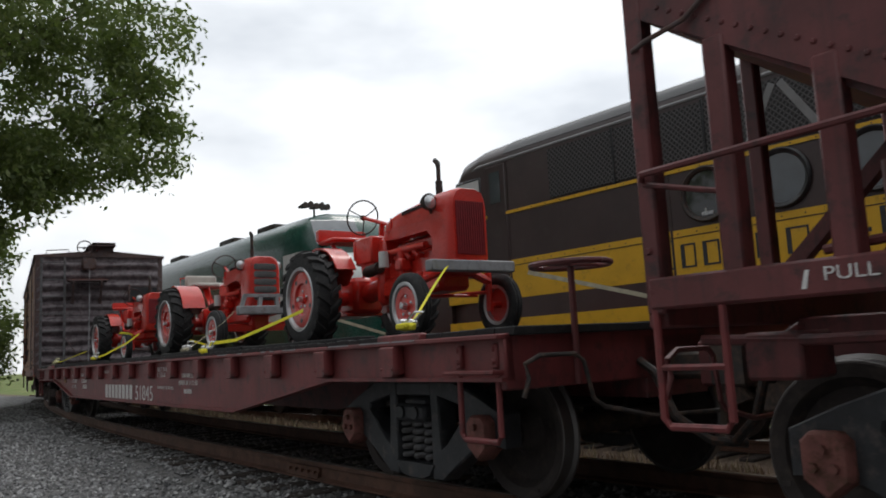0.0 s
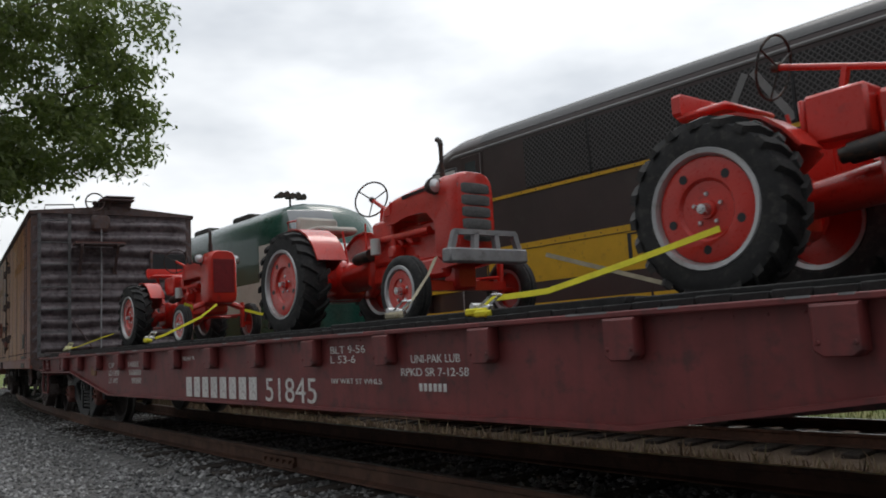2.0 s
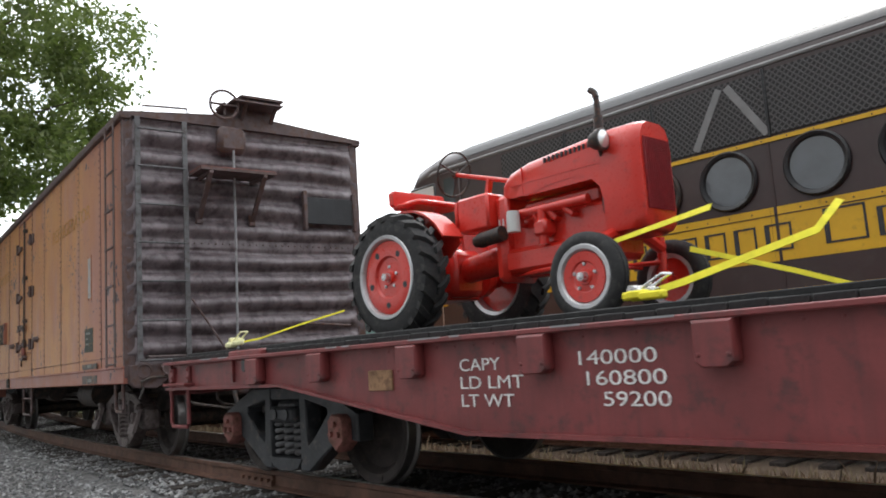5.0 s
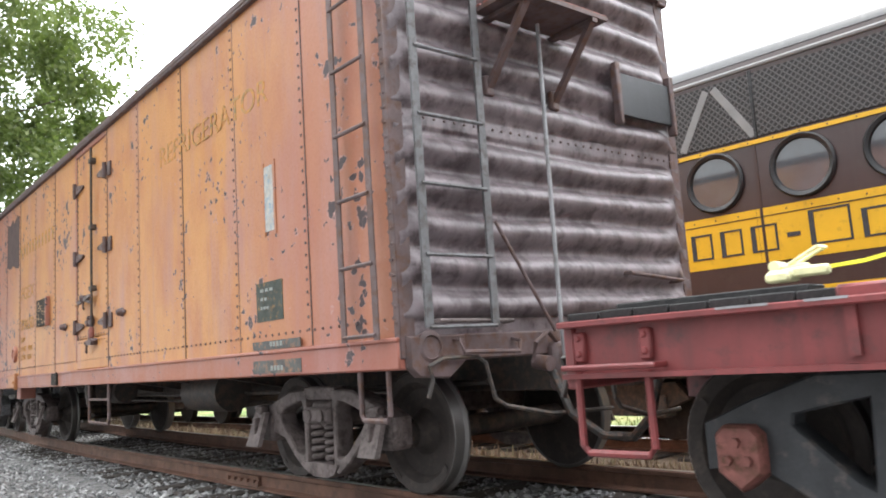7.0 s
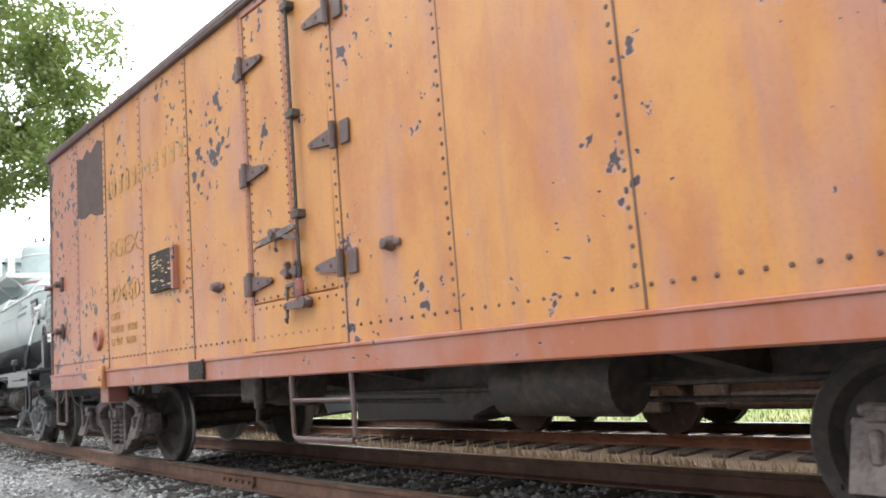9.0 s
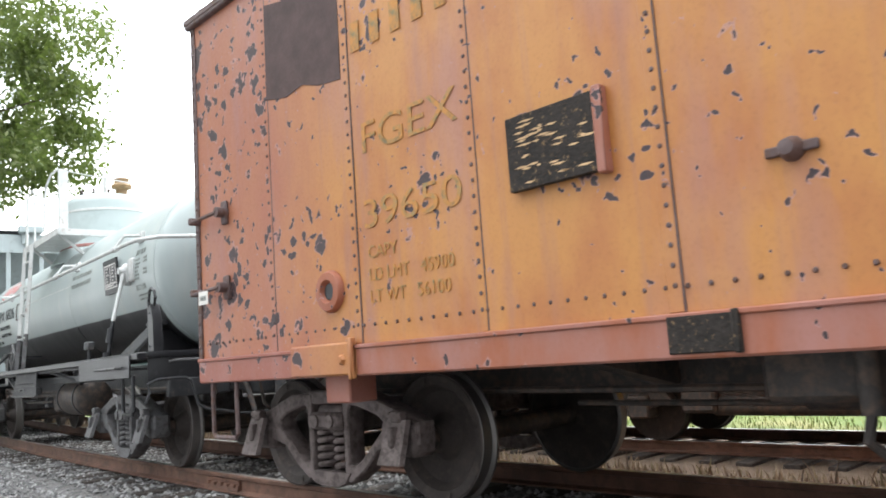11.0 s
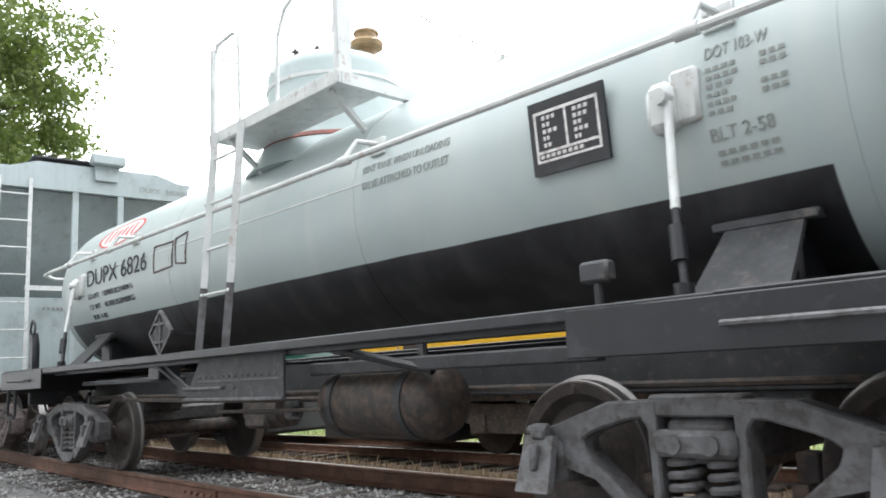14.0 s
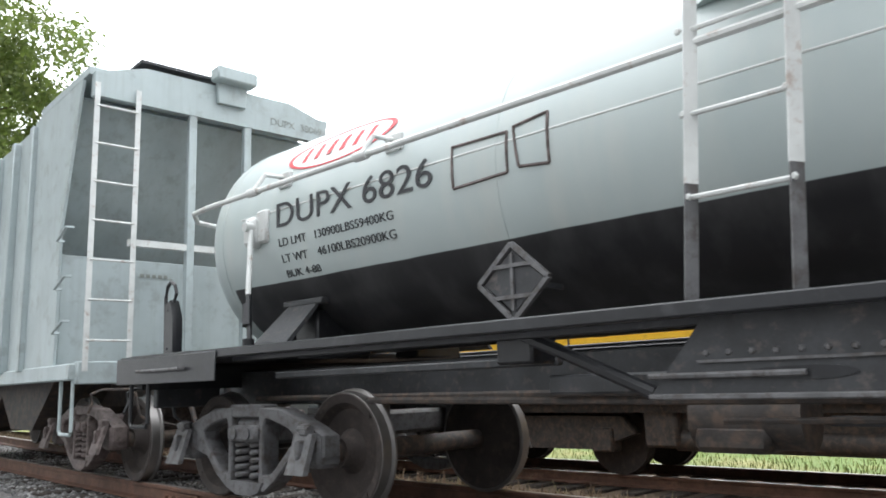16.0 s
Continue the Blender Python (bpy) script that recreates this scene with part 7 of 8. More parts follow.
    for z in (1.57, 2.14):
        g = Shape().box(-5.53, -5.45, -W - 0.03, -W, z - 0.09, z + 0.09, 0.01).tube((-5.49, -W - 0.09, z), (-5.49, -W, z), 0.04, 10).pipe([(-5.49, -W - 0.085, z), (-5.92, -W - 0.085, z - 0.015)], 0.016).tube((-5.92, -W - 0.085, z), (-5.92, -W + 0.02, z), 0.03, 8)
        part("grab_iron", g, M_ENDPOST, car)
    tg = part("paper_tag", Shape().box(-5.76, -5.62, -W - 0.108, -W - 0.103, 1.46, 1.56), M_PAPER, car, "white paper tag tied to the grab iron")
    bars("tag_print", tg, side(-5.74, -W - 0.1085, 1.49), 0.1, 0.035, 6, M_FADED)
    for x, z in ((-1.28, 1.62), (1.02, 1.62)):
        part("latch_boss", Shape().lathe([(0.001, -0.07), (0.03, -0.065), (0.045, -0.02), (0.05, 0.0)], (x, -W - 0.003, z), "y", 12).box(x - 0.10, x + 0.10, -W - 0.02, -W, z - 0.02, z + 0.02, 0.006), M_ENDPOST, car)
    writing("lettering", "REFRIGERATOR", car, side(2.20, -W - 0.0055, 2.92), 0.19, M_OLIVE, 2.26, "faded olive lettering")
    writing("lettering", "FGEX", car, side(-3.80, -W - 0.0055, 2.20), 0.19, M_OLIVE, 0.82, "faded olive reporting mark")
    writing("lettering", "39650", car, side(-3.82, -W - 0.0055, 1.74), 0.17, M_OLIVE, 0.83, "faded olive numerals")
    bars("lettering", car, side(-3.86, -W - 0.0055, 2.86), 2.1, 0.19, 11, M_OLIVE, "faded olive bars of an illegible name", 0.55)
    for txt, z in (("CAPY", 1.555), ("LD LMT   45900", 1.42), ("LT WT   56100", 1.29)):
        writing("lettering", txt, car, side(-3.80, -W - 0.0055, z), 0.075, M_OLIVE, None, "faded weight lettering")
    # underframe
    part("centre_sill", Shape().box(-L, L, -0.25, 0.25, 0.66, 1.0, 0.01), M_GRIME, car)
    for x in (-2.6, -1.3, 0, 1.3, 2.6):
        part("cross_bearer", Shape().prism([(-1.4, 0.93), (1.4, 0.93), (0.3, 0.70), (-0.3, 0.70)], x - 0.06, x + 0.06, "x"), M_GRIME, car)
    part("air_tank", Shape().tube((1.2, -0.75, 0.72), (2.1, -0.75, 0.72), 0.2, 16), M_GRIME, car)
    part("brake_cylinder", Shape().tube((-1.6, -0.8, 0.75), (-1.05, -0.8, 0.75), 0.15, 14).box(-1.66, -1.2, -1.15, -0.65, 0.66, 0.92, 0.03).tube((-1.22, -1.2, 0.62), (-1.22, -1.2, 0.86), 0.045, 10).pipe([(-1.22, -1.2, 0.66), (-1.25, -1.2, 0.52), (-1.2, -1.15, 0.46)], 0.022), M_GRIME, car)
    part("brake_pipe", Shape().pipe([(-5.6, -0.5, 0.72), (-3, -0.62, 0.70), (0, -0.6, 0.68), (3, -0.62, 0.70), (5.6, -0.5, 0.74)], 0.022).pipe([(-3.2, -0.35, 0.6), (3.0, -0.4, 0.58)], 0.018), M_GRIME, car)
    part("hanging_box", Shape().prism([(-0.35, 0.92), (1.0, 0.92), (0.9, 0.60), (0.55, 0.48), (0.2, 0.62)], -0.5, 0.5, "y", 0.02), M_GRIME, car)
    # steps and irons under the end
    part("end_step", Shape().pipe([(L + 0.02, -1.12, 1.03), (L + 0.10, -1.12, 1.02), (L + 0.11, -1.10, 0.95), (L + 0.11, -0.64, 0.935), (L + 0.10, -0.62, 1.0), (L + 0.02, -0.62, 1.02)], 0.014), M_ENDPOST, car)
    part("grab_iron", Shape().pipe([(L, -1.26, 1.135), (L + 0.09, -1.26, 1.14), (L + 0.09, -0.66, 1.13), (L, -0.66, 1.125)], 0.014), M_CAST, car)
    part("corner_casting", Shape().prism([(-1.46, 1.06), (-1.02, 1.06), (-1.02, 0.90), (-1.16, 0.80), (-1.40, 0.82), (-1.46, 0.88)], L - 0.02, L + 0.045, "x", 0.02), M_ENDPOST, car, "cast corner of the end sill")
    part("carrier_iron", Shape().box(L, L + 0.10, -0.30, 0.30, 0.66, 0.98, 0.03).tube((L + 0.03, -0.42, 0.86), (L + 0.16, -0.42, 0.84), 0.05, 10).pipe([(L + 0.06, -0.24, 0.98), (L + 0.14, -0.40, 1.05), (L + 0.14, -0.52, 0.98), (L + 0.08, -0.50, 0.86)], 0.016), M_ENDPOST, car)
    freight_truck(car, -4.88, M_CAST)
    freight_truck(car, 4.32, M_CAST)
    coupler(car, -L, -1)
    coupler(car, L, 1)
    stirrup(car, -0.22, 0.52, -W + 0.0, 0.44, 0.96, M_ENDPOST, 2)
    stirrup(car, 5.49, 5.79, -W + 0.02, 0.575, 0.90, M_ENDPOST)
    stirrup(car, -5.82, -5.46, -W + 0.02, 0.46, 0.95, M_ENDPOST)


# ---- tank car ----
def build_tank_car():
    car = rides(thing("tank_car", "pale grey tank car with a black belly, dome and side ladder", "railway car"), TANK)
    R, cz, rear, fore, head = 0.98, 2.13, -5.06, 4.50, 0.40
    s = Shape()
    prof = []
    for i in range(15):
        a = 1.5708 * i / 14
        prof.append((R * math.sin(a), head * max(0.0, math.cos(a))))
    full = [(max(r, 0.001), rear - h) for r, h in prof] + [(R, rear + 0.02), (R, 0), (R, fore - 0.02)] + [(max(r, 0.001), fore + h) for r, h in reversed(prof)]
    s.lathe(full, (0, 0, cz), "x", 72)
    tank = part("tank", s, M_SHELL, car, "grey and black welded shell", angle=50)
    for x in (-1.95, 1.10, 4.42, -4.98):
        sm = Shape().lathe([(R - 0.02, x - 0.022), (R + 0.003, x - 0.014), (R + 0.003, x + 0.014), (R - 0.02, x + 0.022)], (0, 0, cz), "x", 72)
        sm.f = [f for f in sm.f if len(f) == 4]
        part("shell_seam", sm, M_SHELL, tank)
    # dome
    dx = -0.40
    dm = Shape().lathe([(0.86, 0.62), (0.74, 0.82), (0.67, 0.92), (0.652, 1.02), (0.652, 1.58), (0.63, 1.66), (0.50, 1.74), (0.2, 1.79), (0.001, 1.80)], (dx, 0, cz), "z", 44)
    dome = part("dome", dm, M_TANK, car, "round dome with fittings", angle=45)
    part("dome_band", Shape().lathe([(0.65, 1.44), (0.664, 1.445), (0.664, 1.475), (0.65, 1.48)], (dx, 0, cz), "z", 44), M_TANKWHITE, dome)
    part("dome_foot", Shape().lathe([(0.70, 0.86), (0.715, 0.875), (0.70, 0.90), (0.66, 0.93)], (dx, 0, cz), "z", 44), M_RUSTBOX, dome, "rusty weld round the dome's foot")
    dt = cz + 1.78
    part("manhole_cover", Shape().lathe([(0.001, dt + 0.09), (0.22, dt + 0.08), (0.27, dt + 0.05), (0.28, dt - 0.05)], (dx - 0.20, -0.08, 0), "z", 24), M_TANKWHITE, dome)
    bolt = None
    for i in range(8):
        ang = 0.7854 * i + 0.2
        m = pose(dx - 0.20 + 0.27 * math.cos(ang), -0.08 + 0.27 * math.sin(ang), dt, 0, 0, math.degrees(ang))
        if bolt is None:
            bolt = part("eye_bolt", Shape().box(-0.05, 0.05, -0.018, 0.018, 0.0, 0.06, 0.008).tube((0.02, 0, 0.03), (0.02, 0, 0.12), 0.014, 7).box(-0.01, 0.05, -0.03, 0.03, 0.075, 0.10, 0.008), M_GRIME, dome, "dark swing bolt of the cover")
            bolt.matrix_basis = m
        else:
            again(bolt, dome, m)
    part("relief_valve", Shape().lathe([(0.09, dt - 0.06), (0.09, dt + 0.05), (0.155, dt + 0.07), (0.165, dt + 0.11), (0.14, dt + 0.14), (0.11, dt + 0.15), (0.11, dt + 0.20), (0.12, dt + 0.205), (0.12, dt + 0.23), (0.001, dt + 0.24)], (dx + 0.36, 0.10, 0), "z", 20), surface("brassy_valve", (0.30, 0.20, 0.10), 0.5, vary=0.3, scale=9), dome, "tarnished brass valve")
    part("vent_pipe", Shape().tube((dx + 0.16, -0.10, dt - 0.05), (dx + 0.16, -0.10, dt + 0.32), 0.032, 10).lathe([(0.032, dt + 0.25), (0.05, dt + 0.26), (0.05, dt + 0.31), (0.02, dt + 0.36), (0.001, dt + 0.36)], (dx + 0.16, -0.10, 0), "z", 12), M_TANKWHITE, dome)
    # platform round the dome
    pz = 3.01
    for y in (-1.13, 1.13):
        e = 1 if y > 0 else -1
        near = y < 0
        pl = part("platform", Shape().box(-0.70, 1.20, min(y, y * 0.60), max(y, y * 0.60), pz, pz + 0.03).box(-0.72, 1.22, min(y, y * 1.03), max(y, y * 1.03), pz - 0.04, pz + 0.065, 0.006), M_TANKWHITE, car, "white slotted platform")
        for i in range(15):
            x = -0.68 + i * 0.125
            part("slat", Shape().box(x, x + 0.045, min(y * 0.62, y * 0.98), max(y * 0.62, y * 0.98), pz + 0.031, pz + 0.045), M_TANKWHITE, pl)
        for x in (-0.50, 1.00):
            part("bracket", Shape().bar((x, y * 0.95, pz - 0.01), (x, y * 0.62, pz - 0.32), 0.05, 0.035), M_TANKWHITE, pl)
        part("post", Shape().box(-0.70, -0.64, min(y, y * 1.03), max(y, y * 1.03), pz, pz + 0.84, 0.004), M_TANKWHITE, pl)
        part("post", Shape().box(1.12, 1.18, min(y, y - e * 0.12), max(y, y - e * 0.12), pz, pz + 0.90, 0.004) if near else Shape().box(0.78, 0.84, y - 0.06, y, pz, pz + 0.88, 0.004), M_TANKWHITE, pl, "flat upright post")
        if near:
            part("rail", Shape().pipe([(-0.66, y, pz + 0.80), (-0.62, y, pz + 0.88), (-0.34, y, pz + 0.90), (-0.25, y, pz + 0.84), (-0.23, y, pz + 0.06)], 0.016), M_TANKWHITE, pl)
            part("rail", Shape().pipe([(0.36, y, pz + 0.05), (0.38, y, pz + 0.60), (0.48, y, pz + 0.80), (0.75, y, pz + 0.91), (1.14, y, pz + 0.90)], 0.016), M_TANKWHITE, pl)
            part("chain", Shape().pipe([(1.15, y + 0.10, pz + 0.88), (1.0, 0.0, pz + 0.81), (0.81, -y - 0.03, pz + 0.86)], 0.008), M_TANKWHITE, pl, "thin chain across the platform")
            part("chain", Shape().pipe([(-0.67, y, pz + 0.78), (-0.50, -0.75, pz + 0.70), (-0.48, -0.3, pz + 0.66)], 0.008), M_TANKWHITE, pl)
        else:
            part("rail", Shape().pipe([(0.30, y, pz + 0.62), (0.40, y, pz + 0.82), (0.82, y, pz + 0.87)], 0.014), M_TANKWHITE, pl)
    part("cross_walk", Shape().box(1.16, 1.22, -1.13, 1.13, pz - 0.04, pz + 0.05), M_TANKWHITE, car)
    # handrail round the tank
    hz, hy = 2.36, -1.21
    pts = [(-5.33, 0.6, hz), (-5.53, 0.1, hz), (-5.54, -0.5, hz), (-5.40, -0.98, hz), (-5.10, -1.18, hz), (-4.8, hy, hz)] + [(-4.4 + i * 0.85, hy, hz) for i in range(11)] + [(4.3, hy, hz), (4.56, -1.19, hz), (4.82, -1.04, hz), (4.94, -0.72, hz), (4.98, -0.1, hz), (4.96, 0.5, hz), (4.88, 0.92, hz), (4.65, 1.16, hz), (4.3, 1.21, hz)]
    hr = part("handrail", Shape().pipe(pts, 0.022, 8), M_TANKWHITE, car, "pale pipe handrail round the tank")
    for x in (-4.15, -2.88, 1.33, 3.89):
        clamp = Shape().pipe([(x + 0.02, -R * 0.93, hz + 0.16), (x + 0.02, -1.12, hz + 0.15), (x + 0.01, hy, hz + 0.02)], 0.018).tube((x - 0.06, hy, hz), (x + 0.06, hy, hz), 0.034, 10)
        clamp.box(x - 0.06, x + 0.10, -R * 0.97, -R * 0.93, hz + 0.08, hz + 0.20, 0.006).stud(x - 0.03, -R * 0.97, hz + 0.17, 0.022).stud(x - 0.03, -R * 0.97, hz + 0.11, 0.022)
        part("bracket", clamp, M_TANKWHITE, hr, "bolted rail bracket")
    part("bracket", Shape().pipe([(fore + head * 0.9, 0.03, hz + 0.16), (4.96, 0.03, hz + 0.02)], 0.018).tube((4.98, -0.02, hz), (4.98, 0.10, hz), 0.034, 10).stud(4.83, -0.05, hz + 0.20, 0.025, (1, 0, 0)).stud(4.83, 0.10, hz + 0.20, 0.025, (1, 0, 0)), M_TANKWHITE, hr)
    part("rain_strip", Shape().pipe([(-4.7, -R + 0.012, hz - 0.10), (1.2, -R + 0.012, hz - 0.10)], 0.008), M_TANKWHITE, car)
    # side ladder, white above and dark below
    lad = None
    for (xb, xt) in ((-0.63, -0.53), (-0.18, -0.08)):
        up = Shape().bar((xb + (xt - xb) * 0.26, -1.265, 1.70), (xt, -1.20, 3.04), 0.012, 0.062)
        if lad is None:
            lad = part("ladder", up, M_TANKWHITE, car, "white side ladder with a dark foot")
        else:
            part("stile", up, M_TANKWHITE, lad)
        part("stile_foot", Shape().bar((xb, -1.30, 1.18), (xb + (xt - xb) * 0.26, -1.265, 1.70), 0.012, 0.062), M_CASTGREY, lad)
        for z in (1.64, 2.02, 2.42):
            part("bolt", Shape().stud(xb + 0.015, -1.285 + (z - 1.6) * 0.05, z, 0.020), M_TANKWHITE, lad)
    for z in (1.64, 2.02, 2.42, 2.80):
        u = (z - 1.18) / 1.86
        xa = -0.63 + 0.10 * u
        part("rung", Shape().pipe([(xa, -1.29 + 0.1 * u, z), (xa + 0.44, -1.29 + 0.1 * u, z)], 0.013), M_TANKWHITE, lad)
    # frame
    for y in (-1.42, 1.42):
        part("side_sill", Shape().box(-5.88, 5.18, min(y, y * 0.93), max(y, y * 0.93), 1.115, 1.180, 0.008).box(-4.30, 3.20, min(y * 0.90, y * 0.86), max(y * 0.90, y * 0.86), 1.085, 1.14, 0.006), M_BLACK, car)
        for x0, x1 in ((-5.91, -4.28), (3.27, 5.00)):
            part("end_plate", Shape().box(x0, x1, min(y, y * 1.010), max(y, y * 1.010), 0.945, 1.165, 0.012), M_BLACK, car, "deep black end sill plate")
    for e in (-1, 1):
        c = 5.20 if e > 0 else 5.88
        deck = [(e * (c - 1.2), -1.42), (e * (c - 0.20), -1.42), (e * (c - 0.04), -1.33), (e * c, -1.20), (e * c, 1.20), (e * (c - 0.04), 1.33), (e * (c - 0.20), 1.42), (e * (c - 1.2), 1.42)]
        part("end_deck", Shape().prism(deck, 1.13, 1.185, "z", 0.008), M_BLACK, car)
        low = [(e * (c - 0.08), -1.30), (e * (c - 0.03), -1.20), (e * (c - 0.03), 1.20), (e * (c - 0.08), 1.30), (e * (c - 0.14), 1.28), (e * (c - 0.14), -1.28)]
        part("end_sill", Shape().prism(low, 0.90, 1.135, "z", 0.012), M_BLACK, car)
        part("grab_iron", Shape().pipe([(e * c, -1.12, 1.08), (e * (c + 0.07), -1.10, 1.09), (e * (c + 0.07), -0.48, 1.09), (e * c, -0.46, 1.08)], 0.012), M_CASTGREY, car, "pale worn grab iron")
        part("draft_box", Shape().box(min(e * (c - 0.2), e * (c + 0.15)), max(e * (c - 0.2), e * (c + 0.15)), -0.26, 0.26, 0.70, 1.06, 0.03), M_CASTDARK, car)
        part("hose_plate", Shape().box(min(e * (c - 0.1), e * (c - 0.02)), max(e * (c - 0.1), e * (c - 0.02)), -1.12, -0.50, 0.74, 0.92, 0.012), M_CASTDARK, car)
        sx = 3.97 if e > 0 else -4.04
        for k in (-1, 1):
            g = Shape().add([(sx + px, k * py, pzz) for px, py, pzz in ((-0.22, 1.16, 1.18), (0.22, 1.16, 1.18), (0.18, 0.80, 1.54), (-0.18, 0.80, 1.54), (-0.22, 1.12, 1.18), (0.22, 1.12, 1.18), (0.18, 0.76, 1.54), (-0.18, 0.76, 1.54))],
                            [(0, 1, 2, 3), (7, 6, 5, 4), (0, 4, 5, 1), (1, 5, 6, 2), (2, 6, 7, 3), (3, 7, 4, 0)])
            part("saddle_plate", g.box(sx - 0.25, sx + 0.25, min(k * 0.72, k * 0.84), max(k * 0.72, k * 0.84), 1.50, 1.55, 0.01), M_CASTDARK, car, "slanted dull blue-black saddle plate")
            part("saddle", Shape().box(sx - 0.14, sx + 0.14, min(k * 0.25, k * 0.80), max(k * 0.25, k * 0.80), 1.10, 1.46, 0.02), M_BLACK, car)
        bx = 5.07 if e > 0 else -5.36
        sg = Shape().prism([(bx - 0.07, 1.18), (bx - 0.07, 1.62), (bx + 0.0, 1.65), (bx + 0.07, 1.50), (bx + 0.08, 1.18)], -1.25, -1.16, "y", 0.012)
        sg.pipe([(bx - 0.10, -1.22, 1.20), (bx - 0.115, -1.22, 1.68), (bx - 0.09, -1.22, 1.77), (bx - 0.03, -1.22, 1.81), (bx + 0.04, -1.22, 1.77), (bx + 0.07, -1.22, 1.70), (bx + 0.03, -1.22, 1.63)], 0.016)
        sg.stud(bx - 0.02, -1.25, 1.56, 0.014).stud(bx - 0.02, -1.25, 1.24, 0.016)
        g2 = part("end_bracket", sg, M_BLACK, car, "black upright bracket with a hooped handle")
        again(g2, car, pose(0, 2.3, 0))
        xb, xt = (3.80, 3.68) if e > 0 else (-4.08, -4.41)
        part("anchor_rod", Shape().tube((xb, -1.28, 1.17), (xb, -1.28, 1.24), 0.045, 10).tube((xb, -1.27, 1.2), (xb + (xt - xb) * 0.42, -1.20, 1.58), 0.020, 10).tube((xb + (xt - xb) * 0.18, -1.255, 1.34), (xb + (xt - xb) * 0.34, -1.225, 1.50), 0.036, 10), M_BLACK, car, "black rod with a turnbuckle")
        part("anchor_rod", Shape().tube((xb + (xt - xb) * 0.42, -1.20, 1.58), (xt, -1.06, 2.12), 0.022, 10), M_TANKWHITE, car, "pale tank anchor rod")
        part("anchor_plate", Shape().box(xt - 0.13, xt + 0.02, -1.07, -0.93, 1.99, 2.24, 0.04).box(xt - 0.02, xt + 0.13, -1.01, -0.93, 2.02, 2.29, 0.02).tube((xt - 0.02, -1.11, 2.15), (xt - 0.02, -1.0, 2.15), 0.04, 12), M_TANKWHITE, car, "pale plate that holds the anchor rod")
        stirrup(car, e * (c - 0.35) - 0.155, e * (c - 0.35) + 0.155, -1.40, 0.60, 0.97, M_BLACK)
        grab(car, (e * (c - 0.8) - 0.35, -1.42, 1.05), (e * (c - 0.8) + 0.35, -1.42, 1.05), (0, -0.06, 0), 0.014, M_CASTGREY)
        freight_truck(car, 3.67 if e > 0 else -4.43, M_CASTGREY)
        coupler(car, e * (c - 0.05), e, M_CASTDARK)
    # diamond placard holder that stands on the sill
    dxx, dz = -1.71, 1.405
    ph = part("placard_holder", Shape().prism([(dxx, dz - 0.17), (dxx + 0.20, dz), (dxx, dz + 0.17), (dxx - 0.20, dz)], -1.15, -1.142, "y"), M_CASTDARK, car, "dark diamond placard holder")
    rim = [(dxx, dz - 0.215), (dxx + 0.235, dz), (dxx, dz + 0.205), (dxx - 0.235, dz)]
    for p, q in zip(rim, rim[1:] + rim[:1]):
        part("rim", Shape().bar((p[0], -1.15, p[1]), (q[0], -1.15, q[1]), 0.03, 0.028), M_CASTGREY, ph)
    for z, w in ((dz + 0.085, 0.13), (dz - 0.085, 0.13)):
        part("slot_bar", Shape().bar((dxx - w, -1.155, z), (dxx + w, -1.155, z), 0.02, 0.022), M_CASTGREY, ph)
    part("slot_bar", Shape().bar((dxx, -1.153, dz - 0.16), (dxx, -1.153, dz + 0.15), 0.018, 0.022), M_CASTGREY, ph)
    part("foot", Shape().bar((dxx, -1.14, 1.17), (dxx, -1.14, dz - 0.15), 0.03, 0.03).bar((dxx, -1.14, dz), (dxx, -0.70, dz + 0.0), 0.03, 0.03), M_CASTDARK, ph)
    part("small_post", Shape().tube((3.42, -1.36, 1.17), (3.42, -1.36, 1.30), 0.02, 8).box(3.34, 3.50, -1.40, -1.32, 1.28, 1.38, 0.015), M_CASTDARK, car)
    # underframe: centre sill, deep web plate, reservoir, brake gear
    part("centre_sill", Shape().box(-5.8, 5.1, -0.3, 0.3, 0.74, 1.05, 0.01), M_CASTDARK, car)
    gb = part("web_plate", Shape().prism([(-0.58, 1.12), (0.68, 1.12), (0.68, 0.79), (-0.85, 0.79)], -1.31, -1.29, "y"), M_CASTDARK, car, "dark streaked web plate below the sill")
    part("lip", Shape().box(-0.85, 0.68, -1.335, -1.28, 0.775, 0.80, 0.006).box(-0.62, 0.68, -1.322, -1.31, 0.925, 0.937), M_CASTGREY, gb)
    slot = Shape().prism([(-0.26 + 0.16 * math.cos(0.5236 * i) + (0.1 if abs(i - 6) > 2.9 else -0.0), 0.875 + 0.026 * math.sin(0.5236 * i)) for i in range(12)], -1.316, -1.305, "y")
    part("slot", slot, M_BLACK, gb, "dark long slot")
    part("pull_rod", Shape().pipe([(-0.84, -1.33, 0.875), (-0.18, -1.33, 0.875)], 0.014), M_CASTGREY, gb)
    for i in range(13):
        part("rivet", Shape().stud(-0.58 + i * 0.096, -1.31, 0.965, 0.016), M_CASTGREY, gb)
    tk = part("air_tank", Shape().lathe([(0.001, 0.68), (0.14, 0.69), (0.21, 0.74), (0.235, 0.82), (0.235, 1.78), (0.21, 1.86), (0.14, 1.91), (0.001, 1.92)], (0, -0.86, 0.735), "x", 28), M_GRIME, car, "large grimy brake reservoir")
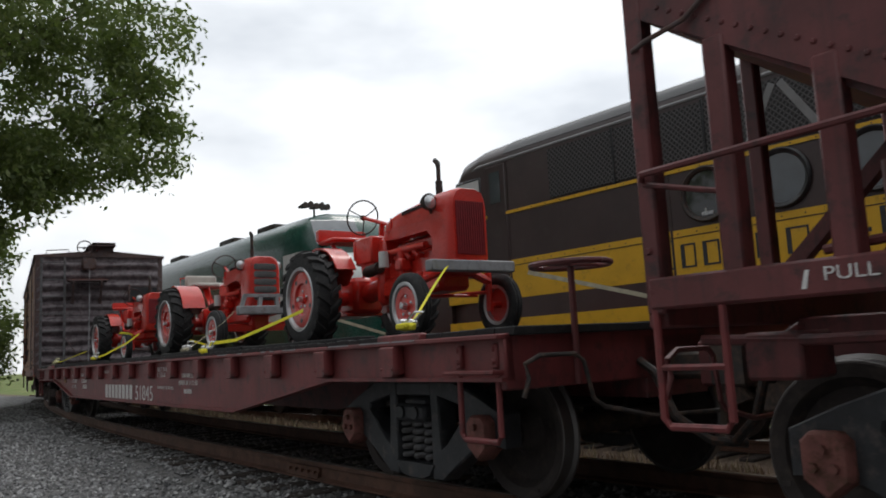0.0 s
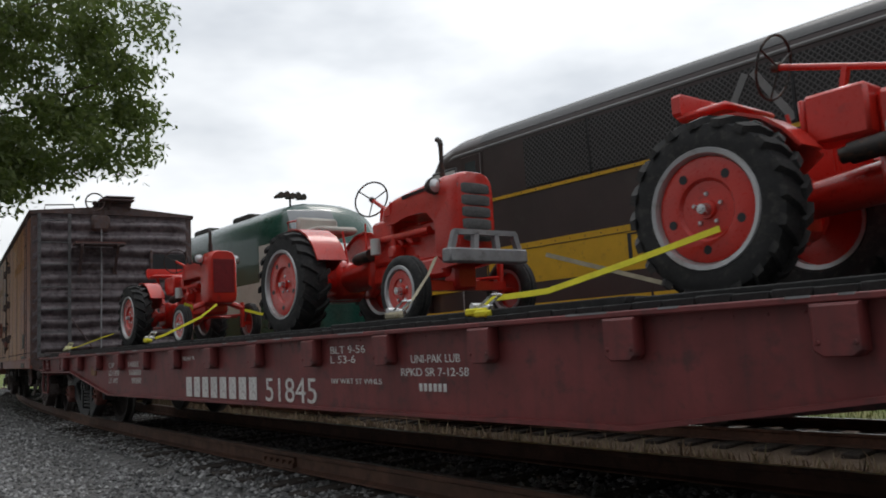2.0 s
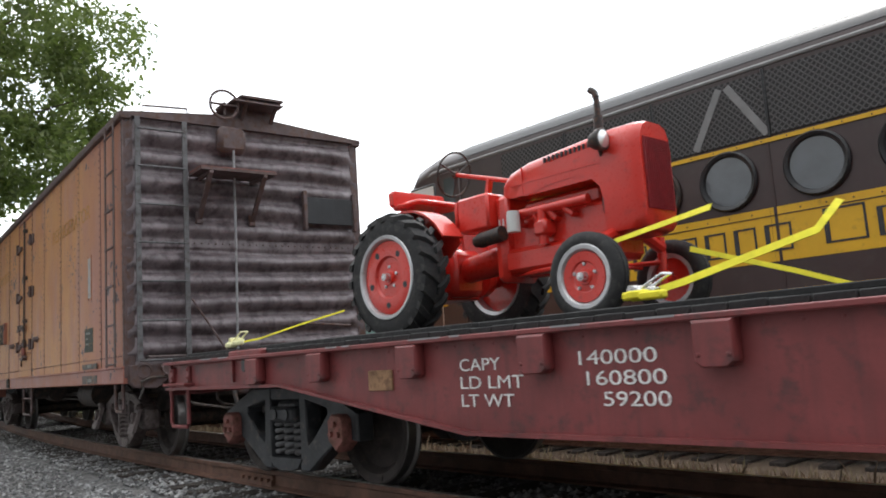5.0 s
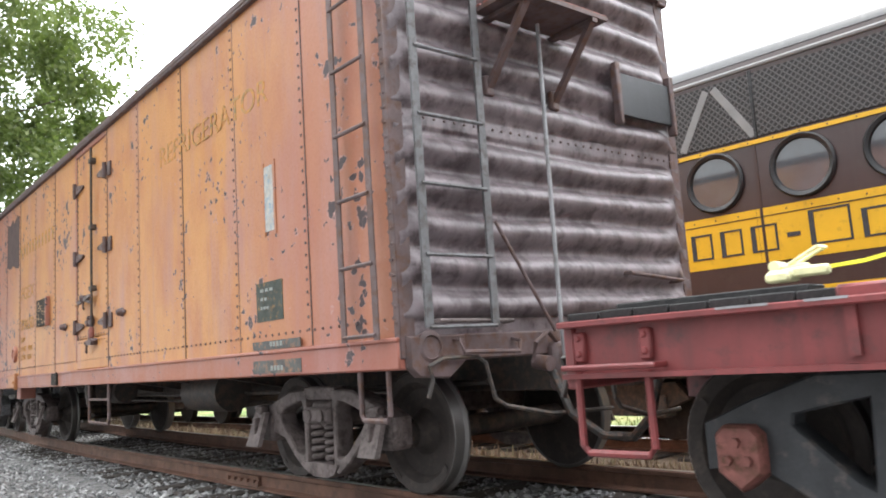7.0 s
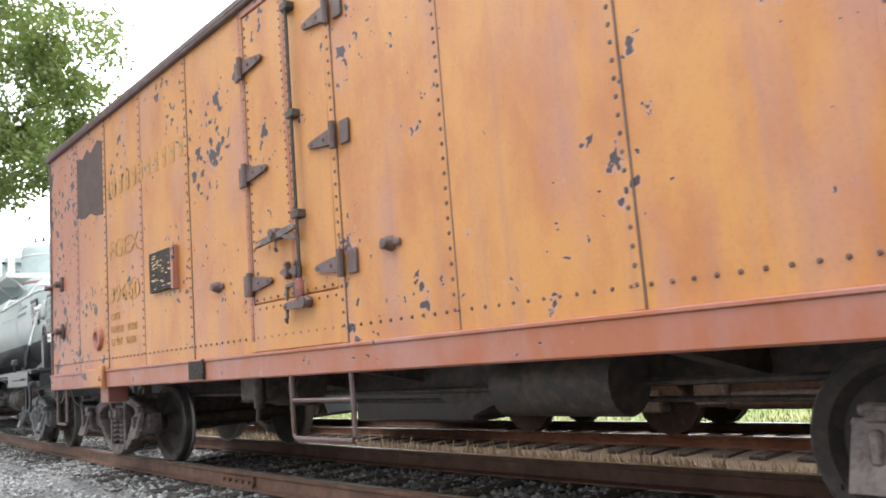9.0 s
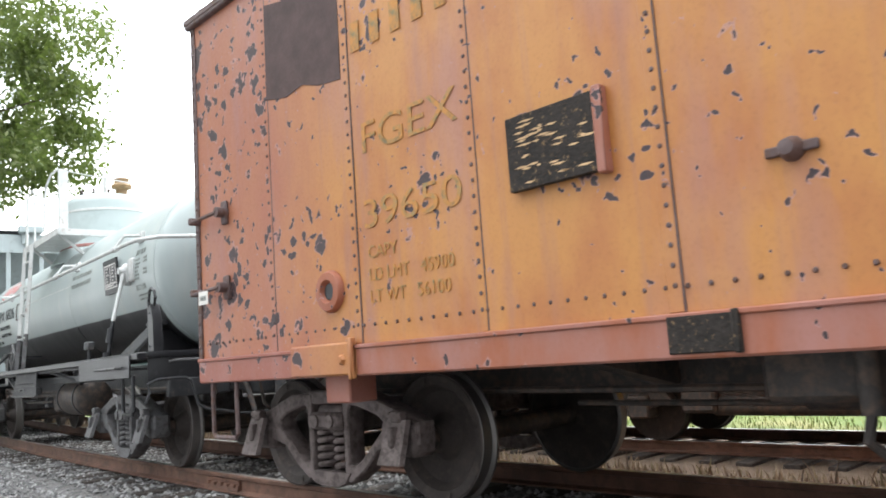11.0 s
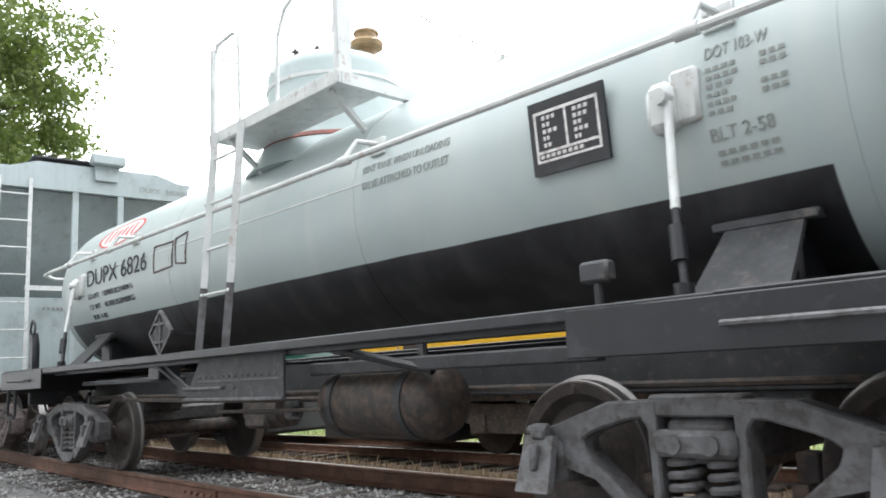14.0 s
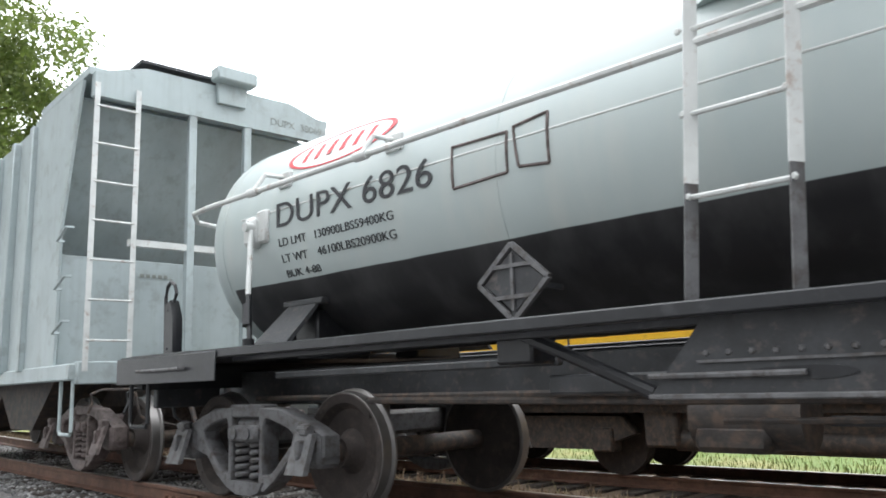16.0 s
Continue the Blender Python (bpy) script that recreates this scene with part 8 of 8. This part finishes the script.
    for x in (0.9, 1.65):
        bd = Shape().lathe([(0.236, x - 0.03), (0.246, x - 0.028), (0.246, x + 0.028), (0.236, x + 0.03)], (0, -0.86, 0.735), "x", 28)
        bd.f = [f for f in bd.f if len(f) == 4]
        part("band", bd, M_CASTDARK, tk)
        part("hanger", Shape().box(x - 0.025, x + 0.025, -0.88, -0.84, 0.95, 1.12), M_CASTDARK, tk)
    part("side_bearer", Shape().box(-4.1, -1.53, -1.04, -0.98, 0.95, 1.0, 0.01), M_CASTDARK, car)
    part("side_bearer", Shape().box(-1.58, -0.48, -1.06, -0.98, 0.80, 0.90, 0.012), M_CASTDARK, car)
    part("side_bearer", Shape().box(0.68, 3.2, -1.10, -1.02, 0.93, 1.02, 0.012), M_CASTDARK, car)
    part("hanger_block", Shape().box(-1.78, -1.54, -1.24, -1.02, 0.96, 1.12, 0.015), M_BLACK, car)
    part("strut", Shape().pipe([(-1.60, -1.22, 1.10), (-1.40, -1.21, 1.02), (-0.90, -1.18, 0.80)], 0.034, 9), M_BLACK, car, "thick black slanting strut")
    part("strut", Shape().pipe([(1.10, -1.26, 1.12), (1.95, -1.05, 0.93)], 0.03), M_BLACK, car)
    for pts, rr in (([(-3.2, -0.9, 0.78), (-1.0, -1.0, 0.765), (1.4, -0.9, 0.76)], 0.022), ([(-5, -0.6, 0.80), (5, -0.6, 0.80)], 0.022), ([(-0.6, -1.15, 0.68), (0.9, -1.15, 0.70)], 0.014)):
        part("brake_rod", Shape().pipe(pts, rr), M_GRIME, car)
    part("brake_lever", Shape().box(-0.2, 0.45, -1.10, -1.06, 0.66, 0.70, 0.01).box(0.36, 0.50, -1.12, -1.04, 0.62, 0.76, 0.02).pipe([(0.45, -1.14, 0.73), (0.62, -1.14, 0.73), (0.62, -1.14, 0.64), (0.45, -1.14, 0.64)], 0.012), M_CASTDARK, car)
    part("brake_cylinder", Shape().tube((-1.0, -0.55, 0.66), (-0.45, -0.55, 0.66), 0.15, 16).box(-0.98, -0.6, -0.7, -0.45, 0.50, 0.64, 0.03), M_GRIME, car)

    # lettering that lies on the round shell
    def on_shell(x, z, lift=0.004):
        y = -math.sqrt(max(0.01, (R + lift) ** 2 - (z - cz) ** 2))
        tilt = math.degrees(math.atan2(z - cz, -y))
        return pose(x, y, z, 90 - tilt, 0, 0)
    for txt, x, z, h, w, mat in (("DUPX 6826", -4.17, 2.115, 0.19, 1.71, M_LETTER), ("LD LMT   130900LBS59400KG", -4.15, 1.962, 0.062, 1.31, M_LETTER), ("LT WT    46100LBS20900KG", -4.14, 1.838, 0.062, 1.30, M_LETTER), ("BUK 4-88", -4.13, 1.725, 0.058, 0.42, M_LETTER),
                                 ("VENT TANK WHEN UNLOADING", 1.20, 2.325, 0.055, 0.90, M_FADED), ("VALVE ATTACHED TO OUTLET", 1.21, 2.205, 0.055, 0.89, M_FADED), ("DOT 103-W", 3.84, 2.30, 0.062, 0.30, M_FADED), ("BLT 2-58", 3.83, 1.905, 0.062, 0.30, M_FADED)):
        writing("lettering", txt, car, on_shell(x, z), h, mat, w, "black stencilled lettering" if mat is M_LETTER else "faded grey stencilled lettering")
    for i, (x, w, n) in enumerate(((3.84, 0.16, 4), (3.84, 0.17, 4), (3.84, 0.14, 3), (3.84, 0.11, 3), (3.84, 0.15, 4), (3.84, 0.13, 3))):
        bars("lettering", car, on_shell(x, 2.235 - i * 0.042), w, 0.022, n, M_FADED, "small faded marks")
        if i in (0, 1, 3, 4):
            bars("lettering", car, on_shell(x + 0.26, 2.235 - i * 0.042), 0.13, 0.022, 3, M_FADED, "small faded marks")
    for i in range(2):
        bars("lettering", car, on_shell(3.85, 1.84 - i * 0.045), 0.30, 0.022, 6, M_FADED, "small faded marks")
    pl = part("test_panel", Shape().box(0, 0.50, 0, 0.41, -0.02, 0.004), M_BLACK, car, "black and white inspection panel")
    pl.matrix_basis = on_shell(2.80, 1.955, 0.03) @ pose(0, 0, 0, -6, 0, 0)
    for x0, x1, z0, z1 in ((0.035, 0.465, 0.335, 0.352), (0.035, 0.465, 0.115, 0.130), (0.035, 0.05, 0.065, 0.352), (0.45, 0.465, 0.065, 0.352), (0.243, 0.257, 0.12, 0.345), (0.035, 0.465, 0.065, 0.078)):
        part("white_line", Shape().box(x0, x1, z0, z1, 0.003, 0.007), M_WHITE, pl)
    for x, rows in ((0.09, ((0.10, 3), (0.06, 2), (0.11, 3), (0.05, 2), (0.06, 2))), (0.30, ((0.11, 3), (0.10, 3), (0.06, 2), (0.10, 3), (0.05, 2)))):
        for i, (w, n) in enumerate(rows):
            bars("panel_print", pl, pose(x, 0.30 - i * 0.038, 0.004), w, 0.022, n, M_WHITE)
    bars("panel_print", pl, pose(0.06, 0.088, 0.004), 0.30, 0.020, 8, M_WHITE)
    # oval mark that follows the shell: u along the tank, v round it
    def bent(shape, x, z, lift):
        mid = math.asin((z - cz) / R)
        shape.v = [(x + u, -(R + lift + h) * math.cos(mid + v / R), cz + (R + lift + h) * math.sin(mid + v / R)) for u, v, h in shape.v]
        return shape

    def ring_of(k0, k1, h, n=44):
        o = Shape()
        rings = []
        for i in range(n + 1):
            c, d = math.cos(6.28319 * i / n), math.sin(6.28319 * i / n)
            rings.append([(0.64 * k0 * c, 0.19 * k0 * d, 0), (0.64 * k1 * c, 0.19 * k1 * d, 0), (0.64 * k1 * c, 0.19 * k1 * d, h), (0.64 * k0 * c, 0.19 * k0 * d, h)])
        return o.loft(rings, False)
    ov = part("logo_oval", bent(ring_of(0.02, 0.99, 0.002), -3.61, 2.70, 0.002), M_CREAM, car, "white oval mark with a red rim")
    part("logo_rim", bent(ring_of(0.92, 1.0, 0.003), -3.61, 2.70, 0.003), M_REDLOGO, ov)
    for i in range(6):
        bar = Shape()
        rings = []
        for k in range(5):
            v = -0.085 + 0.17 * k / 4
            rings.append([(-0.42 + i * 0.155, v, 0), (-0.37 + i * 0.155, v, 0), (-0.37 + i * 0.155, v, 0.003), (-0.42 + i * 0.155, v, 0.003)])
        part("logo_bar", bent(bar.loft(rings), -3.61, 2.70, 0.003), M_REDLOGO, ov, "plain red bar")
    for c in (((-2.295, 2.328), (-1.855, 2.32), (-1.85, 2.072), (-2.28, 2.056)), ((-1.81, 2.34), (-1.565, 2.37), (-1.552, 2.063), (-1.765, 2.087))):
        s = Shape()
        for p, q in zip(c, c[1:] + c[:1]):
            u = [on_shell(p[0] + (q[0] - p[0]) * k / 3, p[1] + (q[1] - p[1]) * k / 3, 0.003).translation for k in range(4)]
            s.pipe(u, 0.010, 5)
        part("weld_outline", s, M_CAST, car, "rusty outline of a ground-off sign holder")

    def on_head(y, z):
        """A spot on the forward tank head, facing outwards."""
        def x_at(yy, zz):
            return fore + head * math.sqrt(max(0.02, 1 - (yy * yy + (zz - cz) ** 2) / (R * R)))
        nrm = Vector((1, (x_at(y - 0.02, z) - x_at(y + 0.02, z)) / 0.04, (x_at(y, z - 0.02) - x_at(y, z + 0.02)) / 0.04)).normalized()
        ax = Vector((0, 0, 1)).cross(nrm).normalized()
        m = Matrix((ax, nrm.cross(ax), nrm)).transposed().to_4x4()
        m.translation = Vector((x_at(y, z), y, z)) + nrm * 0.006
        return m

    for i, row in enumerate(((0.13, 0.07, 0.08), (0.09, 0.06, 0.08, 0.07), (0.16, 0.08), (0.08, 0.09, 0.10), (0.06, 0.06, 0.08, 0.10))):
        y = -0.14
        for w in row:
            bars("head_lettering", car, on_head(y, 2.20 - i * 0.082), w, 0.045, max(2, int(w / 0.03)), M_FADED, "faded marks on the tank head", 0.3)
            y += w + 0.035
    for txt, y, z, w in (("CAPY", -0.45, 2.72, 0.24), ("8135", -0.05, 2.735, 0.22), ("CAPY", -0.42, 2.585, 0.24), ("30794", -0.02, 2.60, 0.27), ("DUPX", -0.34, 2.85, 0.22), ("6826", -0.05, 2.86, 0.20)):
        writing("lettering", txt, car, on_head(y, z), 0.062, M_FADED, w, "grey stencilled lettering on the head")


# ---- covered hopper ----
def build_covered_hopper():
    car = rides(thing("covered_hopper", "pale grey-blue covered hopper car with an open end cage and ladder", "railway car"), HOPPER)
    E = 4.75
    side_o = [(-E + 1.0, 1.05), (E - 0.25, 1.05), (E - 0.25, 4.10), (-E, 4.10), (-E, 1.05)]
    body = Shape()
    rings = []
    for x, cut in ((E - 0.45, 0.0), (-E, 0.0)):
        rings.append([(x, -1.48, 1.15), (x, -1.48, 4.05), (x, -1.15, 4.28), (x, 1.15, 4.28), (x, 1.48, 4.05), (x, 1.48, 1.15)])
    rings[0] = [(2.95, -1.48, 1.15), (2.95, -1.48, 4.05), (2.95, -1.15, 4.28), (2.95, 1.15, 4.28), (2.95, 1.48, 4.05), (2.95, 1.48, 1.15)]
    part("body", body.loft(rings), M_HOPGREY, car)
    rib = None
    for i in range(9):
        m = pose(3.0 - i * 0.82, 0, 0)
        if rib is None:
            rib = part("side_post", Shape().box(-0.06, 0.06, -1.56, -1.47, 1.15, 4.02, 0.012), M_HOPGREY, car)
            rib.matrix_basis = m
        else:
            again(rib, car, m)
    part("side_sill", Shape().box(-E, E - 0.05, -1.52, -1.40, 1.02, 1.18, 0.012), M_HOPGREY, car)
    part("side_sill", Shape().box(-E, E - 0.05, 1.40, 1.52, 1.02, 1.18, 0.012), M_HOPGREY, car)
    part("side_wing", Shape().prism([(2.95, 1.15), (2.95, 4.10), (E - 0.12, 4.10), (E - 0.62, 2.6), (E - 0.62, 1.15)], -1.50, -1.47, "y"), M_HOPGREY, car)
    # end cage
    top = part("end_header", Shape().prism([(-1.42, 3.92), (-1.42, 4.18), (-0.9, 4.34), (0.9, 4.34), (1.42, 4.18), (1.42, 3.92)], E - 0.10, E, "x", 0.01), M_HOPGREY, car)
    writing("lettering", "DUPX  38069", top, front(E + 0.003, 0.62, 4.02), 0.085, M_FADED, 0.72, "grey stencilled lettering")
    part("top_walk", Shape().box(-E, E, -0.95, 0.35, 4.40, 4.43), M_CASTDARK, car, "dark slotted roof walk")
    hb = part("brake_box", Shape().box(E, E + 0.20, -0.16, 0.34, 4.36, 4.52, 0.02).prism([(-0.08, 4.12), (-0.10, 4.38), (0.28, 4.38), (0.26, 4.12)], E, E + 0.06, "x", 0.01), M_HOPGREY, car)
    for y in (-0.34, 0.33, 1.38):
        part("end_post", Shape().box(E - 0.09, E - 0.01, y - 0.045, y + 0.045, 1.15, 3.95, 0.008), M_HOPGREY, car)
    ladder(car, (E, -1.40, 0), (E, -0.98, 0), [1.40 + 0.40 * i for i in range(7)], M_TANKWHITE, out=(0.05, 0, 0), bottom=1.1, top=4.05)
    part("cross_bar", Shape().bar((E - 0.05, -1.0, 2.42), (E - 0.05, 1.4, 2.42), 0.07, 0.07), M_TANKWHITE, car)
    part("slope_sheet", Shape().add([(E - 0.3, -1.46, 3.95), (E - 0.3, 1.46, 3.95), (3.05, 1.46, 2.2), (3.05, -1.46, 2.2), (E - 0.35, -1.46, 4.0), (E - 0.35, 1.46, 4.0), (3.0, 1.46, 2.25), (3.0, -1.46, 2.25)],
                                    [(0, 1, 2, 3), (4, 7, 6, 5), (0, 3, 7, 4), (1, 5, 6, 2), (0, 4, 5, 1), (3, 2, 6, 7)]), M_HOPGREY, car)
    part("end_sheet", Shape().box(E - 0.75, E - 0.70, -1.45, 1.45, 1.10, 2.35, 0.01), M_HOPGREY, car)
    part("hopper_lid", Shape().box(3.0, E - 0.05, -1.46, 1.46, 4.16, 4.24), M_HOPGREY, car)
    bars("stencil", car, front(E - 0.69, -0.62, 2.16), 0.34, 0.04, 5, M_FADED)
    part("end_sill", Shape().box(E - 0.10, E + 0.02, -1.46, 1.46, 0.98, 1.20, 0.012), M_HOPGREY, car)
    part("end_sill", Shape().box(-E, -E + 0.1, -1.46, 1.46, 0.98, 1.20, 0.012), M_HOPGREY, car)
    for z in (1.5, 1.95, 2.45):
        grab(car, (4.25, -1.49, z), (4.55, -1.49, z + 0.10), (0, -0.07, 0), 0.014, M_HOPGREY)
    part("chute", Shape().prism([(-2.6, 1.15), (2.6, 1.15), (1.6, 0.45), (0.6, 0.45), (0, 0.9), (-0.6, 0.45), (-1.6, 0.45)], -1.0, 1.0, "y"), M_GRIME, car)
    part("centre_sill", Shape().box(-E, E, -0.3, 0.3, 0.72, 1.05, 0.01), M_GRIME, car)
    for e in (-1, 1):
        freight_truck(car, e * 3.75, M_CAST)
        coupler(car, e * E, e)
    stirrup(car, E - 0.45, E - 0.08, -1.46, 0.50, 1.02, M_HOPGREY)


# ---- the open hopper ahead of the flat car ----
def build_first_hopper():
    car = rides(thing("hopper_car", "brown-red steel hopper car with a sloping end and riveted plates", "railway car"), FIRST)
    E = 5.10
    part("side_sheet", Shape().prism([(-E, 2.46), (-E, 3.2), (E, 3.2), (E, 2.46), (E - 1.6, 1.45), (-E + 1.6, 1.45)], -1.52, -1.48, "y"), M_MAROON2, car)
    part("side_sheet", Shape().prism([(-E, 2.46), (-E, 3.2), (E, 3.2), (E, 2.46), (E - 1.6, 1.45), (-E + 1.6, 1.45)], 1.48, 1.52, "y"), M_MAROON2, car)
    for e in (-1, 1):
        part("slope_sheet", Shape().add([(e * E, -1.48, 2.50), (e * E, 1.48, 2.50), (e * (E - 2.2), 1.48, 1.05), (e * (E - 2.2), -1.48, 1.05), (e * E, -1.48, 2.46), (e * E, 1.48, 2.46), (e * (E - 2.2), 1.48, 1.0), (e * (E - 2.2), -1.48, 1.0)],
                                        [(0, 1, 2, 3), (4, 7, 6, 5), (0, 3, 7, 4), (1, 5, 6, 2), (0, 4, 5, 1), (3, 2, 6, 7)]), M_MAROON2, car)
    rv = Shape()
    for i in range(30):
        rv.stud(-E + 0.12 + i * 0.16, -1.52, 2.58 - 0.0 * i, 0.016)
        rv.stud(-E + 0.16 + i * 0.06, -1.52, 2.44 - i * 0.035, 0.014)
    part("rivets", rv, M_MAROON2, car, kind="stuff")
    part("side_sill", Shape().box(-E, E, -1.54, -1.44, 1.10, 1.24, 0.012), M_MAROON2, car)
    part("side_sill", Shape().box(-E, E, 1.44, 1.54, 1.10, 1.24, 0.012), M_MAROON2, car)
    part("end_sill", Shape().box(-E - 0.04, -E + 0.06, -1.5, 1.5, 1.02, 1.24, 0.012), M_MAROON2, car)
    for y in (-1.48, 1.46):
        part("corner_post", Shape().box(-E - 0.02, -E + 0.07, y - 0.05, y + 0.05, 1.08, 2.9, 0.01).stud(-E + 0.02, y - 0.05, 1.18, 0.02).stud(-E + 0.02, y - 0.05, 1.36, 0.02), M_MAROON2, car)
        part("mid_post", Shape().box(-E + 0.36, -E + 0.46, y - 0.05, y + 0.05, 1.22, 2.22, 0.01), M_MAROON2, car)
        part("mid_post", Shape().box(-E + 0.80, -E + 0.90, y - 0.05, y + 0.05, 1.22, 2.0, 0.01), M_MAROON2, car)
    for y in (-0.5, 0.5):
        part("slope_brace", Shape().bar((-E + 0.05, y, 1.2), (-E + 0.9, y, 2.0), 0.08, 0.07), M_MAROON2, car)
        part("end_post", Shape().box(-E, -E + 0.08, y - 0.04, y + 0.04, 1.2, 2.5, 0.01), M_MAROON2, car)
    part("grab_iron", Shape().pipe([(-E + 0.02, -1.54, 1.68), (-E + 0.06, -1.60, 1.69), (-E + 1.3, -1.60, 1.72)], 0.016), M_MAROON2, car)
    part("grab_iron", Shape().pipe([(-E + 0.02, -1.53, 1.66), (-E + 0.44, -1.50, 1.55)], 0.013), M_MAROON2, car)
    part("grab_iron", Shape().pipe([(-E + 0.02, -1.53, 2.28), (-E + 0.12, -1.58, 2.28), (-E + 0.30, -1.54, 2.33), (-E + 0.5, -1.53, 2.46)], 0.012), M_ENDPOST, car)
    part("brake_cylinder", Shape().tube((-E + 0.95, -1.15, 1.3), (-E + 0.95, -1.15, 1.62), 0.08, 14).tube((-E + 0.95, -1.15, 1.62), (-E + 0.95, -1.15, 1.72), 0.05, 12), M_MAROON2, car)
    part("pipe_run", Shape().pipe([(-E + 0.1, -1.3, 0.96), (-E + 0.6, -1.3, 0.94), (-E + 1.6, -1.25, 0.95)], 0.024).pipe([(-E + 0.2, -1.1, 0.86), (-E + 0.5, -1.2, 1.0)], 0.02).pipe([(-E + 0.72, -1.4, 1.28), (-E + 1.0, -1.4, 1.30)], 0.02), M_MAROON2, car)
    writing("lettering", "PULL", car, side(-4.33, -1.5435, 1.155), 0.05, M_WHITE, 0.19, "white stencilled word")
    part("arrow_mark", Shape().prism([(-4.42, 1.13), (-4.40, 1.20), (-4.385, 1.20), (-4.40, 1.13)], -1.5435, -1.5405, "y"), M_WHITE, car)
    part("centre_sill", Shape().box(-E, E, -0.3, 0.3, 0.72, 1.05, 0.01), M_MAROON2, car)
    part("chute", Shape().prism([(-2.4, 1.1), (2.4, 1.1), (1.4, 0.45), (-1.4, 0.45)], -1.1, 1.1, "y"), M_MAROON2, car)
    part("bolster", Shape().box(-4.0, -3.6, -1.3, 1.3, 0.80, 1.0, 0.02), M_MAROON2, car)
    part("drop_box", Shape().box(-E + 0.30, -E + 0.55, -1.32, -1.02, 0.78, 0.98, 0.015), M_MAROON2, car)
    stirrup(car, -E + 0.02, -E + 0.34, -1.52, 0.60, 1.10, M_MAROON, 2)
    for e in (-1, 1):
        freight_truck(car, e * 3.75, M_CASTDARK, "wide")
        coupler(car, e * E, e, M_MAROON2)


build_first_hopper()
build_refrigerator_car()
build_tank_car()
build_covered_hopper()


# ---- motion of the train ----
def motions():
    times = [0.5 * i for i in range(33)]
    for ob, (middle, half), m in RIDERS:
        walk(ob, [(t, car_pose(middle, half, t) @ m) for t in times])
    turns = [0.2 * i for i in range(81)]
    for ws, x in WHEELSETS:
        walk(ws, [(t, pose(x, 0, WHEEL_R) @ Matrix.Rotation(travelled(t) / WHEEL_R, 4, "Y")) for t in turns])


motions()
